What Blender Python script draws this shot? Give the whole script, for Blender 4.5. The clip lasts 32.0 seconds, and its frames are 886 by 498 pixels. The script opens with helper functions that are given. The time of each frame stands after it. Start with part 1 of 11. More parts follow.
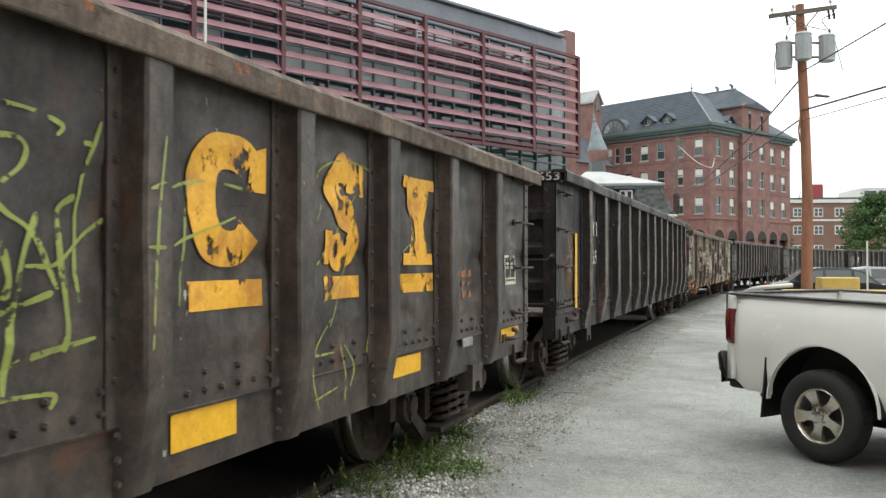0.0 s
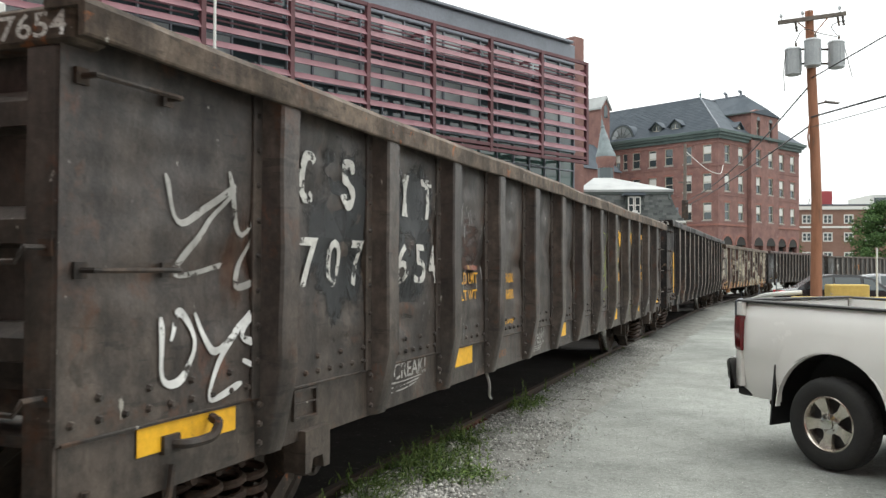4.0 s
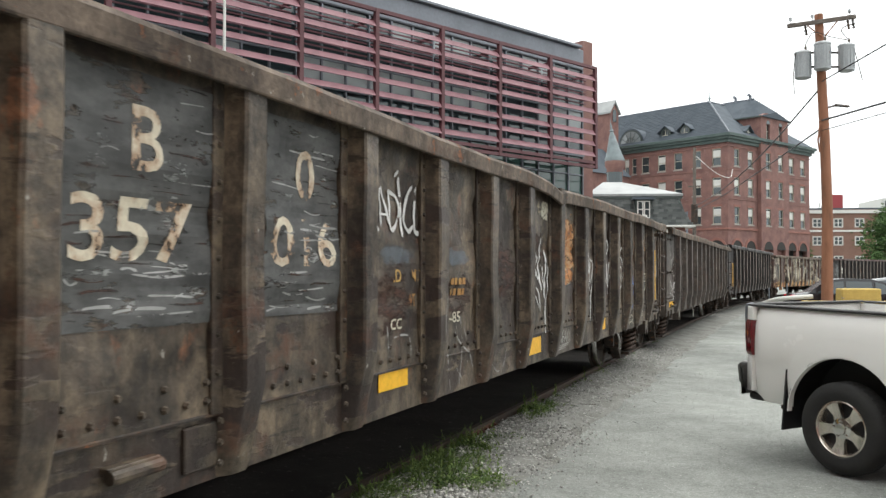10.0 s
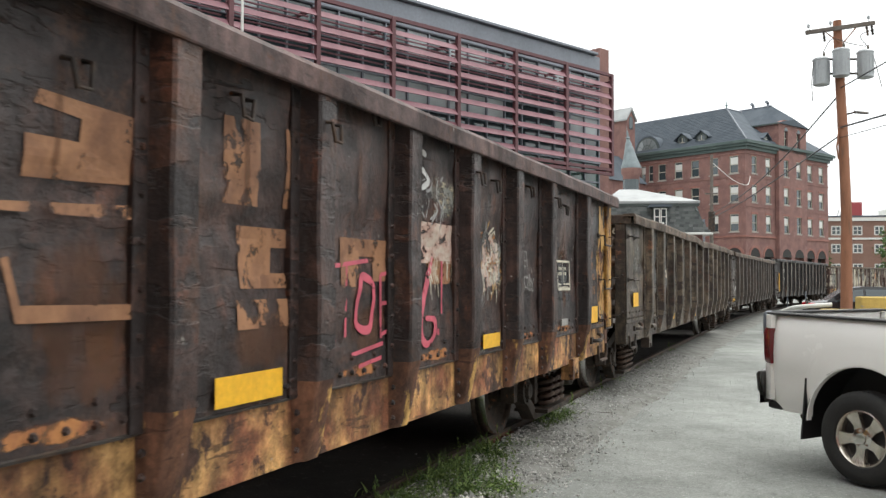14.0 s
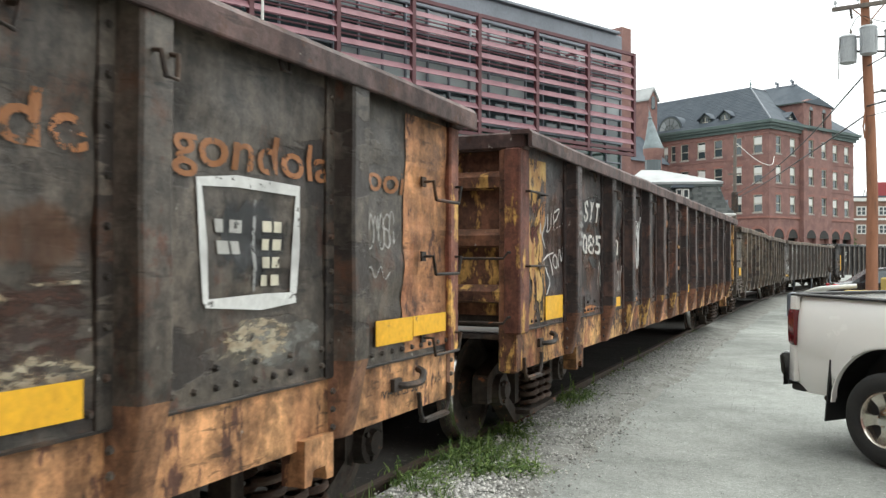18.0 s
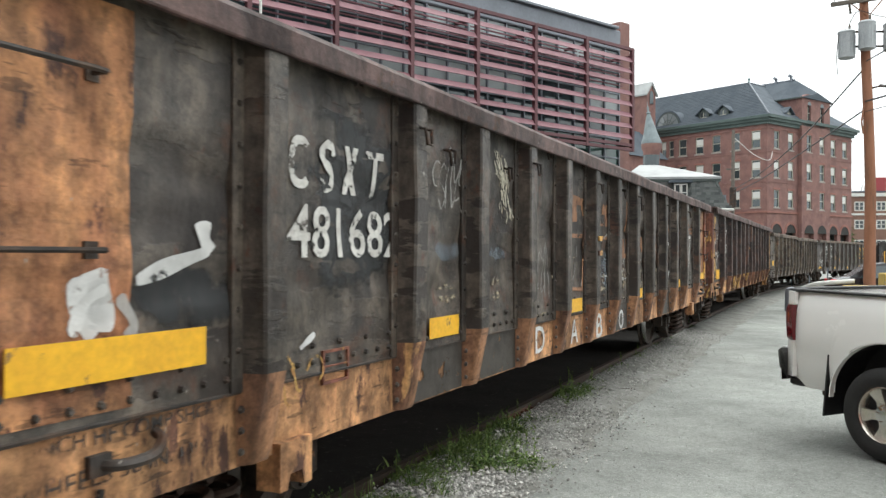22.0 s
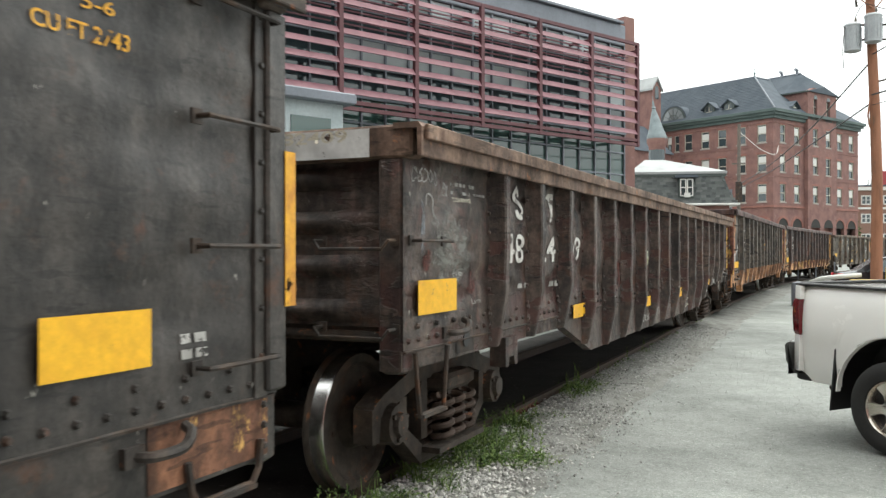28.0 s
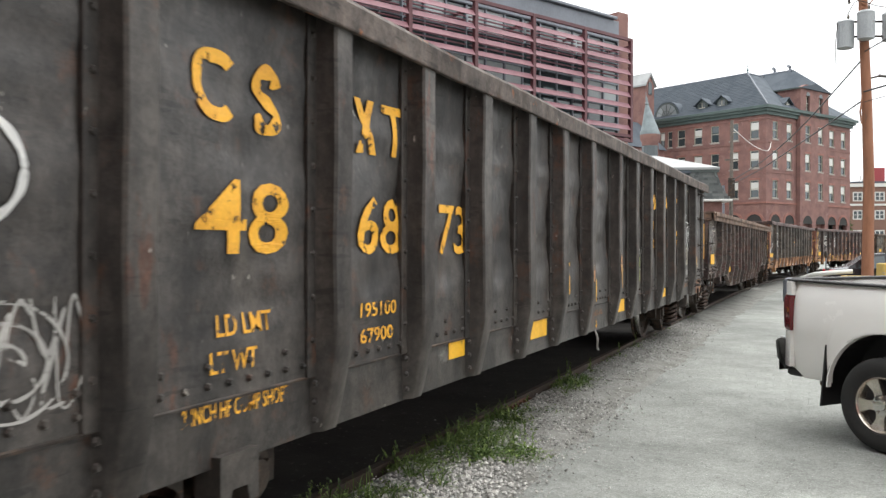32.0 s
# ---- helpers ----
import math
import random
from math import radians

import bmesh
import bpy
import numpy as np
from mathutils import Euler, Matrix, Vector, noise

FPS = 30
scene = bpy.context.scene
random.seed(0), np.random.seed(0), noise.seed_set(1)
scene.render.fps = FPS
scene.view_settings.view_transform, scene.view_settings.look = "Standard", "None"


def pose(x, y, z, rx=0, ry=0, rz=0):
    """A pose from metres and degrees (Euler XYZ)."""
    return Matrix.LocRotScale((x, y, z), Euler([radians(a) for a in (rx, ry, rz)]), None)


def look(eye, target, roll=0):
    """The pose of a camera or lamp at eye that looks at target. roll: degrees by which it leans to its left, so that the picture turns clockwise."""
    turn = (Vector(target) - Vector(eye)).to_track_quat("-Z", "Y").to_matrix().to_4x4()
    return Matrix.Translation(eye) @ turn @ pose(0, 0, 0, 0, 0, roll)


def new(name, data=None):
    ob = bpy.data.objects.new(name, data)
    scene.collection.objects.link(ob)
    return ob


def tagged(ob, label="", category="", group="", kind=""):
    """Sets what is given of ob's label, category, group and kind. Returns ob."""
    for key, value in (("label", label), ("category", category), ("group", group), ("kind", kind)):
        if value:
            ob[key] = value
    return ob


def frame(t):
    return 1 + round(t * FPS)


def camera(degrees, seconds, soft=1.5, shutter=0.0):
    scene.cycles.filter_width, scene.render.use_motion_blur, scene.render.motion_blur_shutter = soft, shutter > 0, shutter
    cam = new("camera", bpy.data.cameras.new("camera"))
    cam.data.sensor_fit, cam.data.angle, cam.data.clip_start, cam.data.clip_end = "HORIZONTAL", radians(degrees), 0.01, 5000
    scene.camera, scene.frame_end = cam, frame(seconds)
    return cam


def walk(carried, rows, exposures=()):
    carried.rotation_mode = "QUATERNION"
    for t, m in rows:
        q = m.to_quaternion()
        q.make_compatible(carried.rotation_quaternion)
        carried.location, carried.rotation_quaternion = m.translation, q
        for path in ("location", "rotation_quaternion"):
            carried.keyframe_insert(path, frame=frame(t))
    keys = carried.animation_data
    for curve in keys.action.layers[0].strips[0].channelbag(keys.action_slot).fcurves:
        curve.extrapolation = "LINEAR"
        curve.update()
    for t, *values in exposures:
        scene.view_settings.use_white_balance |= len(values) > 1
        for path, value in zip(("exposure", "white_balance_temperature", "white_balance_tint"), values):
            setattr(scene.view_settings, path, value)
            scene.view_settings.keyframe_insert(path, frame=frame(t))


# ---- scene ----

# ---------------------------------------------------------------- camera
EYE_H = 1.75
cam = camera(54.5, 32.0, 1.4, 0.15)
# seconds, turn to the left of the track, tilt up, roll, all in degrees
AIM = [(0, 20.45, 0.77, 0.05), (0.5, 20.40, 0.74, 0.06), (1, 20.37, 0.81, 0.03), (1.5, 20.35, 0.95, 0.02), (2, 20.42, 0.93, 0.19), (2.5, 20.58, 0.99, 0.21), (3, 20.68, 1.07, 0.30), (3.5, 20.90, 1.18, 0.32), (5.5, 20.96, 0.95, 0.09), (6, 20.94, 1.03, 0.08), (6.5, 21.06, 1.25, 0.17), (7, 21.18, 1.38, 0.17), (7.5, 21.19, 1.36, 0.34), (8, 21.29, 1.36, 0.36), (8.5, 21.42, 1.39, 0.31), (9, 21.47, 1.47, 0.13), (9.5, 21.48, 1.48, 0.10), (10, 21.56, 1.47, 0.12), (10.5, 21.68, 1.59, 0.13), (11, 22.00, 1.67, 0.19), (11.5, 22.21, 1.85, 0.24), (12, 22.19, 1.99, 0.30), (12.5, 22.12, 2.04, 0.33), (13, 22.17, 2.13, 0.37), (13.5, 22.37, 2.00, 0.21), (14, 22.61, 1.95, 0.23), (14.5, 22.82, 1.95, 0.23), (16.5, 23.28, 1.46, 0.16), (17, 23.72, 1.13, 0.11), (17.5, 24.10, 0.89, 0.15), (18, 23.98, 0.71, 0.17), (18.5, 24.11, 0.36, 0.11), (19, 24.16, 0.24, 0.09), (19.5, 24.17, 0.35, 0.07), (20, 24.43, 0.65, 0.01), (20.5, 24.60, 0.87, 0.05), (21, 24.27, 0.88, 0.25), (21.5, 23.94, 0.59, 0.22), (22, 23.85, 0.36, 0.22), (22.5, 24.04, 0.33, 0.28), (23, 24.11, 0.22, 0.31), (23.5, 23.99, 0.00, 0.37), (24, 23.90, -0.07, 0.34), (24.5, 23.91, 0.09, 0.34), (25, 24.08, 0.41, 0.27), (25.5, 24.34, 0.57, 0.06), (27.5, 24.60, 0.20, -0.17), (28, 24.22, 0.11, -0.08), (28.5, 24.00, -0.01, -0.06), (29, 23.87, -0.26, -0.05), (29.5, 23.91, -0.42, -0.06), (30, 23.95, -0.30, -0.06), (30.5, 23.98, -0.22, 0.00), (31, 24.05, -0.23, -0.04), (31.5, 23.83, -0.22, 0.05), (32, 23.76, -0.22, 0.10)]
DRIFT = [(0, 0), (9, 0.010), (12, 0.013), (18, 0.024), (24, 0.036), (32, 0.026)]


def eased(table, t):
    return float(np.interp(t, [a for a, b in table], [b for a, b in table]))


def cam_pose(t, yaw, tilt, roll):
    d, a = eased(DRIFT, t), radians(yaw)
    return pose(-d * math.cos(a), -d * math.sin(a), EYE_H, 90 + tilt, 0, yaw) @ pose(0, 0, 0, 0, 0, roll)


walk(cam, [(t, cam_pose(t, a, b, c)) for t, a, b, c in AIM], exposures=[(0, 0.23, 6420, 6), (14.5, 0.21, 6400, 8), (17.0, 0.36, 6350, 5), (20.5, 0.32, 6350, 5), (22.0, 0.27, 6300, 6), (23.1, 0.30, 6250, 5), (23.9, 0.56, 6300, 3), (25.3, 0.50, 6350, 3), (28.0, 0.40, 6400, 5), (29.0, 0.36, 6400, 7), (31.0, 0.50, 6400, 7), (32, 0.42, 6400, 10)])

# ---------------------------------------------------------------- light: bright overcast day
world = bpy.data.worlds.new("overcast_sky")
scene.world = world
world.use_nodes = True
wn, wl = world.node_tree.nodes, world.node_tree.links
wn.clear()
sky = wn.new("ShaderNodeTexSky")
sky.sky_type = "NISHITA"
sky.sun_disc = False
sky.sun_elevation, sky.sun_rotation = radians(61), radians(28)
sky.air_density, sky.dust_density, sky.ozone_density = 1.0, 4.0, 0.6
pale = wn.new("ShaderNodeHueSaturation")
pale.inputs["Saturation"].default_value = 0.25
# cloud cover: the zenith about twice and a half as bright as the horizon
height, rise = wn.new("ShaderNodeTexCoord"), wn.new("ShaderNodeSeparateXYZ")
grade = wn.new("ShaderNodeMix")
grade.data_type = "RGBA"
grade.inputs[6].default_value = (12.0, 12.2, 12.3, 1)
grade.inputs[7].default_value = (20.2, 20.2, 19.9, 1)
wl.new(height.outputs["Generated"], rise.inputs[0])
wl.new(rise.outputs["Z"], grade.inputs[0])
cloud = wn.new("ShaderNodeMix")
cloud.data_type = "RGBA"
cloud.inputs[0].default_value = 0.93
wl.new(grade.outputs[2], cloud.inputs[7])
wbg, wout = wn.new("ShaderNodeBackground"), wn.new("ShaderNodeOutputWorld")
wbg.inputs["Strength"].default_value = 0.1
wl.new(sky.outputs[0], pale.inputs["Color"])
wl.new(pale.outputs[0], cloud.inputs[6])
wl.new(cloud.outputs[2], wbg.inputs["Color"])
wl.new(wbg.outputs[0], wout.inputs[0])
sun = new("sun", bpy.data.lights.new("sun", "SUN"))
sun.data.energy, sun.data.angle, sun.data.color = 1.6, radians(50), (1.0, 0.97, 0.92)
sun.matrix_basis = look((16, 40, 62), (0, 10, 0))


# ---------------------------------------------------------------- materials
def material(name, base, rough=0.7, metal=0.0, second=None, amount=0.5, scale=6.0, spots=None, spot_amount=0.0, spot_scale=3.0,
             bump=0.2, streak=1.0, fine=60.0, spec=0.4, dist=0.01, worn=0.0, holes=False, film=1.0, grit=0.28, fade=False, flaked=None):
    """A paint or mineral surface: base and second colour by a broad noise, spots of a third colour, fine grain and relief."""
    m = bpy.data.materials.new(name)
    m.use_nodes = True
    n, l = m.node_tree.nodes, m.node_tree.links
    bsdf = n["Principled BSDF"]
    co, info = n.new("ShaderNodeTexCoord"), n.new("ShaderNodeObjectInfo")
    shift = n.new("ShaderNodeVectorMath")
    shift.operation = "MULTIPLY_ADD"
    comb = n.new("ShaderNodeCombineXYZ")
    for i in range(3):
        l.new(info.outputs["Random"], comb.inputs[i])
    l.new(comb.outputs[0], shift.inputs[0])
    shift.inputs[1].default_value = (37, 19, 53)
    l.new(co.outputs["Object"], shift.inputs[2])
    stretch = n.new("ShaderNodeMapping")
    stretch.inputs["Scale"].default_value = (1, 1, 1 / streak)
    l.new(shift.outputs[0], stretch.inputs["Vector"])

    def tex(sc, detail, vec, roughness=0.6):
        t = n.new("ShaderNodeTexNoise")
        t.inputs["Scale"].default_value, t.inputs["Detail"].default_value, t.inputs["Roughness"].default_value = sc, detail, roughness
        l.new(vec, t.inputs["Vector"])
        return t.outputs["Fac"]

    def ramp(fac, lo, hi):
        r = n.new("ShaderNodeMapRange")
        r.inputs["From Min"].default_value, r.inputs["From Max"].default_value = lo, hi
        l.new(fac, r.inputs["Value"])
        return r.outputs["Result"]

    def mix(fac, a, b, blend="MIX"):
        x = n.new("ShaderNodeMix")
        x.data_type, x.blend_type = "RGBA", blend
        l.new(fac, x.inputs[0])
        for k, v in ((6, a), (7, b)):
            if isinstance(v, (tuple, list)):
                x.inputs[k].default_value = (*v, 1)
            else:
                l.new(v, x.inputs[k])
        return x.outputs[2]

    broad = tex(scale, 6, stretch.outputs[0])
    grain = tex(fine, 4, shift.outputs[0])
    col = mix(ramp(broad, 0.62 - amount * 0.4, 0.68 - amount * 0.1), base, second or [c * 0.7 for c in base])
    if spots:
        flake = tex(spot_scale, 8, stretch.outputs[0], 0.68)
        if fade:                                     # thinner towards the rim of the patch
            mid, ln, add = n.new("ShaderNodeMapping"), n.new("ShaderNodeVectorMath"), n.new("ShaderNodeMath")
            mid.inputs["Location"].default_value, mid.inputs["Scale"].default_value = (-1, 0, -1), (2, 0, 2)
            ln.operation = "LENGTH"
            l.new(co.outputs["Generated"], mid.inputs["Vector"])
            l.new(mid.outputs[0], ln.inputs[0])
            rim = n.new("ShaderNodeMapRange")
            rim.inputs["From Min"].default_value, rim.inputs["From Max"].default_value, rim.inputs["To Max"].default_value = 0.55, 1.2, 0.30
            l.new(ln.outputs["Value"], rim.inputs["Value"])
            l.new(flake, add.inputs[0])
            l.new(rim.outputs[0], add.inputs[1])
            flake = add.outputs[0]
        mask = ramp(flake, 0.66 - spot_amount * 0.3, (0.78 if fade else 0.70) - spot_amount * 0.3)
        if holes:                                    # worn through to what lies beneath
            gone = n.new("ShaderNodeMath")
            gone.operation = "MULTIPLY_ADD"
            gone.inputs[1].default_value, gone.inputs[2].default_value = -film, film
            l.new(mask, gone.inputs[0])
            l.new(gone.outputs[0], bsdf.inputs["Alpha"])
        else:
            col = mix(mask, col, spots)
    mottle = None
    if worn:                                         # knocked-about steel: mottling, runs, scrapes and chips
        def stretched(sx, sz):
            mp = n.new("ShaderNodeMapping")
            mp.inputs["Scale"].default_value = (sx, sx, sz)
            l.new(shift.outputs[0], mp.inputs["Vector"])
            return mp.outputs[0]

        def scaled(c, fac, lo, hi, a, b):
            mr, sc = n.new("ShaderNodeMapRange"), n.new("ShaderNodeVectorMath")
            sc.operation = "SCALE"
            mr.inputs["From Min"].default_value, mr.inputs["From Max"].default_value = lo, hi
            mr.inputs["To Min"].default_value, mr.inputs["To Max"].default_value = a, b
            l.new(fac, mr.inputs["Value"])
            l.new(c, sc.inputs[0])
            l.new(mr.outputs[0], sc.inputs["Scale"])
            return sc.outputs[0]

        mottle = tex(9.0, 10, shift.outputs[0], 0.72)
        col = scaled(col, mottle, 0.40, 0.60, 1 - 0.55 * worn, 1 + 0.6 * worn)
        col = scaled(col, tex(1.0, 5, stretched(6.0, 0.5)), 0.38, 0.62, 1 - 0.4 * worn, 1 + 0.4 * worn)
        scrape, where = ramp(tex(1.0, 6, stretched(4.0, 24.0), 0.55), 0.60, 0.63), ramp(tex(1.3, 3, shift.outputs[0]), 0.44, 0.54)
        both = n.new("ShaderNodeMath")
        both.operation = "MULTIPLY"
        l.new(scrape, both.inputs[0])
        l.new(where, both.inputs[1])
        col = scaled(col, both.outputs[0], 0, 1, 1.0, 1 - 0.7 * min(worn, 1))
        if flaked:                                   # paint lifted off in ragged, mostly level scabs
            scab, area = ramp(tex(1.0, 9, stretched(1.9, 6.0), 0.58), 0.50, 0.525), ramp(tex(0.9, 4, shift.outputs[0], 0.6), 0.44, 0.54)
            lift = n.new("ShaderNodeMath")
            lift.operation = "MULTIPLY"
            l.new(scab, lift.inputs[0])
            l.new(area, lift.inputs[1])
            flaked_mask = lift.outputs[0]
            col = mix(flaked_mask, col, flaked)
        soot = ramp(tex(1.5, 9, stretched(1.2, 0.6), 0.7), 0.47, 0.60)
        col = scaled(col, soot, 0, 1, 1.12, 1 - 0.55 * worn)
        bloom = ramp(tex(2.6, 10, shift.outputs[0], 0.75), 0.60 - 0.05 * worn, 0.72 - 0.05 * worn)
        col = mix(bloom, col, (0.085, 0.038, 0.020))
        chip = ramp(tex(19.0, 4, stretched(1.0, 0.5), 0.55), 0.735 - 0.03 * worn, 0.75)
        col = mix(chip, col, (0.34, 0.32, 0.28))
    grey = n.new("ShaderNodeMapRange")
    grey.inputs["To Min"].default_value, grey.inputs["To Max"].default_value = 1 - grit, 1 + grit
    l.new(grain, grey.inputs["Value"])
    bright = n.new("ShaderNodeVectorMath")
    bright.operation = "SCALE"
    l.new(col, bright.inputs[0])
    l.new(grey.outputs[0], bright.inputs["Scale"])
    l.new(bright.outputs[0], bsdf.inputs["Base Color"])
    rr = n.new("ShaderNodeMapRange")
    rr.inputs["To Min"].default_value, rr.inputs["To Max"].default_value = max(rough - 0.15, 0.03), min(rough + 0.15, 1)
    l.new(broad, rr.inputs["Value"])
    if mottle:                                       # soot is dull, bare paint shines a little
        dull = n.new("ShaderNodeMath")
        dull.operation = "MULTIPLY_ADD"
        dull.use_clamp = True
        dull.inputs[1].default_value = 0.25 * worn
        l.new(soot, dull.inputs[0])
        l.new(rr.outputs[0], dull.inputs[2])
        rr = dull
    l.new(rr.outputs[0], bsdf.inputs["Roughness"])
    bsdf.inputs["Metallic"].default_value = metal
    bsdf.inputs["Specular IOR Level"].default_value = spec
    if bump:
        b = n.new("ShaderNodeBump")
        b.inputs["Strength"].default_value, b.inputs["Distance"].default_value = bump, dist
        add = n.new("ShaderNodeMath")
        l.new(broad, add.inputs[0])
        l.new(grain, add.inputs[1])
        if mottle:
            more = n.new("ShaderNodeMath")
            more.operation = "MULTIPLY_ADD"
            more.inputs[1].default_value = 1.5 * worn
            l.new(mottle, more.inputs[0])
            l.new(add.outputs[0], more.inputs[2])
            add = more
        if worn and flaked:
            edge = n.new("ShaderNodeMath")
            edge.operation = "MULTIPLY_ADD"
            edge.inputs[1].default_value = -2.5
            l.new(flaked_mask, edge.inputs[0])
            l.new(add.outputs[0], edge.inputs[2])
            add = edge
        l.new(add.outputs[0], b.inputs["Height"])
        l.new(b.outputs[0], bsdf.inputs["Normal"])
    return m


def plain(name, base, rough=0.5, metal=0.0, spec=0.5, glass=0.0):
    m = bpy.data.materials.new(name)
    m.use_nodes = True
    b = m.node_tree.nodes["Principled BSDF"]
    b.inputs["Base Color"].default_value = (*base, 1)
    b.inputs["Roughness"].default_value, b.inputs["Metallic"].default_value, b.inputs["Specular IOR Level"].default_value = rough, metal, spec
    b.inputs["Transmission Weight"].default_value = glass
    return m


RUST, DARK_RUST, ORANGE = (0.20, 0.075, 0.03), (0.07, 0.032, 0.02), (0.42, 0.19, 0.06)
M = {}
M["body_grey"] = material("gondola_paint_grey", (0.065, 0.051, 0.041), 0.44, 0, (0.032, 0.024, 0.020), 0.6, 2.2, DARK_RUST, 0.12, 3.5, 0.25, 2.2, 40, worn=0.60, spec=0.5)
M["body_brown"] = material("gondola_paint_brown", (0.098, 0.074, 0.049), 0.48, 0, (0.050, 0.037, 0.025), 0.55, 2.6, (0.12, 0.055, 0.028), 0.14, 4.0, 0.3, 1.8, 45, worn=0.90, spec=0.5, flaked=(0.034, 0.021, 0.015))
M["body_black"] = material("gondola_paint_black_rust", (0.049, 0.025, 0.019), 0.45, 0, (0.028, 0.016, 0.014), 0.55, 2.4, (0.085, 0.034, 0.02), 0.3, 4.0, 0.6, 2.0, 40, worn=0.90, spec=0.5, flaked=(0.018, 0.011, 0.010))
M["body_olive"] = material("gondola_paint_olive", (0.078, 0.063, 0.049), 0.46, 0, (0.051, 0.042, 0.033), 0.55, 2.4, DARK_RUST, 0.2, 5.0, 0.3, 1.8, 45, worn=0.80, spec=0.5, flaked=(0.026, 0.019, 0.015))
M["body_dark"] = material("gondola_paint_dark", (0.045, 0.039, 0.034), 0.42, 0, (0.029, 0.025, 0.022), 0.6, 2.0, DARK_RUST, 0.14, 3.0, 0.3, 2.5, 40, worn=0.70, spec=0.5)
M["body_flaked"] = material("gondola_paint_flaking", (0.068, 0.049, 0.039), 0.44, 0, (0.044, 0.031, 0.025), 0.55, 5.0, (0.080, 0.040, 0.032), 0.25, 4.0, 0.5, 1.0, 45, worn=1.00, spec=0.5, flaked=(0.060, 0.024, 0.019))
M["body_coal"] = material("gondola_paint_sooty", (0.020, 0.016, 0.015), 0.5, 0, (0.012, 0.010, 0.010), 0.55, 2.2, (0.06, 0.035, 0.025), 0.14, 3.0, 0.3, 3.0, 40, worn=0.80, spec=0.35)
# outer stake faces made paler: some wear, and the light falling on them
M["stake_worn"] = material("stake_face_lit_pale", (0.15, 0.13, 0.11), 0.6, 0, (0.09, 0.075, 0.062), 0.5, 3.0, (0.07, 0.04, 0.03), 0.3, 4.0, 0.2, 3.0, 40, worn=0.60)
M["sill_tan"] = material("sill_tan_paint", (0.46, 0.243, 0.110), 0.6, 0, (0.31, 0.15, 0.068), 0.55, 3.0, (0.10, 0.045, 0.028), 0.30, 7.0, 0.35, 3.0, 50, worn=0.80)
M["foot_rust"] = material("dark_tan_stake_foot", (0.27, 0.135, 0.066), 0.65, 0, (0.095, 0.046, 0.030), 0.6, 4.0, (0.40, 0.22, 0.09), 0.24, 4.0, 0.35, 3.5, 50, worn=0.70)
# grey version for the tall car, also lightened to stand for lit faces
M["stake_rubbed"] = material("stake_face_lit_grey", (0.060, 0.053, 0.046), 0.5, 0, (0.042, 0.036, 0.031), 0.5, 3.0, DARK_RUST, 0.2, 4.0, 0.2, 4.0, 40, worn=0.60)
M["sill_yellow"] = material("sill_yellow_rust", (0.46, 0.26, 0.095), 0.65, 0, (0.20, 0.075, 0.036), 0.62, 3.6, DARK_RUST, 0.40, 5.0, 0.45, 1.3, 50, worn=0.85)
M["end_rust"] = material("rusted_end_paint", (0.15, 0.068, 0.036), 0.7, 0, (0.075, 0.034, 0.022), 0.6, 4.0, (0.46, 0.27, 0.08), 0.34, 4.0, 0.35, 2.5, 50, worn=0.70)
M["corner_yellow"] = material("peeling_yellow_corner", (0.56, 0.32, 0.065), 0.6, 0, (0.32, 0.13, 0.04), 0.58, 4.5, (0.07, 0.025, 0.018), 0.44, 4.5, 0.45, 2.6, 50, worn=0.75)
M["body_patched"] = material("gondola_paint_patchwork", (0.085, 0.042, 0.032), 0.6, 0, (0.040, 0.026, 0.022), 0.55, 1.6, (0.46, 0.41, 0.32), 0.50, 1.1, 0.3, 1.6, 40, worn=0.70)
M["corner_rust"] = material("rusted_corner_post", (0.17, 0.065, 0.04), 0.65, 0, (0.10, 0.036, 0.026), 0.55, 4.0, (0.52, 0.30, 0.08), 0.36, 3.4, 0.4, 2.5, 50, worn=0.60)
M["tan_sheet"] = material("tan_paint_over_rust", (0.40, 0.19, 0.080), 0.58, 0, (0.24, 0.10, 0.048), 0.5, 2.6, (0.085, 0.036, 0.022), 0.26, 5.0, 0.35, 1.8, 50, worn=0.70)
M["end_tan"] = material("rusted_tan_end_paint", (0.18, 0.082, 0.042), 0.7, 0, (0.085, 0.040, 0.026), 0.6, 4.0, DARK_RUST, 0.45, 4.0, 0.35, 2.5, 50, worn=0.70)
M["chord_brown"] = material("top_chord_brown", (0.108, 0.080, 0.058), 0.75, 0, (0.068, 0.050, 0.038), 0.5, 3.0, RUST, 0.15, 6.0, 0.3, 1.0, 50, worn=0.60)
M["chord_rust"] = material("top_chord_rust_brown", (0.165, 0.106, 0.074), 0.75, 0, (0.102, 0.066, 0.050), 0.5, 3.0, (0.25, 0.11, 0.05), 0.12, 6.0, 0.3, 1.0, 50, worn=0.60)
M["chord_grey"] = material("top_chord_grey", (0.090, 0.070, 0.058), 0.72, 0, (0.055, 0.043, 0.037), 0.5, 3.0, RUST, 0.12, 6.0, 0.25, 1.0, 50, worn=0.60)
M["chord_maroon"] = material("top_chord_maroon", (0.086, 0.050, 0.044), 0.65, 0, (0.050, 0.033, 0.031), 0.5, 3.0, DARK_RUST, 0.2, 6.0, 0.3, 1.0, 50, worn=0.60)
M["iron"] = material("dirty_iron", (0.040, 0.034, 0.030), 0.65, 0.2, (0.07, 0.045, 0.03), 0.4, 5.0, RUST, 0.1, 8.0, 0.25, 1.0, 60, worn=0.50)
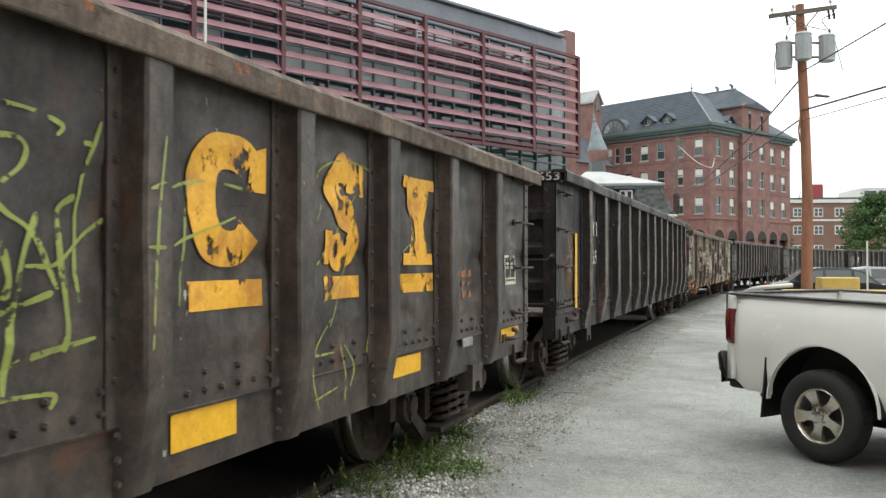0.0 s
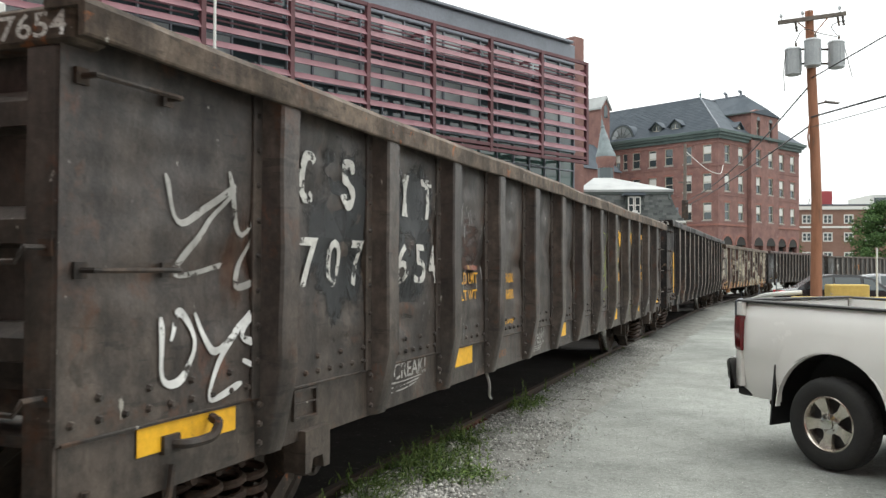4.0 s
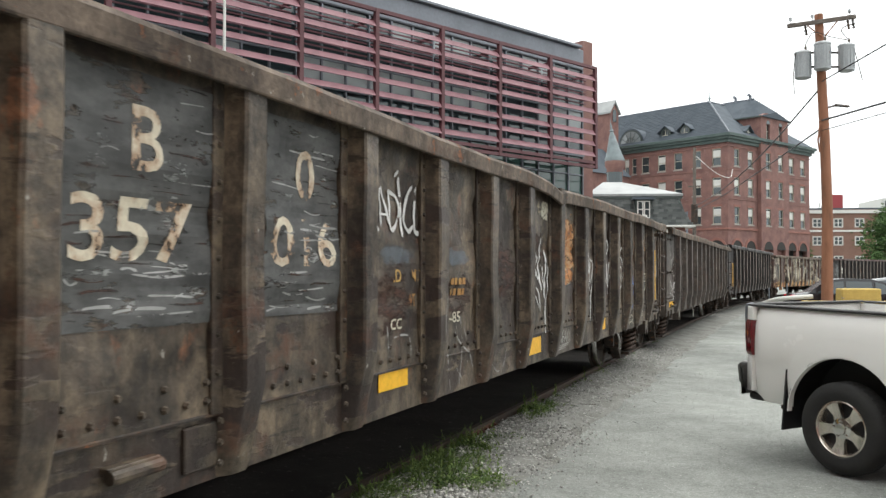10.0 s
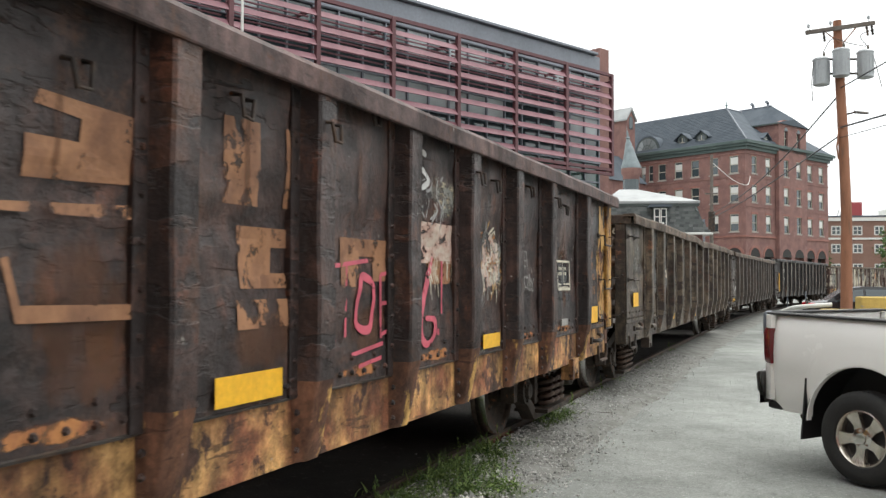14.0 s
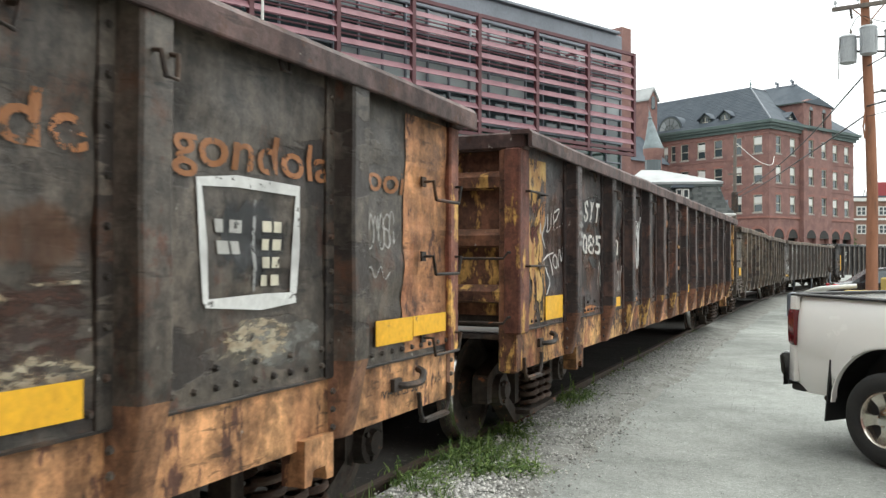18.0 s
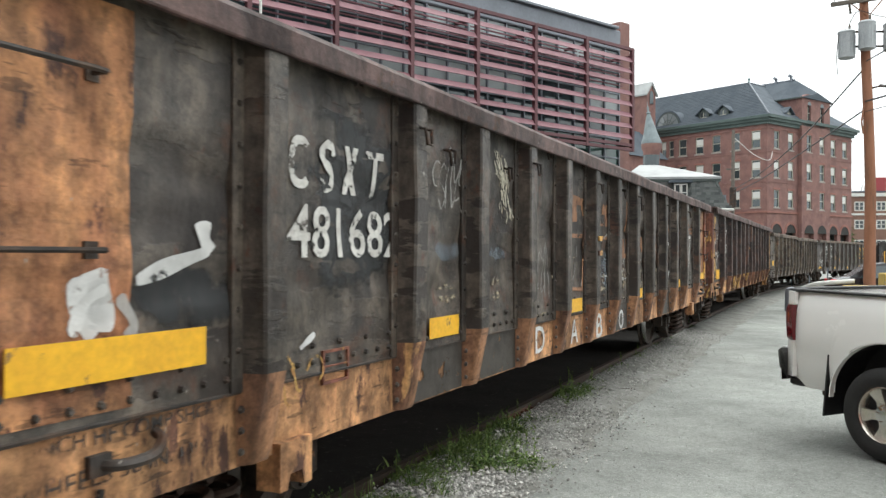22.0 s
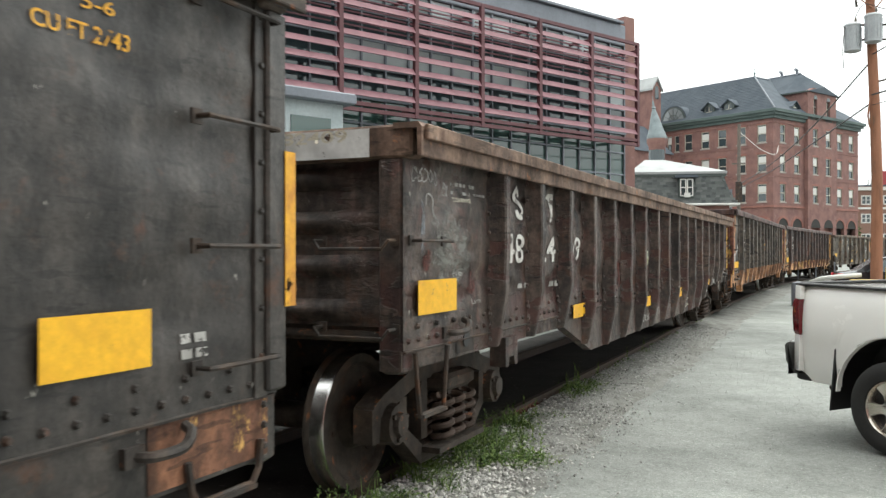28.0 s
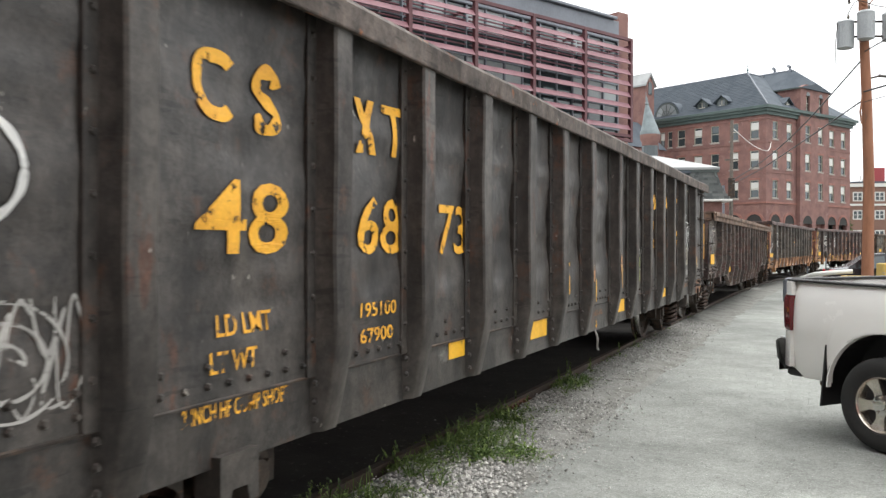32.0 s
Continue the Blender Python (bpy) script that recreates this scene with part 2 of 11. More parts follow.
M["spring"] = material("rust_brown_coil", (0.085, 0.058, 0.044), 0.7, 0.1, (0.055, 0.038, 0.030), 0.5, 7.0, RUST, 0.12, 9.0, 0.2, 1.0, 60, worn=0.40)
M["grease"] = material("grimy_truck_iron", (0.040, 0.032, 0.026), 0.75, 0.1, (0.055, 0.040, 0.030), 0.45, 6.0, RUST, 0.12, 9.0, 0.25, 1.0, 60, worn=0.50)
M["void_black"] = plain("dark_gap", (0.008, 0.007, 0.006), 0.9)
M["tread"] = plain("polished_wheel_tread", (0.62, 0.61, 0.60), 0.24, 1.0)
M["rail"] = material("rail_steel", (0.045, 0.032, 0.025), 0.6, 0.3, (0.07, 0.045, 0.03), 0.5, 8.0, None, 0, 3, 0.2, 1.0, 60)
M["joint_rust"] = material("rusted_joint_bar", (0.13, 0.058, 0.035), 0.8, 0, (0.08, 0.035, 0.024), 0.5, 8.0, None, 0, 3, 0.3, 1.0, 60)
M["wood"] = material("tie_wood", (0.075, 0.060, 0.048), 0.9, 0, (0.045, 0.036, 0.030), 0.5, 6.0, None, 0, 3, 0.5, 1.0, 50)
M["brick"] = material("red_brick", (0.225, 0.120, 0.103), 0.85, 0, (0.165, 0.090, 0.082), 0.5, 0.8, (0.245, 0.142, 0.126), 0.25, 1.5, 0.1, 1.0, 12)
M["slate"] = material("slate_roof", (0.085, 0.10, 0.118), 0.8, 0, (0.068, 0.082, 0.098), 0.5, 0.7, None, 0, 3, 0.15, 1.0, 6, spec=0.2, grit=0.15)
M["screen"] = material("maroon_screen_metal", (0.235, 0.105, 0.125), 0.5, 0, (0.19, 0.083, 0.10), 0.5, 1.0, None, 0, 3, 0.05, 1.0, 12, grit=0.1)
M["screen_dark"] = material("dark_maroon_post_metal", (0.11, 0.040, 0.046), 0.5, 0, (0.09, 0.033, 0.038), 0.5, 1.0, None, 0, 3, 0.05, 1.0, 12, grit=0.1)
M["fascia"] = material("grey_metal_fascia", (0.19, 0.205, 0.235), 0.45, 0.2, (0.16, 0.175, 0.20), 0.5, 0.5, None, 0, 3, 0.05, 1.0, 8)
M["pole_wood"] = material("utility_pole_wood", (0.29, 0.135, 0.08), 0.85, 0, (0.21, 0.095, 0.055), 0.5, 3.0, (0.16, 0.09, 0.06), 0.25, 3.0, 0.3, 6.0, 40)
M["white_paint"] = material("white_truck_paint", (0.89, 0.89, 0.86), 0.24, 0, (0.87, 0.87, 0.84), 0.4, 0.9, None, 0, 3, 0.0, 1.0, 5, 0.6, grit=0.02)
M["rubber"] = material("tyre_rubber", (0.022, 0.022, 0.022), 0.8, 0, (0.03, 0.03, 0.028), 0.5, 9.0, None, 0, 3, 0.2, 1.0, 60)
M["black_plastic"] = plain("black_plastic", (0.018, 0.018, 0.019), 0.55)
M["chrome"] = plain("chrome", (0.62, 0.61, 0.58), 0.18, 1.0)
M["glass_dark"] = plain("dark_window_glass", (0.03, 0.045, 0.05), 0.06, 0.0, 0.9)
M["stripe"] = material("yellow_reflector", (0.80, 0.44, 0.02), 0.5, 0, (0.72, 0.38, 0.02), 0.4, 5.0, (0.25, 0.14, 0.05), 0.06, 9.0, 0.05, 1.0, 30)
M["yellow_letter"] = material("worn_yellow_lettering", (0.78, 0.40, 0.03), 0.6, 0, (0.66, 0.32, 0.03), 0.4, 6.0, (0.10, 0.05, 0.03), 0.30, 12.0, 0.1, 1.0, 40, holes=True)
M["white_letter"] = material("worn_white_lettering", (0.62, 0.61, 0.57), 0.6, 0, (0.45, 0.43, 0.40), 0.5, 8.0, (0.06, 0.05, 0.045), 0.36, 14.0, 0.1, 1.0, 40, holes=True)
M["bark"] = material("bark", (0.09, 0.07, 0.05), 0.9, 0, None, 0.5, 5.0, None, 0, 3, 0.4, 1.0, 30)


def gravel_ground():
    """Packed gravel: broad soft dusty and damp areas, pebbles and grit."""
    m = bpy.data.materials.new("packed_gravel")
    m.use_nodes = True
    n, l = m.node_tree.nodes, m.node_tree.links
    bsdf, co = n["Principled BSDF"], n.new("ShaderNodeTexCoord")
    bsdf.inputs["Roughness"].default_value, bsdf.inputs["Specular IOR Level"].default_value = 0.95, 0.2

    def tone(tex, out, lo, hi, a, b, prev):
        mr = n.new("ShaderNodeMapRange")
        for key, v in (("From Min", lo), ("From Max", hi), ("To Min", a), ("To Max", b)):
            mr.inputs[key].default_value = v
        l.new(tex.outputs[out], mr.inputs["Value"])
        sc = n.new("ShaderNodeVectorMath")
        sc.operation = "SCALE"
        l.new(mr.outputs[0], sc.inputs["Scale"])
        if prev is None:
            sc.inputs[0].default_value = (0.262, 0.272, 0.254)
        else:
            l.new(prev, sc.inputs[0])
        return sc.outputs[0]

    col, height = None, []
    for scale, detail, lo, hi, a, b in ((0.30, 5, 0.35, 0.65, 0.74, 1.16), (1.9, 6, 0.35, 0.65, 0.88, 1.11), (14.0, 6, 0.35, 0.65, 0.91, 1.09), (75.0, 3, 0.3, 0.7, 0.88, 1.12)):
        t = n.new("ShaderNodeTexNoise")
        t.inputs["Scale"].default_value, t.inputs["Detail"].default_value, t.inputs["Roughness"].default_value = scale, detail, 0.65
        l.new(co.outputs["Object"], t.inputs["Vector"])
        col = tone(t, "Fac", lo, hi, a, b, col)
        height.append(t.outputs["Fac"])
    for scale, a, b in ((46.0, 0.92, 1.08), (110.0, 0.80, 1.22)):
        v = n.new("ShaderNodeTexVoronoi")
        v.inputs["Scale"].default_value = scale
        l.new(co.outputs["Object"], v.inputs["Vector"])
        sep = n.new("ShaderNodeSeparateXYZ")
        l.new(v.outputs["Color"], sep.inputs[0])
        col = tone(sep, "X", 0, 1, a, b, col)
        height.append(v.outputs["Distance"])
    l.new(col, bsdf.inputs["Base Color"])
    add, bump = n.new("ShaderNodeMath"), n.new("ShaderNodeBump")
    l.new(height[3], add.inputs[0])
    l.new(height[5], add.inputs[1])
    bump.inputs["Strength"].default_value, bump.inputs["Distance"].default_value = 0.4, 0.01
    l.new(add.outputs[0], bump.inputs["Height"])
    l.new(bump.outputs[0], bsdf.inputs["Normal"])
    return m


M["gravel"] = gravel_ground()


# ---------------------------------------------------------------- mesh helpers
def box(bm, x0, x1, y0, y1, z0, z1, bevel=0.0):
    if not bevel:
        v = [bm.verts.new((x, y, z)) for x in (x0, x1) for y in (y0, y1) for z in (z0, z1)]
        for f in ((0, 1, 3, 2), (4, 6, 7, 5), (0, 4, 5, 1), (2, 3, 7, 6), (0, 2, 6, 4), (1, 5, 7, 3)):
            bm.faces.new([v[i] for i in f])
        return
    b = bevel
    rings = []
    for z, i in ((z0, b), (z0 + b, 0), (z1 - b, 0), (z1, b)):
        pts = []
        for (px, py, sx, sy) in ((x0, y0, 1, 1), (x1, y0, -1, 1), (x1, y1, -1, -1), (x0, y1, 1, -1)):
            c = b if i == 0 else b * 1.6
            corner = [(px + sx * (i + c), py + sy * i), (px + sx * i, py + sy * (i + c))]
            pts += corner if (sx * sy < 0) else corner[::-1]
        rings.append([bm.verts.new((p[0], p[1], z)) for p in pts])
    for a, c in zip(rings, rings[1:]):
        for i in range(8):
            bm.faces.new((a[i], a[(i + 1) % 8], c[(i + 1) % 8], c[i]))
    bm.faces.new(rings[0][::-1])
    bm.faces.new(rings[-1])


def sweep(bm, rings, closed=True, caps=True):
    """Skin over rings of equal point counts."""
    vs = [[bm.verts.new(p) for p in r] for r in rings]
    k = len(vs[0])
    for a, c in zip(vs, vs[1:]):
        for i in range(k if closed else k - 1):
            bm.faces.new((a[i], a[(i + 1) % k], c[(i + 1) % k], c[i]))
    if caps and closed:
        bm.faces.new(vs[0][::-1])
        bm.faces.new(vs[-1])


def tube(bm, pts, r, n=8):
    pts = [Vector(p) for p in pts]
    rings = []
    for i, p in enumerate(pts):
        d = (pts[min(i + 1, len(pts) - 1)] - pts[max(i - 1, 0)]).normalized()
        a = d.orthogonal().normalized() if i == 0 else (a - d * a.dot(d)).normalized()
        b = d.cross(a)
        rr = r[i] if isinstance(r, (list, tuple)) else r
        rings.append([p + (a * math.cos(t) + b * math.sin(t)) * rr for t in (2 * math.pi * j / n for j in range(n))])
    sweep(bm, rings)


def lathe(bm, prof, axis="y", n=28, at=(0, 0, 0), caps=True):
    """Turn (radius, height) pairs round an axis."""
    rings = []
    for r, h in prof:
        ring = []
        for j in range(n):
            c, s_ = r * math.cos(2 * math.pi * j / n), r * math.sin(2 * math.pi * j / n)
            q = {"y": (c, h, s_), "z": (c, s_, h), "x": (h, c, s_)}[axis]
            ring.append((q[0] + at[0], q[1] + at[1], q[2] + at[2]))
        rings.append(ring)
    sweep(bm, rings, True, caps)


def mesh_of(bm, mat, name="mesh", smooth=False):
    bmesh.ops.recalc_face_normals(bm, faces=bm.faces)
    me = bpy.data.meshes.new(name)
    bm.to_mesh(me)
    bm.free()
    for m in (mat if isinstance(mat, (list, tuple)) else [mat]):
        me.materials.append(m)
    if smooth:
        for p in me.polygons:
            p.use_smooth = True
        me.set_sharp_from_angle(angle=radians(38))
    return me


def put(name, me, parent=None, m=None, label=""):
    ob = new(name, me)
    ob.parent = parent
    if m is not None:
        ob.matrix_basis = m
    return tagged(ob, label)


def part(name, bm, mat, parent, label="", m=None, smooth=False):
    return put(name, mesh_of(bm, mat, name, smooth), parent, m, label)


def empty(name, m, label="", category="", group="", kind=""):
    ob = new(name)
    ob.empty_display_size = 0.3
    ob.matrix_basis = m
    return tagged(ob, label, category, group, kind)


def B():
    return bmesh.new()


# ---------------------------------------------------------------- the track: a straight that eases into a right-hand curve
TRACK_X, RAIL_Z, STEP = -3.76, 0.15, 0.5
ARC = np.arange(-70, 240, STEP)
BEND = np.interp(ARC, [0, 15, 30, 45, 60, 80, 110], [0.0007, 0.0001, 0.0016, 0.0072, 0.0088, 0.0092, 0.0095])
HEAD = np.cumsum(BEND) * STEP
HEAD -= np.interp(0, ARC, HEAD)
TX, TY = np.cumsum(np.sin(HEAD)) * STEP, np.cumsum(np.cos(HEAD)) * STEP
TX += TRACK_X - np.interp(0, ARC, TX)
TY -= np.interp(0, ARC, TY)


def on_track(s):
    """Place and heading (clockwise from +y) of the centre line at the arc length s."""
    return float(np.interp(s, ARC, TX)), float(np.interp(s, ARC, TY)), float(np.interp(s, ARC, HEAD))


def beside(s, off, z=0.0):
    """A point off metres to the right of the centre line."""
    x, y, h = on_track(s)
    return (x + math.cos(h) * off, y - math.sin(h) * off, z)


def run(t):
    """How far the train has come at t seconds: the front of the first near car on the track."""
    u = (t - 16) / 16
    return sum(c * u ** k for k, c in enumerate((52.0792, 48.4948, 4.1143, -0.9772, 2.9682, 2.0758, -1.8375, -0.9273)))


# ---------------------------------------------------------------- ground
def ground_sheet():
    bm = B()
    xs = sorted({*range(-14, 15), *np.arange(-9, 9, 0.5).tolist(), -1500, -400, -120, -60, -35, -22, 22, 35, 60, 120, 400, 1500})
    ys = sorted({*range(-8, 50), *range(50, 130, 6), -1500, -300, -60, -20, 200, 400, 800, 2000})
    grid = [[bm.verts.new((x, y, 0.0)) for y in ys] for x in xs]
    for i in range(len(xs) - 1):
        for j in range(len(ys) - 1):
            bm.faces.new((grid[i][j], grid[i + 1][j], grid[i + 1][j + 1], grid[i][j + 1]))
    for v in bm.verts:
        x, y = v.co.x, v.co.y
        if -9 < x < 12 and y < 60:
            v.co.z = 0.02 * noise.noise((x * 0.35, y * 0.35, 0)) - 0.012
    tagged(part("ground", bm, M["gravel"], None, smooth=True), "grey packed gravel yard with worn dusty patches", "ground", kind="structure")


ground_sheet()


def unseen_back_wall():
    """An unseen plain wall, added at the back of the yard to cut sky light."""
    bm = B()
    for x0, x1, z0, z1 in ((-40, -6.6, 0, 16.0), (-0.9, 40, 0, 16.0), (-6.6, -0.9, 5.4, 16.0)):    # a portal over the track
        box(bm, x0, x1, -8.6, -8.0, z0, z1)
    tagged(part("wall_south", bm, M["brick"], None), "unseen plain brick wall added to hold back sky light", "wall", kind="structure")


unseen_back_wall()


def railway():
    root = empty("railway_track", pose(0, 0, 0), "rusty railway track on weathered ties, half sunk in gravel", "railway track", kind="structure")
    for off in (-0.755, 0.755):
        bm = B()
        prof = [(-0.07, 0.0), (0.07, 0.0), (0.07, 0.015), (0.012, 0.03), (0.012, 0.11), (0.036, 0.12), (0.036, 0.145), (0.028, 0.15), (-0.028, 0.15), (-0.036, 0.145), (-0.036, 0.12), (-0.012, 0.11), (-0.012, 0.03), (-0.07, 0.015)]
        sweep(bm, [[beside(s, off + a, RAIL_Z - 0.15 + b) for a, b in prof] for s in np.arange(-30, 215, 2.5)])
        part("rail", bm, M["rail"], root, "rail with rust-brown web")
    for off in (0.70, 0.81):                         # joint bars with bolts on the near rail
        x, y, h = on_track(8.55)
        bm = B()
        o = 1 if off > 0.755 else -1
        box(bm, 0.755 + o * 0.013, 0.755 + o * 0.045, -0.42, 0.42, 0.03, 0.118, 0.008)
        for k in range(6):
            lathe(bm, [(0.024, 0.755 + o * 0.045), (0.024, 0.755 + o * 0.075), (0.012, 0.755 + o * 0.095)], "x", 6, (0, -0.35 + 0.14 * k, 0.085))
        part("joint_bar", bm, M["joint_rust"], root, "rusted bolted rail joint bar", m=pose(x, y, 0, 0, 0, -math.degrees(h)))
    bm = B()
    box(bm, -1.3, 1.3, -0.11, 0.11, -0.15, 0.012, 0.012)
    tie = mesh_of(bm, M["wood"], "tie")
    rnd = random.Random(4)
    for k in range(150):
        s = -8 + 0.56 * k
        x, y, h = on_track(s)
        put("tie", tie, root, pose(x, y, rnd.uniform(-0.04, -0.012), 0, 0, -math.degrees(h) + rnd.uniform(-1.5, 1.5)))


railway()


def track_bed():
    bm = B()
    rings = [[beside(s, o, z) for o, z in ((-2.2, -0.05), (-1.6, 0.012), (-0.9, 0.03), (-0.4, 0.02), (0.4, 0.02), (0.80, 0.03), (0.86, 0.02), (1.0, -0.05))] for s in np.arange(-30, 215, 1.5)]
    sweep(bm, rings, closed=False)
    for v in bm.verts:
        v.co.z += 0.012 * noise.noise(v.co * 1.7)
    # ballast colour taken down further to carry the shade under the cars
    M["bed_shaded"] = material("shaded_oily_ballast", (0.034, 0.030, 0.026), 0.95, 0, (0.022, 0.019, 0.017), 0.5, 1.5, (0.11, 0.10, 0.09), 0.2, 14.0, 0.5, 1.0, 45)
    tagged(part("track_bed", bm, M["bed_shaded"], None, smooth=True), "dark ballast and dirt under the rails, shade of the cars in its colour", "track bed", kind="structure")


track_bed()


def rise(x, y):
    """Height of the gravel above the yard: banked up against the outer rail."""
    s_ = y
    off = x - on_track(s_)[0]
    return float(np.interp(off, [0.80, 0.95, 1.2, 1.5, 1.75], [0.085, 0.09, 0.05, 0.018, 0.0])) * (1 + 0.25 * noise.noise((x * 1.1, y * 0.7, 4)))


def shoulder():
    """Gravel banked against the rail, ragged towards the yard."""
    bm = B()
    rings = []
    for s_ in np.arange(-12, 60, 0.2):
        ring = []
        for off in (0.795, 0.82, 0.9, 1.0, 1.15, 1.3, 1.45, 1.6, 1.75, 1.9):
            x, y, z = beside(s_, off)
            z = rise(x, y) if y < 22 else float(np.interp(off, [0.80, 0.95, 1.2, 1.5, 1.75], [0.085, 0.09, 0.05, 0.018, 0.0]))
            ring.append((x, y, (z if off > 0.8 else 0.0) + 0.006 * noise.noise((x * 5, y * 5, 0)) - (0.05 if off > 1.85 else 0.02 if off > 1.7 else 0) + (0.03 * noise.noise((x * 2.3, y * 1.9, 8)) if off > 1.25 else 0)))
        rings.append(ring)
    sweep(bm, rings, closed=False)
    M["bank"] = material("dirty_gravel_bank", (0.215, 0.215, 0.198), 0.95, 0, (0.15, 0.148, 0.132), 0.5, 2.4, (0.27, 0.27, 0.255), 0.35, 9.0, 0.5, 1.0, 60, spec=0.2)
    tagged(part("gravel_bank", bm, M["bank"], None, smooth=True), "grey gravel banked up against the rail", "ground", kind="structure")


shoulder()


def stones(name, spots, mat, label, seed, lo, hi):
    """Loose stones, joined."""
    rnd = random.Random(seed)
    vs, fs = [], []
    for x, y in spots:
        r = rnd.uniform(lo, hi) * rnd.uniform(0.5, 1)
        a, k = rnd.uniform(0, 6.28), len(vs)
        c, s_, up = math.cos(a), math.sin(a), rise(x, y)
        for dx, dy, dz in ((1, 0, 0), (0.2, 0.8, 0.1), (-0.9, 0.1, 0), (-0.1, -0.75, -0.1), (0.15, 0.1, 0.62), (0, 0, -0.5)):
            dx, dy = dx * rnd.uniform(0.7, 1.2), dy * rnd.uniform(0.7, 1.2)
            vs.append((x + r * (dx * c - dy * s_), y + r * (dx * s_ + dy * c), 0.004 + r * 0.3 + r * dz + up))
        fs += [(k + i, k + (i + 1) % 4, k + 4) for i in range(4)] + [(k + (i + 1) % 4, k + i, k + 5) for i in range(4)]
    me = bpy.data.meshes.new(name)
    me.from_pydata(vs, [], fs)
    me.materials.append(mat)
    tagged(new(name, me), label, "gravel", kind="stuff")


def island_stone(name, dark, light):
    m = bpy.data.materials.new(name)
    m.use_nodes = True
    n, l = m.node_tree.nodes, m.node_tree.links
    g, r = n.new("ShaderNodeNewGeometry"), n.new("ShaderNodeValToRGB")
    r.color_ramp.elements[0].color, r.color_ramp.elements[1].color = (*dark, 1), (*light, 1)
    l.new(g.outputs["Random Per Island"], r.inputs[0])
    l.new(r.outputs[0], n["Principled BSDF"].inputs["Base Color"])
    n["Principled BSDF"].inputs["Roughness"].default_value = 0.9
    return m


M["stone"] = island_stone("crushed_stone", (0.15, 0.15, 0.14), (0.54, 0.53, 0.50))
rnd = random.Random(11)
near = [(-2.90 + abs(rnd.gauss(0, 0.40)), rnd.uniform(1.5, 20)) for k in range(9000)]
near += [(rnd.gauss(-2.35, 0.25), rnd.uniform(3.2, 9.5)) for k in range(4500)]
pale = [(rnd.gauss(-2.42, 0.20), rnd.gauss(5.6, 0.55)) for k in range(1500)]
pale += [(-2.86 + abs(rnd.gauss(0, 0.10)), rnd.uniform(2.5, 9.0)) for k in range(500)]
stones("pale_gravel", pale, island_stone("pale_crushed_stone", (0.24, 0.235, 0.22), (0.66, 0.65, 0.61)), "patch of whitish crushed stone beside the weeds", 8, 0.012, 0.034)
stones("loose_gravel", near, M["stone"], "pale crushed stone along the rail", 5, 0.006, 0.024)
wide = [(-2.7 + abs(rnd.gauss(0, 2.6)), rnd.uniform(3.2, 16)) for k in range(12000)]
stones("yard_gravel", wide, M["stone"], "small loose stones scattered over the yard", 6, 0.003, 0.009)


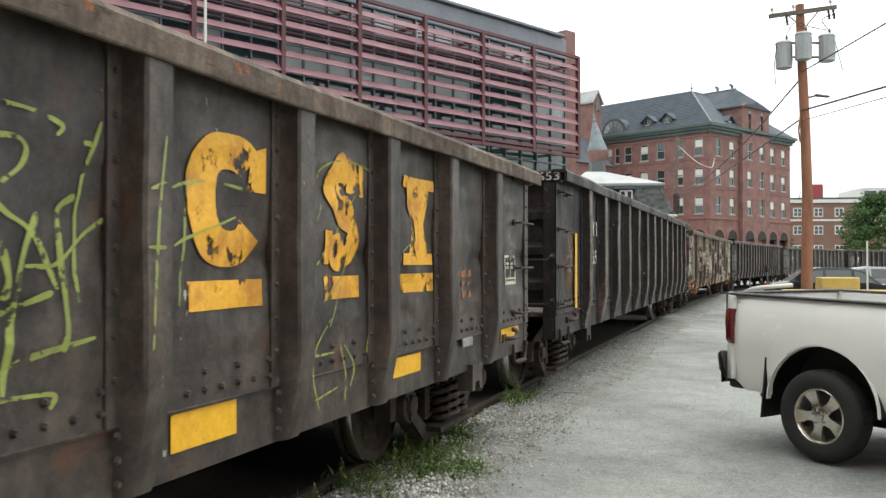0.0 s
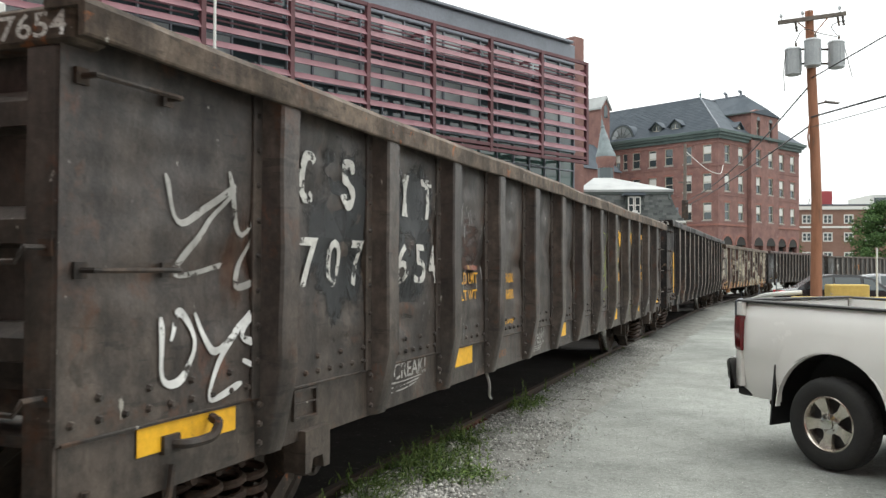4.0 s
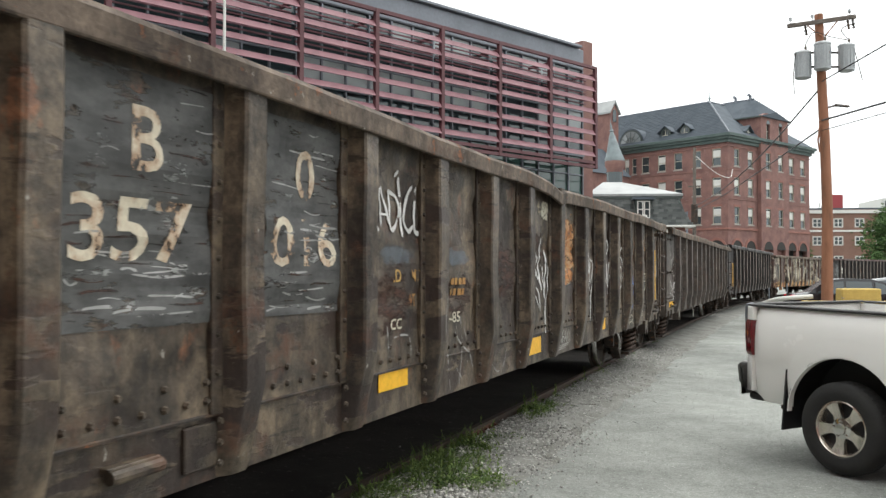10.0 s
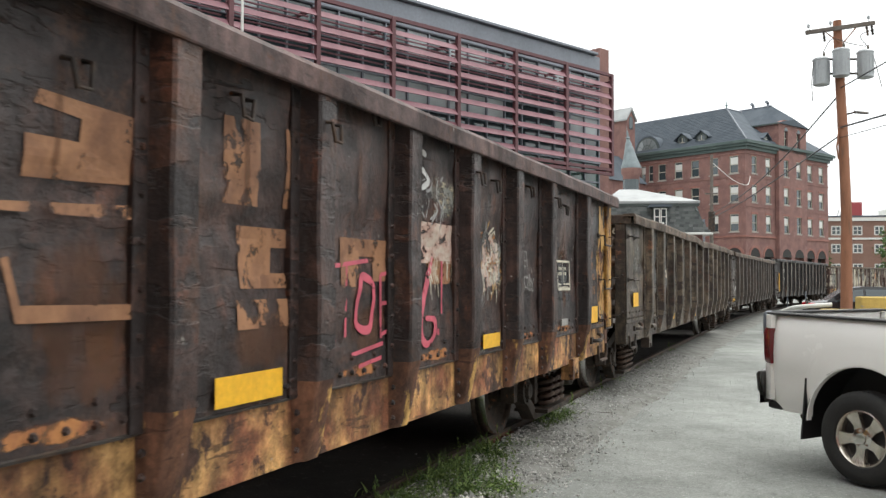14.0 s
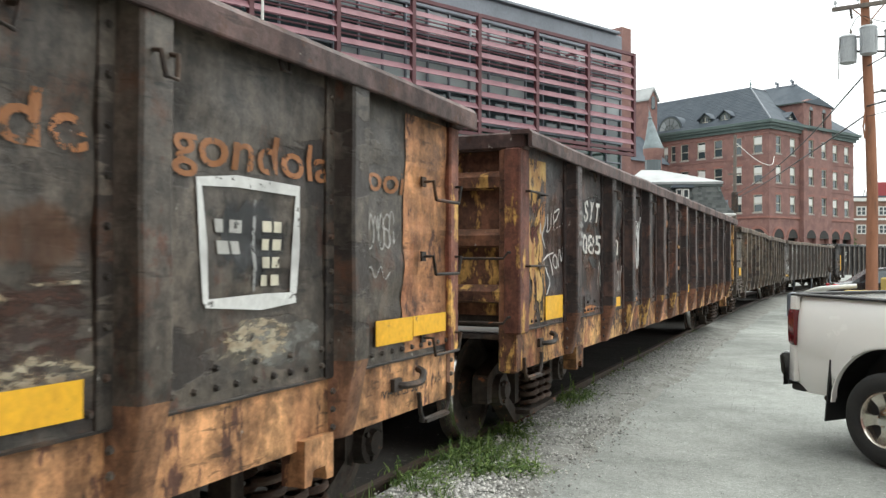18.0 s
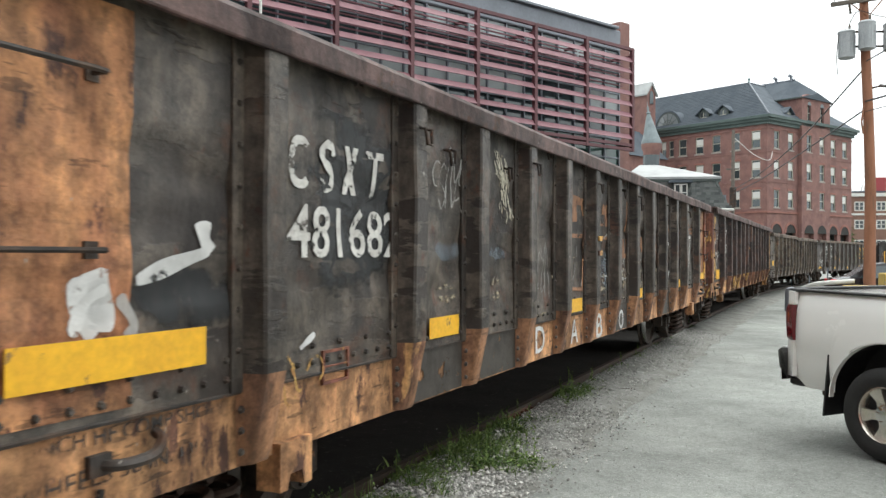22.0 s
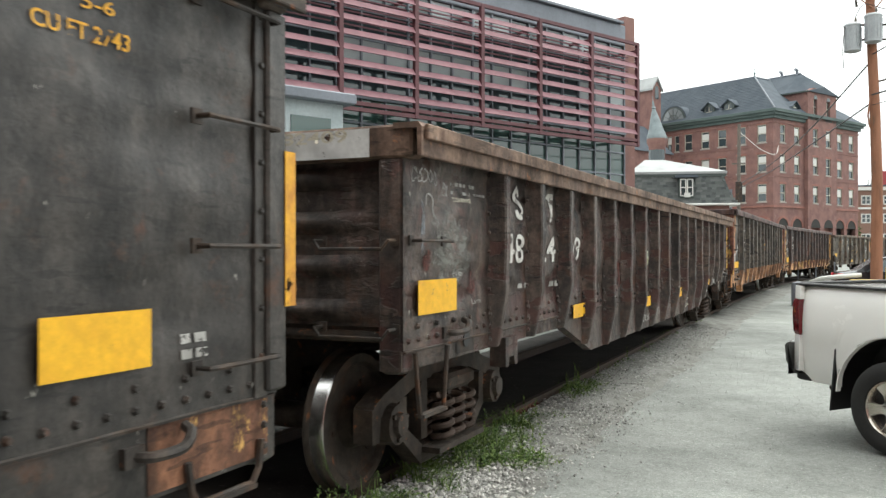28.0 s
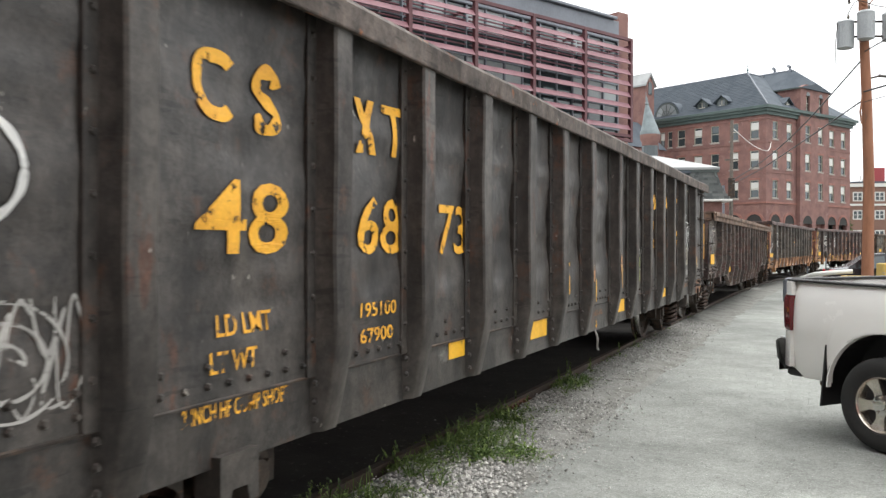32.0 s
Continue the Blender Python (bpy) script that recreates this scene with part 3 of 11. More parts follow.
def weeds():
    rnd = random.Random(21)
    vs, fs = [], []

    def blade(x, y, h, w, lean):
        a = rnd.uniform(0, 6.28)
        dx, dy = math.cos(a), math.sin(a)
        b = rnd.uniform(0, 6.28)
        k, up = len(vs), rise(x, y) - 0.01
        for i in range(4):
            t = i / 3
            ww = w * (1 - t) ** 0.7 + 0.0008
            bx, by, bz = x + math.cos(b) * lean * t * t, y + math.sin(b) * lean * t * t, up + h * t * (1 - 0.25 * t * lean / max(h, 0.01))
            vs.append((bx - dx * ww, by - dy * ww, bz))
            vs.append((bx + dx * ww, by + dy * ww, bz))
        for i in range(3):
            fs.append((k + 2 * i, k + 2 * i + 1, k + 2 * i + 3, k + 2 * i + 2))

    clumps = []
    for k in range(84):                              # along the rail
        y = rnd.uniform(2.2, 8.4)
        if noise.noise((y * 1.6, 2.0, 0)) > -0.12:
            clumps.append((-2.93 + abs(rnd.gauss(0, 0.13)), y, rnd.uniform(0.6, 1.3)))
    for k in range(48):                              # the tongue that runs out into the yard
        t = rnd.random()
        clumps.append((-2.90 + 0.68 * t + rnd.gauss(0, 0.05), 6.05 + 0.75 * t + rnd.gauss(0, 0.42 * (1.15 - t)), rnd.uniform(0.55, 1.1) * (1.1 - 0.5 * t)))
    for k in range(24):
        clumps.append((-2.72 + rnd.gauss(0, 0.12), rnd.gauss(7.5, 0.5), rnd.uniform(0.4, 0.9)))
    for k in range(22):
        clumps.append((-2.75 + rnd.gauss(0, 0.10), rnd.gauss(4.3, 0.6), rnd.uniform(0.5, 1.1)))
    for k in range(26):
        clumps.append((-2.80 + rnd.gauss(0, 0.09), rnd.gauss(10.3, 0.40), rnd.uniform(0.5, 0.9)))
    for k in range(14):
        clumps.append((-2.88 + rnd.gauss(0, 0.05), rnd.uniform(11, 24), rnd.uniform(0.3, 0.5)))
    for cx, cy, s_ in clumps:
        for j in range(rnd.randrange(18, 46)):
            r = abs(rnd.gauss(0, 0.09))
            a = rnd.uniform(0, 6.28)
            blade(cx + r * math.cos(a), cy + r * math.sin(a), s_ * rnd.uniform(0.03, 0.15) * rnd.uniform(0.6, 1.3), rnd.uniform(0.003, 0.007), rnd.uniform(0.03, 0.18))
        for j in range(10):                          # broad leaves low in the clump
            a, r, z = rnd.uniform(0, 6.28), abs(rnd.gauss(0, 0.08)), rise(cx, cy) + s_ * rnd.uniform(0.01, 0.08)
            x, y, l_, q = cx + r * math.cos(a), cy + r * math.sin(a), rnd.uniform(0.018, 0.045), rnd.uniform(0, 6.28)
            dx, dy, k = math.cos(q) * l_, math.sin(q) * l_, len(vs)
            vs.extend([(x, y, z), (x + dx * 0.5 - dy * 0.4, y + dy * 0.5 + dx * 0.4, z + 0.012), (x + dx, y + dy, z + 0.004), (x + dx * 0.5 + dy * 0.4, y + dy * 0.5 - dx * 0.4, z + 0.012)])
            fs.append((k, k + 1, k + 2, k + 3))
        if rnd.random() < 0.22:
            h = rnd.uniform(0.14, 0.32)
            for j in range(14):
                z = rise(cx, cy) + h * j / 14
                k = len(vs)
                a, l_ = rnd.uniform(0, 6.28), 0.07 * (1 - j / 18)
                dx, dy = math.cos(a) * l_, math.sin(a) * l_
                vs.extend([(cx, cy, z), (cx + dx * 0.5 - dy * 0.22, cy + dy * 0.5 + dx * 0.22, z + 0.03), (cx + dx, cy + dy, z + 0.012), (cx + dx * 0.5 + dy * 0.22, cy + dy * 0.5 - dx * 0.22, z + 0.03)])
                fs.append((k, k + 1, k + 2, k + 3))
            blade(cx, cy, h, 0.004, 0.02)
    me = bpy.data.meshes.new("weeds")
    me.from_pydata(vs, [], fs)
    me.materials.append(island_stone("weed_leaf_mix", (0.045, 0.095, 0.025), (0.21, 0.29, 0.08)))
    tagged(new("weeds", me), "green grass and weeds growing along the rail", "weeds", kind="stuff")


weeds()

bmx = B()
tube(bmx, [(-2.60, 11.05, 0.035), (-2.46, 11.02, 0.03), (-2.28, 11.12, 0.022)], 0.012, 6)
tagged(part("steel_rod", bmx, M["rail"], None), "bent rusty steel rod lying on the gravel", "rod")

# ---------------------------------------------------------------- gondola cars
BODY, BOLSTER, HALF = 16.36, 6.72, 1.55      # usual body length, truck centre from the middle, half width over the stakes
WHEEL_R = 0.457


def prism(bm, pts, y0, y1):
    """A polygon in x and z, pulled along y."""
    a = [bm.verts.new((x, y0, z)) for x, z in pts]
    c = [bm.verts.new((x, y1, z)) for x, z in pts]
    k = len(pts)
    bm.faces.new(a)
    bm.faces.new(c[::-1])
    for i in range(k):
        bm.faces.new((a[i], c[i], c[(i + 1) % k], a[(i + 1) % k]))


def dome(bm, x, y, z, r, h, n=6):
    """A rivet head on a face that looks to -y."""
    a = [bm.verts.new((x + r * math.cos(t), y, z + r * math.sin(t))) for t in (2 * math.pi * j / n for j in range(n))]
    b = [bm.verts.new((x + 0.6 * r * math.cos(t), y - h, z + 0.6 * r * math.sin(t))) for t in (2 * math.pi * j / n for j in range(n))]
    for j in range(n):
        bm.faces.new((a[j], b[j], b[(j + 1) % n], a[(j + 1) % n]))
    bm.faces.new(b)


def wheelset_mesh():
    bm = B()
    lathe(bm, [(0.085, -0.9), (0.09, -0.72), (0.09, 0.72), (0.085, 0.9)], "y", 14)
    for sgn in (-1, 1):
        prof = [(0.10, 0.70), (0.13, 0.70), (0.15, 0.735), (0.36, 0.72), (0.395, 0.69), (0.478, 0.69), (0.484, 0.70), (0.478, 0.715), (0.460, 0.73),
                (0.457, 0.82), (0.45, 0.83), (0.395, 0.83), (0.37, 0.80), (0.19, 0.775), (0.16, 0.86), (0.10, 0.86)]
        lathe(bm, [(r, sgn * h) for r, h in prof], "y", 40)
        for k in range(3):
            a = 2 * math.pi * k / 3
            lathe(bm, [(0.018, sgn * 0.77), (0.018, sgn * 0.80)], "y", 6, (0.27 * math.cos(a), 0, 0.27 * math.sin(a)))
    me = mesh_of(bm, [M["grease"], M["tread"]], "wheelset", True)
    for p in me.polygons:
        r = math.hypot(p.center.x, p.center.z)
        if 0.444 < r < 0.475 and abs(p.center.y) > 0.725:
            p.material_index = 1
    return me


def side_frame_mesh():
    bm = B()
    y0, y1 = -0.07, 0.07
    prism(bm, [(-1.12, 0.60), (-0.98, 0.66), (-0.48, 0.80), (0.48, 0.80), (0.98, 0.66), (1.12, 0.60), (1.12, 0.50), (0.96, 0.53), (0.42, 0.68), (-0.42, 0.68), (-0.96, 0.53), (-1.12, 0.50)], y0, y1)
    prism(bm, [(-0.75, 0.44), (-0.40, 0.21), (0.40, 0.21), (0.75, 0.44), (0.75, 0.33), (0.44, 0.09), (-0.44, 0.09), (-0.75, 0.33)], y0, y1)
    for sgn in (-1, 1):
        prism(bm, [(sgn * 0.33, 0.69), (sgn * 0.43, 0.69), (sgn * 0.43, 0.26), (sgn * 0.33, 0.26)], y0, y1)
        prism(bm, [(sgn * 0.66, 0.60), (sgn * 0.76, 0.60), (sgn * 0.76, 0.32), (sgn * 0.66, 0.36)], y0, y1)
        prism(bm, [(sgn * 1.02, 0.60), (sgn * 1.14, 0.58), (sgn * 1.14, 0.36), (sgn * 1.04, 0.36)], y0, y1)
        lathe(bm, [(0.135, -0.13), (0.14, -0.06), (0.14, 0.08)], "y", 16, (sgn * 0.89, 0, 0.455))
        lathe(bm, [(0.02, -0.17), (0.075, -0.165), (0.085, -0.13)], "y", 12, (sgn * 0.89, 0, 0.455))
        for k in range(3):
            a = 2 * math.pi * k / 3 + 0.4
            lathe(bm, [(0.018, -0.15), (0.018, -0.12)], "y", 6, (sgn * 0.89 + 0.1 * math.cos(a), 0, 0.455 + 0.1 * math.sin(a)))
    box(bm, -0.42, 0.42, -0.21, 0.16, 0.165, 0.205)
    return mesh_of(bm, M["grease"], "side_frame")


def spring_mesh():
    bm = B()
    turns, n = 4.5, 72
    pts = [(0.074 * math.cos(2 * math.pi * turns * i / n), 0.074 * math.sin(2 * math.pi * turns * i / n), 0.215 + 0.34 * i / n) for i in range(n + 1)]
    tube(bm, pts, 0.023, 7)
    return mesh_of(bm, M["spring"], "spring", True)


TRUCK_MESH = {"wheelset": wheelset_mesh(), "side_frame": side_frame_mesh(), "spring": spring_mesh()}
bmx = B()
box(bmx, -0.27, 0.27, -1.20, 1.20, 0.575, 0.70, 0.03)
box(bmx, -0.30, 0.30, -0.35, 0.35, 0.66, 0.78, 0.02)
TRUCK_MESH["bolster"] = mesh_of(bmx, M["grease"], "bolster")
bmx = B()
for q in (-1, 1):
    box(bmx, q * 0.40 - 0.05, q * 0.40 + 0.05, -0.95, 0.95, 0.30, 0.42)
    for w in (-1, 1):
        prism(bmx, [(q * 0.40, 0.22), (q * 0.46, 0.25), (q * 0.46, 0.55), (q * 0.40, 0.52)], w * 0.74 - 0.05, w * 0.74 + 0.05)
TRUCK_MESH["brake_beam"] = mesh_of(bmx, M["iron"], "brake_beam")
WHEELS, TRUCKS, CARS = [], [], []


def truck(parent, x):
    t = put("truck", None, parent, pose(x, 0, 0), "grimy cast-steel truck with coil springs")
    for y in (-1.0, 1.0):
        put("side_frame", TRUCK_MESH["side_frame"], t, pose(0, y, 0, 0, 0, 0 if y < 0 else 180))
    for x1 in (-0.20, 0, 0.20):
        for y in (-1.13, -0.95):
            put("spring", TRUCK_MESH["spring"], t, pose(x1, y, 0))
    for x1 in (-0.13, 0.13):
        put("spring", TRUCK_MESH["spring"], t, pose(x1, 1.0, 0))
    put("bolster", TRUCK_MESH["bolster"], t)
    put("brake_beam", TRUCK_MESH["brake_beam"], t)
    for x1 in (-0.89, 0.89):
        w = put("wheelset", TRUCK_MESH["wheelset"], t, pose(x1, 0, WHEEL_R), "steel wheels with polished treads")
        WHEELS.append((w, x1))
    TRUCKS.append((t, parent, x))
    return t


def grab_iron_mesh(w, drop=0.0, out=0.075):
    bm = B()
    pts = [(-w / 2, 0, 0), (-w / 2, -out, 0), (-w / 2 + 0.04, -out, -drop), (w / 2 - 0.04, -out, -drop), (w / 2, -out, 0), (w / 2, 0, 0)]
    tube(bm, pts, 0.011, 6)
    for sgn in (-1, 1):
        box(bm, sgn * w / 2 - 0.03, sgn * w / 2 + 0.03, -0.012, 0.0, -0.03, 0.03)
    return mesh_of(bm, M["iron"], "grab_iron", True)


GRAB = {"straight": grab_iron_mesh(0.46), "dropped": grab_iron_mesh(0.44, 0.11), "end": grab_iron_mesh(0.50, 0.05, 0.10)}
LETTER_CACHE = {}


def letter_mesh(words, mat):
    """Words as a flat mesh one unit high, from the built-in font; x to the right, z up, facing -y."""
    key = (words, mat.name)
    if key not in LETTER_CACHE:
        cu = bpy.data.curves.new("words", "FONT")
        cu.body, cu.size, cu.resolution_u = words, 1.0, 3
        cu.offset = 0.012
        ob = new("words", cu)
        bpy.context.view_layer.update()
        me = bpy.data.meshes.new_from_object(ob.evaluated_get(bpy.context.evaluated_depsgraph_get()))
        bpy.data.objects.remove(ob)
        bpy.data.curves.remove(cu)
        me.transform(Matrix(((1, 0, 0, 0), (0, 0, -1, 0), (0, 1, 0, 0), (0, 0, 0, 1))))
        me.materials.clear()
        me.materials.append(mat)
        LETTER_CACHE[key] = me
    return LETTER_CACHE[key]


def ribbon(bm, pts, w, y=0.0):
    """A flat stroke in the x-z plane."""
    pts = [Vector((p[0], 0, p[1])) for p in pts]
    prev = None
    for i, p in enumerate(pts):
        d = (pts[min(i + 1, len(pts) - 1)] - pts[max(i - 1, 0)])
        d = d.normalized() if d.length > 1e-6 else Vector((1, 0, 0))
        n = Vector((-d.z, 0, d.x))
        ww = w * (0.55 if i in (0, len(pts) - 1) else 1 + 0.22 * math.sin(0.45 * i + 40 * pts[0].x))
        a = bm.verts.new((p.x + n.x * ww / 2, y, p.z + n.z * ww / 2))
        b = bm.verts.new((p.x - n.x * ww / 2, y, p.z - n.z * ww / 2))
        if prev:
            bm.faces.new((prev[0], a, b, prev[1]))
        prev = (a, b)


def curve_through(ctrl, per=7):
    """A smooth line through control points."""
    c = [Vector(p) for p in ctrl]
    c = [2 * c[0] - c[1]] + c + [2 * c[-1] - c[-2]]
    out = []
    for i in range(1, len(c) - 2):
        for k in range(per):
            t = k / per
            p0, p1, p2, p3 = c[i - 1:i + 3]
            out.append(0.5 * ((2 * p1) + (p2 - p0) * t + (2 * p0 - 5 * p1 + 4 * p2 - p3) * t * t + (3 * p1 - p0 - 3 * p2 + p3) * t ** 3))
    return out + [c[-2]]


def paint(name, base, wear=0.2, rough=0.55, film=1.0):
    return material(name, base, rough, 0, [c * 0.7 for c in base], 0.4, 5.0, (0.05, 0.043, 0.038), wear, 9.0, 0.05, 1.0, 40, holes=True, film=film)


def scribble(parent, x, y, z, w, h, mat, seed, strokes=5, thick=0.03, loops=5, depth=None):
    """Spray-can strokes with no meaning inside a w by h field whose lower rear corner is x, z: loops, hooks and arches side by side."""
    rnd = random.Random(seed)
    bm = B()
    step = w / strokes
    for k in range(strokes):
        cx, r = x + (k + 0.5) * step, step * rnd.uniform(0.42, 0.75)
        lo, hi = z + h * rnd.uniform(0.0, 0.25), z + h * rnd.uniform(0.75, 1.0)
        mid, form = (lo + hi) / 2 + h * rnd.uniform(-0.1, 0.1), rnd.randrange(5)
        if form == 0:
            pts = [(cx - r, hi), (cx - r * 0.8, lo), (cx, lo - 0.02 * h), (cx + r * 0.7, mid), (cx, hi), (cx - r * 0.5, mid)]
        elif form == 1:
            pts = [(cx + r, hi - 0.1 * h), (cx, hi), (cx - r, mid + 0.1 * h), (cx + r * 0.2, mid), (cx + r, lo + 0.2 * h), (cx, lo), (cx - r, lo + 0.12 * h)]
        elif form == 2:
            pts = [(cx - r, lo), (cx - r * 0.6, hi), (cx, hi + 0.02 * h), (cx + r * 0.4, mid), (cx + r * 0.5, lo), (cx + r * 1.2, lo + 0.1 * h)]
        elif form == 3:
            pts = [(cx + r * math.cos(t) * (1 - 0.04 * q_), mid + (hi - lo) * 0.42 * math.sin(t) * (1 - 0.04 * q_)) for q_, t in enumerate(np.arange(0.6, 0.6 + 1.2 * max(loops, 4), 0.9))]
        else:
            pts = [(cx - r, hi), (cx - r * 0.3, mid), (cx + r, hi - 0.05 * h), (cx + r * 0.1, mid), (cx - r * 0.5, lo), (cx + r * 0.8, lo + 0.05 * h)]
        pts = [(min(max(p_[0] + rnd.uniform(-0.12, 0.12) * r, x), x + w), min(max(p_[1] + rnd.uniform(-0.04, 0.04) * h, z), z + h)) for p_ in pts]
        ribbon(bm, [(p.x, p.y) for p in curve_through(pts)], thick * rnd.uniform(0.8, 1.2), y - 0.0003 * k)
    if depth:
        for v in bm.verts:
            v.co.y += depth(v.co.x, v.co.z)
    return part("graffiti", bm, mat, parent)


def gondola(spec):
    """One open-top gondola. x points forward, the side towards the yard is at -y, z = 0 is the top of the rail."""
    root = empty("gondola_car", pose(0, 0, 0), spec["label"], "gondola car", "freight train of gondola cars")
    zb, zt, L = spec.get("zb", 0.69), spec.get("zt", 2.52), spec.get("len", BODY)
    ribs = spec["ribs"]
    mat, sill, chord = M[spec["body"]], M[spec.get("sill", spec["body"])], M[spec["chord"]]
    ff, ch = spec.get("seed", 1), spec.get("chord_h", 0.14)
    rnd = random.Random(ff)
    face, out = -(HALF - 0.09), -HALF
    zs = zb + spec.get("seam", 0.30)                 # seam between sill plate and panels
    drop, a0, a1 = spec.get("belly", 0.0), 3.9, 4.9
    low = lambda x: zb + (drop if abs(x) > a1 else drop * (abs(x) - a0) / (a1 - a0) if abs(x) > a0 else 0)
    nose = spec.get("nose", 0.0)
    cache = {}

    amp, span = spec.get("dents", 1.0), zt - 0.034 - zs + 0.02

    def dish(u, t, v):
        """How far in the sheet lies at a share u of its width and t of its height."""
        hold = (math.sin(math.pi * min(max(u, 0), 1)) ** 0.5) * min(1.0, t * 4)
        d = 0.014 * math.sin(math.pi * u) * math.sin(math.pi * t) + amp * hold * (0.030 * noise.noise((u * 2.2 + ff * 7 + v * 13, t * 3.2, ff)) + 0.013 * noise.noise((u * 5 + ff * 3 + v * 5, t * 8, ff + 4)) + 0.011 * noise.noise((u * 2.4 + ff * 9 + v * 3, t * 15, ff + 8)))
        return 0.002 + (d if d > 0 else 0.3 * d)

    nx, nz = 18, 34

    def sheet_at(u, t, v):
        """The same, on the sheet's own mesh."""
        i, j = min(int(max(u, 0) * nx), nx - 1), min(int(max(t, 0) * nz), nz - 1)
        p, q = u * nx - i, t * nz - j
        d = [[dish((i + a_) / nx, (j + b_) / nz, v) for b_ in (0, 1)] for a_ in (0, 1)]
        return (d[0][0] * (1 - p) + d[1][0] * p) * (1 - q) + (d[0][1] * (1 - p) + d[1][1] * p) * q

    def panel(w, v):
        """A dished, dented sheet."""
        key = (round(w, 2), v)
        if key not in cache:
            bm = B()
            grid = [[bm.verts.new((i / nx * w, face + dish(i / nx, j / nz, v), zs - 0.02 + j / nz * span)) for j in range(nz + 1)] for i in range(nx + 1)]
            for i in range(nx):
                for j in range(nz):
                    bm.faces.new((grid[i][j], grid[i + 1][j], grid[i + 1][j + 1], grid[i][j + 1]))
            bm.faces.new([bm.verts.new((x, face + 0.06, z)) for x, z in ((0, zs - 0.02), (w, zs - 0.02), (w, zt - 0.05), (0, zt - 0.05))])
            cache[key] = mesh_of(bm, mat, "side_panel", True)
        return cache[key]

    sheets = []

    def depth(x, z):
        """How far in the yard side lies at x, z."""
        if z < zs - 0.02:
            return 0.0
        for a, b, v in sheets:
            if a <= x <= b:
                return sheet_at((x - a) / (b - a), (z - zs + 0.02) / span, v)
        return 0.0

    def seam(w):
        """The rivets of one bay: a row along the foot of the panel and a column beside the stake."""
        key = ("seam", round(w, 2))
        if key not in cache:
            bm = B()
            big = spec.get("rivet", 0.019)
            n = max(5, int(w / 0.125))
            for k in range(n):
                dome(bm, w * (k + 0.5) / n, face + 0.002, zs + 0.045, big, big * 0.9)
                if k % 2:
                    dome(bm, w * (k + 0.5) / n, face + 0.004, zs + 0.125, big, big * 0.9)
            for k in range(8):
                dome(bm, w - (0.135 if spec.get("strip", True) else 0.105), face - (0.012 if spec.get("strip", True) else 0.0), zs + 0.16 + k * (zt - zs - 0.36) / 7, big * 0.9, big * 0.75)
            for k in range(3):
                dome(bm, w - 0.12, face - 0.014, zb + drop + 0.07 + k * 0.09, big, big * 0.8)
            cache[key] = mesh_of(bm, mat, "rivets", True)
        return cache[key]

    bm = B()
    box(bm, -0.175, -0.085, face - 0.012, face + 0.03, zs - 0.02, zt - 0.05, 0.004)
    strip = mesh_of(bm, mat, "seam_strip")
    # hat-section stake, tapering in at the foot
    wk = spec.get("stake_w", 0.105)

    def stake_mesh(z0, v):
        """v picks one of three, each bent in its own way."""
        key = ("stake", round(z0, 2), v)
        if key not in cache:
            bm = B()
            rings = []
            top = zt - 0.04
            stops = [(z0 + 0.005, 0.03, wk * 0.85), (z0 + 0.05, 0.045, wk * 0.9), (z0 + 0.40, 0.115, wk)] + [(z0 + 0.40 + (top - z0 - 0.40) * k / 7, 0.115, wk) for k in range(1, 8)]
            for z, d, w in stops:
                h = (z - z0) / (top - z0)
                sx = 0.009 * math.sin(math.pi * h) * noise.noise((h * 2.5, v * 3.7, ff)) * 2
                d += 0.012 * math.sin(math.pi * h) * noise.noise((h * 4, v * 5.3, ff + 2)) if h > 0.25 else 0
                rings.append([(-w - 0.022 + sx, face + 0.02, z), (-w + sx, face - 0.008, z), (-w + 0.02 + sx, face - d + 0.012, z), (-w + 0.035 + sx, face - d, z),
                              (w - 0.035 + sx, face - d, z), (w - 0.02 + sx, face - d + 0.012, z), (w + sx, face - 0.008, z), (w + 0.022 + sx, face + 0.02, z)])
            sweep(bm, rings)
            cache[key] = mesh_of(bm, [M[spec.get("stake", spec["body"])], M[spec.get("foot", spec.get("sill", spec["body"]))], M[spec.get("stake_face", spec["body"])]], "stake", True)
            # outward faces take the lightened copy, flanks keep the darker body paint
            for f in cache[key].polygons:
                f.material_index = 1 if f.center.z < zs + 0.02 and "stake_face" not in spec else 2 if f.normal.y < -0.75 and "stake_face" in spec else 0
        return cache[key]

    edges = [-L / 2] + sorted(L / 2 - u for u in ribs) + [L / 2]
    for side in (0, 1):
        turn = pose(0, 0, 0, 0, 0, 180 * side)
        for a, b in zip(edges, edges[1:]):
            m = turn @ pose(a, 0, 0)
            v = rnd.randrange(2)
            if not side:
                sheets.append((a, b, v))
            put("side_panel", panel(b - a, v), root, m)
            if not side:
                tagged(put("rivets", seam(b - a), root, m), kind="stuff")
                if spec.get("strip", True):
                    put("seam_strip", strip, root, turn @ pose(b, 0, 0))
            if a > -L / 2:
                put("stake", stake_mesh(low(a) if drop else zb, rnd.randrange(3)), root, m)
        # sill plate
        bm = B()
        xs = sorted({-L / 2, L / 2, *[q_ for q_ in (-a1, -a0, a0, a1) if drop], *np.linspace(-L / 2, L / 2, 15).tolist()})
        ring = []
        for x in xs:
            z = low(x)
            ring.append([(x, face + 0.014, z), (x, face + 0.014, zs - 0.012), (x, face + 0.03, zs - 0.004), (x, face + 0.03, z + 0.012), (x, face + 0.10, z + 0.012), (x, face + 0.10, z)])
        sweep(bm, ring)
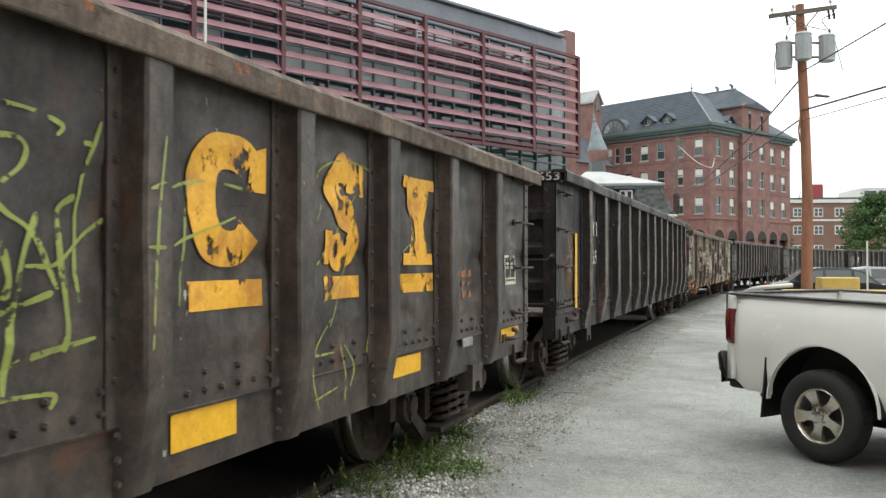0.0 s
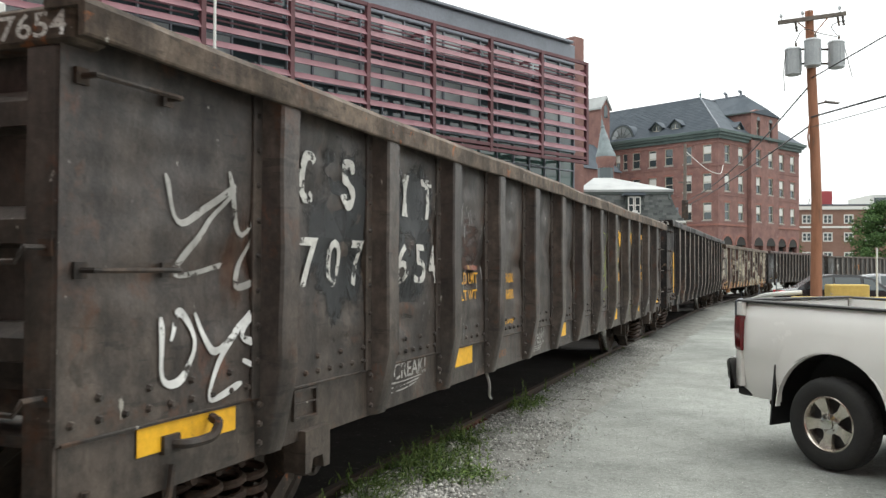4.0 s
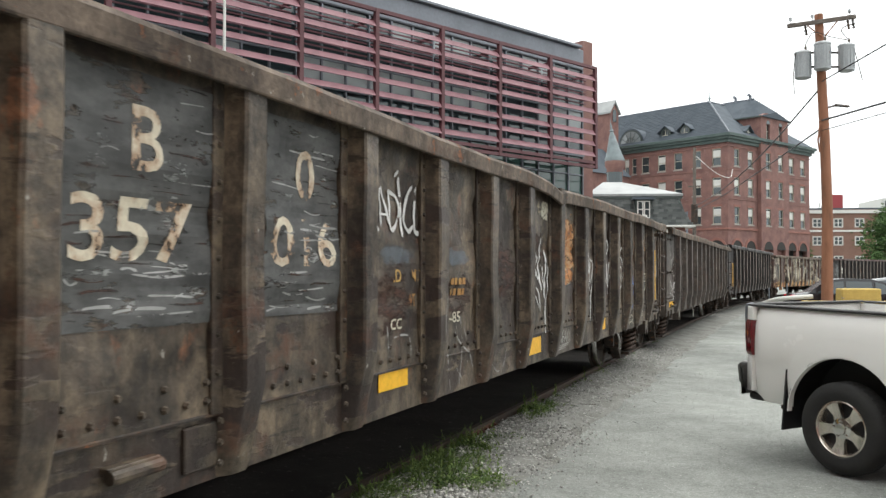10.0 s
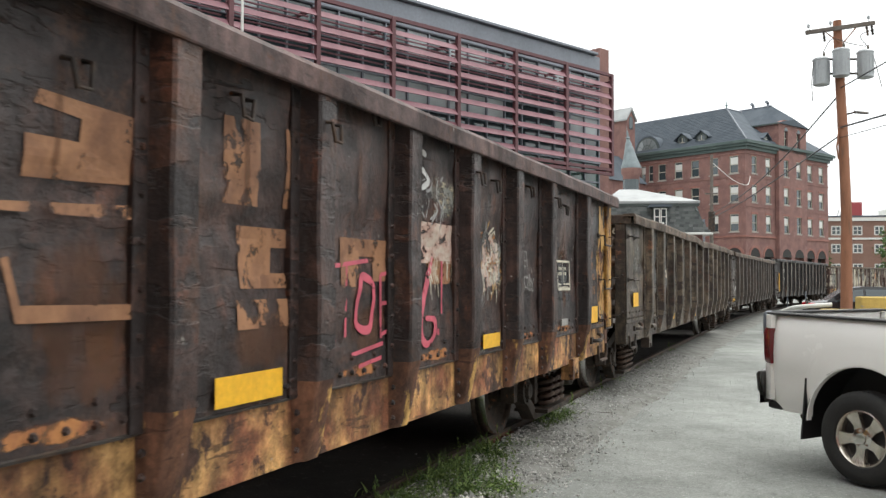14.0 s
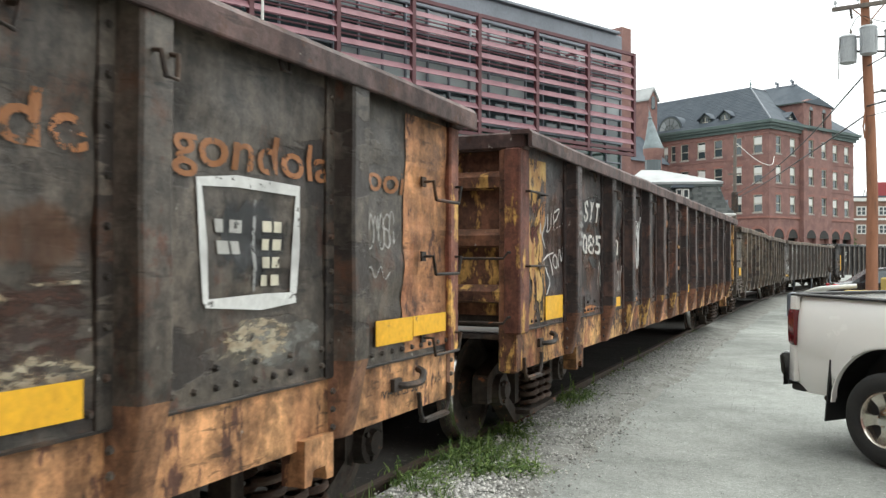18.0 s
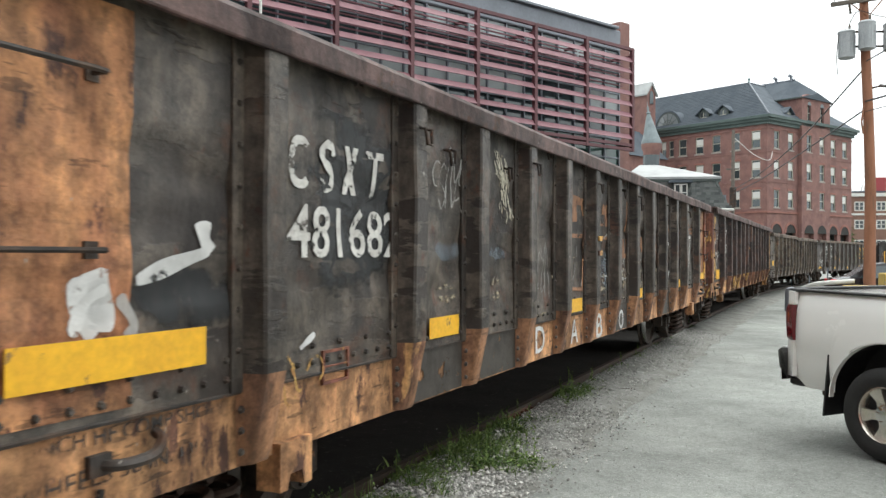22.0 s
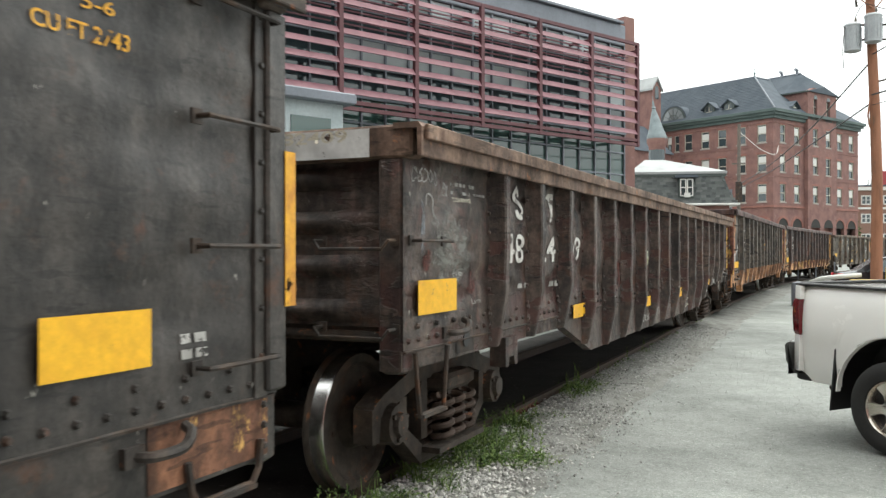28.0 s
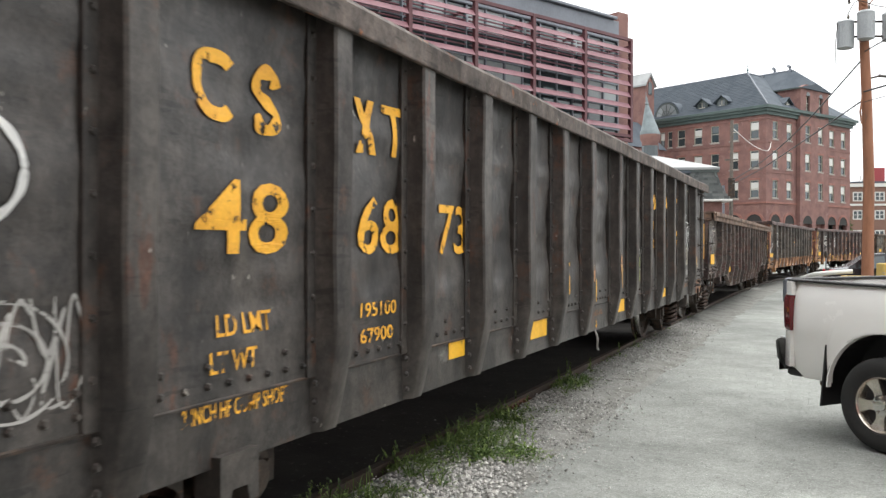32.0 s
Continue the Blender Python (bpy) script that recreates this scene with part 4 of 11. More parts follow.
        part("side_sill", bm, sill, root, m=turn)
        if not side:
            # dark strip along the seam, stands in for shade under the panel edge
            bm = B()
            rings = []
            for k in range(121):
                x = -L / 2 + 0.02 + (L - 0.04) * k / 120
                o = 0.004 * noise.noise((x * 2.3, ff, 5))
                rings.append([(x, face + 0.02, zs - 0.026 + o), (x, face - 0.005, zs - 0.026 + o), (x, face - 0.006, zs - 0.016 + o), (x, face + 0.004, zs - 0.010 + o)])
            sweep(bm, rings)
            part("panel_lip", bm, M["iron"], root)
        # top chord, a little bent
        bm = B()
        rings = []
        for i in range(97):
            x = -L / 2 - max(nose, 0) - 0.03 + (L + 2 * max(nose, 0) + 0.06) * i / 96
            j = 0.010 * noise.noise((x * 0.6, ff * 3.1, side)) * spec.get("bent", 1.0)
            k = 0.010 * noise.noise((x * 0.8, ff * 5.1, side + 9)) * spec.get("bent", 1.0)
            if "kink" in spec and not side:
                e = x - (L / 2 - spec["kink"])
                k -= 0.05 * math.exp(-(e / 0.22) ** 2) + (0.03 if e > 0 else 0.0) * math.exp(-abs(e) / 1.5)
                j -= 0.03 * math.exp(-(e / 0.3) ** 2)
            h, o = ch, spec.get("chord_out", 0.045)
            rings.append([(x, face + 0.05 + j, zt - 0.035 + k), (x, out - o + 0.03 + j, zt - 0.035 + k), (x, out - o + 0.028 + j, zt - h + k), (x, out - o + 0.004 + j, zt - h + k), (x, out - o + j, zt - h + 0.008 + k),
                          (x, out - o + j, zt - 0.03 + k), (x, out - o + 0.025 + j, zt + k), (x, face + 0.05 + j, zt + k)])
        sweep(bm, rings)
        part("top_chord", bm, chord, root, m=turn)
        if spec.get("double"):
            bm = B()
            box(bm, -L / 2, L / 2, out - 0.075, out - 0.046, zt - 0.10, zt - 0.012, 0.006)
            part("chord_plate", bm, chord, root, m=turn)
    # ends
    for e in (0, 1):
        m = pose(0, 0, 0, 0, 0, 180 * e)
        xe = L / 2 - 0.10
        bm = B()
        z_end = 1.14                                 # the end stands clear of the draft gear and wheels
        if spec.get("end"):
            ny, nz, taper = 24, 60, spec["end"] == "bulged"
            grid = []
            for j in range(ny + 1):
                y = -1.38 + 2.76 * j / ny
                col = []
                for i in range(nz + 1):
                    w = i / nz
                    bulge = (0.07 if taper else 0.06) * max(0.0, math.sin(w * 4 * 2 * math.pi - (0.6 if taper else 0))) ** 0.7 if 0.02 < w < 0.98 else 0
                    if taper:
                        bulge *= min(1.0, max(0.0, (1.30 - abs(y)) / 0.55)) ** 1.5
                    col.append(bm.verts.new((xe + bulge, y, z_end + w * (zt - z_end - 0.12))))
                grid.append(col)
            for j in range(ny):
                for i in range(nz):
                    bm.faces.new((grid[j][i], grid[j + 1][i], grid[j + 1][i + 1], grid[j][i + 1]))
            part("end_wall", bm, mat, root, m=m, smooth=True)
            bm = B()
            box(bm, xe - 0.05, xe - 0.02, -1.38, 1.38, z_end, zt - 0.12)
            part("end_lining", bm, M["iron"], root, m=m)
        else:
            box(bm, xe - 0.04, xe - 0.005, -1.4, 1.4, z_end, zt - 0.12)
            part("end_wall", bm, M[spec.get("end_mat", spec["body"])], root, m=m)
            for z in spec.get("beams", (2.08, 1.66, 1.24)):
                for y0, y1 in ((-1.38, -0.66), (0.66, 1.38)):
                    bm = B()
                    sweep(bm, [[(xe - 0.005, y, z), (xe + 0.085, y, z + 0.015), (xe + 0.095, y, z + 0.10), (xe + 0.03, y, z + 0.15), (xe - 0.005, y, z + 0.155)] for y in (y0, y1)])
                    part("end_beam", bm, M[spec.get("end_mat", spec["body"])], root, m=m)
            bm = B()                                 # smooth plate over the middle
            box(bm, xe + 0.0, xe + 0.10, -0.655, 0.655, z_end + 0.02, zt - ch - 0.01, 0.03)
            part("middle_plate", bm, mat, root, m=m)
        bm = B()
        box(bm, xe - 0.06, xe + 0.11, -1.52, 1.52, zt - ch, zt - 0.004, 0.015)
        part("end_chord", bm, chord, root, m=m)
        bm = B()
        box(bm, xe - 0.30, xe - 0.02, -1.40, 1.40, z_end - 0.10, z_end + 0.01, 0.015)
        box(bm, xe - 0.6, xe + 0.02, -0.3, 0.3, 0.60, z_end - 0.10, 0.02)
        part("end_sill", bm, M["grease"], root, m=m)
        for sgn in (-1, 1):
            bm = B()
            y = sgn * (HALF - 0.10)
            box(bm, xe - 0.05, xe + 0.10 + min(nose, 0), min(y, y - sgn * 0.16), max(y, y - sgn * 0.16), zb + drop - 0.02, zt - ch + 0.01, 0.018)
            part("corner_post", bm, M[spec.get("end_mat", spec["body"])], root, m=m)
        if nose:                                     # proud angle at the corner
            for sgn in (-1, 1):
                bm = B()
                y = -sgn * (face - 0.035)
                box(bm, xe - spec.get("angle", 0.02) + nose, xe + 0.12 + nose, min(y, y - sgn * 0.14), max(y, y - sgn * 0.14), zb + 0.30, zt - ch + 0.005, 0.012)
                part("corner_angle", bm, M[spec.get("corner_rear" if e and "corner_rear" in spec else "corner", spec.get("end_mat", spec["body"]))], root, m=m)
        # coupler
        bm = B()
        box(bm, xe, xe + 0.45, -0.10, 0.10, 0.72, 0.92, 0.02)
        prism(bm, [(xe + 0.42, 0.68), (xe + 0.70, 0.70), (xe + 0.72, 0.92), (xe + 0.42, 0.98)], -0.15, 0.15)
        box(bm, xe + 0.60, xe + 0.74, 0.02, 0.14, 0.70, 0.95, 0.03)
        part("coupler", bm, M["grease"], root, m=m)
        bm = B()
        tube(bm, curve_through([(xe + 0.05, -0.35, 0.75), (xe + 0.3, -0.3, 0.62), (xe + 0.5, -0.2, 0.36), (xe + 0.66, -0.08, 0.33)]), 0.022, 7)
        part("air_hose", bm, M["rubber"], root, m=m)
        # steps and grab irons
        for sgn in (-1, 1):
            bm = B()
            y = sgn * (HALF - 0.08)
            hang, low_ = zb + drop, 0.60 if drop else zb - 0.08
            tube(bm, [(xe - 0.50, y, hang + 0.10), (xe - 0.48, y, hang - 0.02), (xe - 0.44, y, low_), (xe - 0.10, y, low_), (xe - 0.05, y, hang - 0.02), (xe - 0.03, y, hang + 0.10)], 0.016, 6)
            box(bm, xe - 0.44, xe - 0.10, y - 0.03, y + 0.03, low_ - 0.012, low_ + 0.008)
            part("stirrup_step", bm, M["iron"], root, m=m)
        zg = spec.get("grabs_rear" if e else "grabs", [zb + 0.40 + 0.44 * k for k in range(4)])
        for k, z in enumerate(zg):
            gm = GRAB["straight" if e else spec.get("grab", "dropped")]
            x = xe - 0.22
            put("grab_iron", gm, root, pose(x if not e else -x, face - 0.002, z))
            put("grab_iron", gm, root, pose(-x if e else x, -(face - 0.002), z, 0, 0, 180))
        for y in (-1.16, 1.16):
            for z in (1.66, 1.14):
                put("grab_iron", GRAB["end"], root, m @ pose(xe + 0.10, y, z, 0, 0, 90))
    # rope hooks on the sill and tie loops under the chord, yard side
    for u in (0.74, L - 0.74):
        bm = B()
        x, z = L / 2 - u, zb + drop + 0.20
        tube(bm, curve_through([(x - 0.13, face + 0.01, z - 0.02), (x - 0.10, face - 0.06, z - 0.02), (x + 0.04, face - 0.07, z - 0.015), (x + 0.10, face - 0.06, z + 0.03), (x + 0.12, face - 0.01, z + 0.05)], 4), 0.022, 7)
        box(bm, x - 0.19, x - 0.09, face - 0.012, face + 0.02, z - 0.055, z + 0.02)
        part("rope_hook", bm, M["iron"], root, smooth=True)
    if spec.get("loops"):
        bm = B()
        tube(bm, [(0, face + 0.01, 0), (0.0, face - 0.05, -0.01), (0.015, face - 0.06, -0.10), (0.075, face - 0.06, -0.10), (0.09, face - 0.05, -0.01), (0.09, face + 0.01, 0)], 0.011, 6)
        loop = mesh_of(bm, M["iron"], "tie_loop", True)
        for k, (u, v) in enumerate(zip(ribs, ribs[1:])):
            put("tie_loop", loop, root, pose(L / 2 - (u + v) / 2 + rnd.uniform(-0.1, 0.1), 0, zt - ch - 0.05, rnd.uniform(-6, 6), rnd.uniform(-12, 12)))
            if k % 2:
                put("tie_loop", loop, root, pose(L / 2 - u - 0.03, -0.10, zt - ch - 0.13))
    # floor and underframe
    zb += drop + (0.06 if not drop else 0)
    bm = B()
    box(bm, -L / 2 + 0.1, L / 2 - 0.1, face + 0.06, -face - 0.06, zb + 0.18, zb + 0.22)
    part("floor", bm, M["iron"], root)
    bm = B()
    box(bm, -L / 2 + 0.2, L / 2 - 0.2, -0.2, 0.2, zb - 0.14, zb + 0.175)
    for k in range(9):
        x = -4.4 + 1.1 * k
        box(bm, x - 0.06, x + 0.06, face + 0.12, -face - 0.12, zb + 0.02, zb + 0.17)
    for x in (-BOLSTER, BOLSTER):
        box(bm, x - 0.2, x + 0.2, face + 0.12, -face - 0.12, zb - 0.02, zb + 0.17)
    part("underframe", bm, M["grease"], root)
    bm = B()
    lathe(bm, [(0.05, -0.5), (0.17, -0.46), (0.17, 0.46), (0.05, 0.5)], "x", 16, (1.6, -0.75, zb - 0.05))
    part("air_reservoir", bm, M["grease"], root, smooth=True)
    for x in (-BOLSTER, BOLSTER):
        truck(root, x)
        if spec.get("pads", True):
            bm = B()
            k = 1 if x > 0 else -1
            xc = x - k * 0.30
            z0 = (spec.get("zb", 0.69) + drop)
            prism(bm, [(xc - 0.13, z0 + 0.05), (xc + 0.13, z0 + 0.05), (xc + 0.13, z0 - 0.17), (xc + 0.07, z0 - 0.17), (xc + 0.05, z0 - 0.10), (xc - 0.05, z0 - 0.10), (xc - 0.07, z0 - 0.17), (xc - 0.13, z0 - 0.17)], face - 0.03, face + 0.10)
            part("jacking_pad", bm, sill, root)
    CARS.append((root, spec["front"], L))
    return root, L, face, depth


def stripe(root, x, y, z, w, h):
    """A yellow reflector sheet whose lower rear corner is x, z."""
    bm = B()
    box(bm, x, x + w, y - 0.004, y - 0.001, z, z + h)
    return part("reflector", bm, M["stripe"], root, "yellow reflector sheet")


LEAD = 17.62
EVEN = [1.27 + 1.13 * k for k in range(13)]
UNEVEN = [1.46, 2.65, 3.77, 4.80, 5.83, 6.90, 8.05, 9.21, 10.30, 11.42, 12.54, 13.68, 14.86]
EVEN_LATE = [1.37, 2.54, 3.67, 4.78, 5.92, 7.07, 8.20, 9.29, 10.41, 11.57, 12.68, 13.82, 15.02]
WIDER = [1.50, 2.97, 4.03, 5.04, 6.06, 7.12, 8.16, 9.19, 10.27, 11.33, 12.41, 13.44, 14.88]
WIDE_ENDS = [1.48] + [2.91 + 1.055 * k for k in range(11)] + [14.90]
CLOSE = [1.50, 2.28] + [3.06 + 0.846 * k for k in range(15)]
BROKEN = [1.60, 2.96, 3.97, 4.96, 5.95, 6.93, 7.91, 9.17, 10.21, 11.19, 12.20, 13.18, 14.18, 15.55]
SPECS = {
    "A": dict(front=-0.02, grabs_rear=(2.27, 1.58), body="body_grey", chord="chord_brown", ribs=EVEN_LATE, seed=3, dents=1.6, grab="straight", zb=0.69, zt=2.51, bent=1.5,
              label="dark grey-brown gondola car with worn yellow lettering and graffiti"),
    "B": dict(front=-17.64, grabs=(), grabs_rear=(2.20, 1.59), body="body_brown", chord="chord_brown", ribs=UNEVEN, seed=5, end="corrugated", grab="straight", bent=3.0, kink=8.3, dents=1.5, zb=0.70, zt=2.51,
              stake="body_brown", label="rust-brown gondola car with white and blue graffiti"),
    "C": dict(front=-35.26, grabs=(2.12, 1.59, 1.11), grabs_rear=(2.16, 1.55), beams=(2.18, 1.70, 1.24), body="body_black", chord="chord_maroon", sill="sill_yellow", ribs=WIDE_ENDS, seed=7, dents=1.4, corner="corner_yellow", corner_rear="corner_rust", end_mat="end_rust", zb=0.70, zt=2.64, seam=0.34, nose=0.03, angle=0.12, foot="end_rust", loops=True,
              label="dark maroon gondola car with a peeling yellow sill"),
    "D": dict(front=-52.88, grabs=(2.08, 1.62, 1.12), grabs_rear=(2.21, 1.61), beams=(2.18, 1.79, 1.39), body="body_olive", chord="chord_maroon", sill="sill_tan", ribs=WIDER, seed=9, dents=1.4, end_mat="end_tan", corner="corner_rust", zb=0.69, zt=2.61, seam=0.34, nose=-0.06, foot="foot_rust", loops=True,
              label="dark olive gondola car with a tan rusted sill"),
    "E": dict(front=-70.50, grabs=(1.82, 1.42, 1.03), grabs_rear=(1.66,), body="body_flaked", chord="chord_rust", ribs=CLOSE, seed=11, dents=2.2, end="bulged", belly=0.32, zb=0.57, zt=2.345, chord_h=0.20, seam=0.45,
              rivet=0.021, strip=False, stake_w=0.07, double=True, label="dark brown riveted gondola car with a deep middle sill"),
    "F": dict(front=-88.12, grabs=(2.60, 2.13, 1.62, 1.14), grabs_rear=(2.13, 1.62), body="body_dark", chord="chord_grey", ribs=BROKEN, seed=13, dents=1.5, grab="straight", zb=0.68, zt=2.82, len=16.96, chord_h=0.16, nose=0.01, stake_face="stake_rubbed",
              label="tall dark grey gondola car with yellow numbers"),
}
AHEAD = [("body_coal", "body_coal", EVEN, 2.67), ("body_patched", "chord_brown", WIDE_ENDS, 2.56), ("body_coal", "chord_maroon", CLOSE, 2.60),
         ("body_dark", "chord_grey", EVEN, 2.52), ("body_coal", "chord_brown", EVEN, 2.55)]
BUILT = {k: gondola(v) for k, v in SPECS.items()}
LEADING = [gondola(dict(front=LEAD * (i + 1), body=b, chord=c, ribs=r, seed=20 + i, sill="sill_yellow" if i == 1 else b, zt=z, end_mat=b, stake_face="stake_worn",
                        label="weathered dark gondola car further up the train")) for i, (b, c, r, z) in enumerate(AHEAD)]

# ---------------------------------------------------------------- paint on the cars
PAINT = {
    "white": paint("white_spray_paint", (0.72, 0.72, 0.70), 0.22, film=0.9),
    "pale": paint("thin_white_marker", (0.50, 0.49, 0.46), 0.34, film=0.7),
    "blue": paint("blue_spray_paint", (0.09, 0.20, 0.52), 0.22),
    "lime": paint("lime_spray_paint", (0.46, 0.54, 0.12), 0.34, film=0.56),
    "mist": paint("thin_white_spray", (0.62, 0.62, 0.60), 0.42, film=0.5),
    "pink": paint("pink_spray_paint", (0.55, 0.10, 0.14), 0.15),
    "cream": paint("cream_stencil_paint", (0.60, 0.56, 0.44), 0.22),
    "orange": paint("faded_orange_lettering", (0.34, 0.14, 0.05), 0.36, film=0.85),
    "tan": material("faded_tan_block_paint", (0.34, 0.17, 0.085), 0.65, 0, (0.20, 0.098, 0.055), 0.55, 5.0, (0.08, 0.05, 0.035), 0.42, 6.0, 0.15, 1.3, 40, holes=True, film=0.9),
    "bare": material("bare_orange_rust", (0.46, 0.20, 0.07), 0.8, 0, (0.25, 0.10, 0.05), 0.5, 8.0, (0.06, 0.035, 0.025), 0.6, 7.0, 0.25, 1.0, 50, holes=True, film=0.9, fade=True),
    "grey": material("grey_cover_paint", (0.16, 0.165, 0.165), 0.6, 0, (0.09, 0.085, 0.08), 0.55, 5.0, (0.38, 0.38, 0.36), 0.35, 7.0, 0.15, 0.5, 45, holes=True, film=0.8, fade=True),
    "slate": material("dark_cover_paint", (0.030, 0.032, 0.034), 0.5, 0, (0.022, 0.023, 0.024), 0.5, 3.0, (0.3, 0.3, 0.28), 0.30, 5.0, 0.1, 1.0, 45, holes=True, film=0.8, fade=True),
    "ash": material("pale_grey_flake", (0.26, 0.26, 0.235), 0.7, 0, (0.15, 0.145, 0.13), 0.5, 7.0, (0.07, 0.05, 0.045), 0.60, 9.0, 0.2, 0.5, 45, holes=True, film=0.6, fade=True),
    "haze_blue": material("blue_grey_band_paint", (0.19, 0.23, 0.27), 0.65, 0, (0.12, 0.14, 0.16), 0.5, 6.0, (0.07, 0.06, 0.05), 0.5, 7.0, 0.1, 1.0, 45, holes=True, film=0.5, fade=True),
    "maroon": material("maroon_rust_patch", (0.11, 0.030, 0.022), 0.75, 0, (0.07, 0.025, 0.02), 0.5, 6.0, (0.045, 0.035, 0.03), 0.55, 7.0, 0.25, 1.0, 45, holes=True, film=0.8, fade=True),
    "mint": material("pale_green_flaking_paint", (0.36, 0.42, 0.35), 0.65, 0, (0.42, 0.40, 0.24), 0.5, 9.0, (0.1, 0.08, 0.06), 0.60, 8.0, 0.3, 0.5, 45, holes=True, film=0.95, fade=True),
    "peel": material("peeling_yellow_paint", (0.52, 0.33, 0.09), 0.6, 0, (0.30, 0.13, 0.045), 0.62, 6.0, (0.06, 0.028, 0.02), 0.56, 8.0, 0.4, 2.6, 45, holes=True, film=1),
    "worn_yellow": material("chipped_yellow_paint", (0.76, 0.40, 0.03), 0.55, 0, (0.50, 0.22, 0.035), 0.40, 5.0, (0.06, 0.03, 0.02), 0.30, 6.5, 0.1, 1.4, 40, holes=True),
    "smear": material("smeared_pale_paint", (0.56, 0.47, 0.39), 0.6, 0, (0.36, 0.16, 0.12), 0.55, 6.0, (0.06, 0.03, 0.02), 0.42, 6.0, 0.2, 0.7, 40, holes=True, film=0.95),
    "rubbed": material("rubbed_grey_cover_paint", (0.34, 0.35, 0.34), 0.6, 0, (0.19, 0.19, 0.185), 0.5, 6.0, (0.05, 0.05, 0.05), 0.62, 5.0, 0.2, 0.22, 45, holes=True, film=0.75, fade=True),
    "rusty_cream": material("rusted_cream_lettering", (0.60, 0.54, 0.42), 0.6, 0, (0.30, 0.14, 0.06), 0.50, 9.0, (0.06, 0.05, 0.045), 0.40, 9.0, 0.1, 1.3, 40, holes=True),
    "rustwash": material("orange_rust_streak", (0.15, 0.064, 0.027), 0.8, 0, (0.09, 0.042, 0.024), 0.5, 4.0, (0.05, 0.035, 0.03), 0.55, 6.0, 0.2, 4.0, 45, holes=True, film=0.45, fade=True),
    "sooty": material("sooty_grey_paint", (0.056, 0.048, 0.040), 0.6, 0, (0.036, 0.030, 0.025), 0.5, 5.0, (0.1, 0.1, 0.1), 0.2, 6.0, 0.2, 1.0, 45, holes=True),
    "steel": material("sooty_blue_grey_cover_paint", (0.095, 0.095, 0.092), 0.5, 0, (0.045, 0.045, 0.044), 0.55, 4.0, (0.3, 0.3, 0.3), 0.30, 5.0, 0.15, 0.4, 45, holes=True, film=0.9),
    "fleck": material("pale_paint_flecks", (0.42, 0.37, 0.27), 0.7, 0, (0.26, 0.20, 0.13), 0.55, 9.0, (0.07, 0.05, 0.045), 0.72, 11.0, 0.3, 0.4, 45, holes=True, film=0.9, fade=True),
    "scuff": material("dark_scraped_rust", (0.040, 0.022, 0.016), 0.7, 0, (0.075, 0.032, 0.020), 0.5, 8.0, (0.07, 0.05, 0.045), 0.62, 6.0, 0.3, 0.35, 45, holes=True, film=0.85, fade=True),
    "flame": material("flaked_orange_paint", (0.40, 0.17, 0.055), 0.6, 0, (0.46, 0.30, 0.16), 0.5, 9.0, (0.07, 0.05, 0.045), 0.44, 7.0, 0.3, 0.35, 45, holes=True, film=0.95, fade=True),
    "plate": material("bare_metal_plate", (0.34, 0.33, 0.31), 0.5, 0.4, (0.25, 0.24, 0.23), 0.5, 9.0, None, 0, 3, 0.1, 1.0, 50),
}
YEL, WHI = M["yellow_letter"], M["white_letter"]


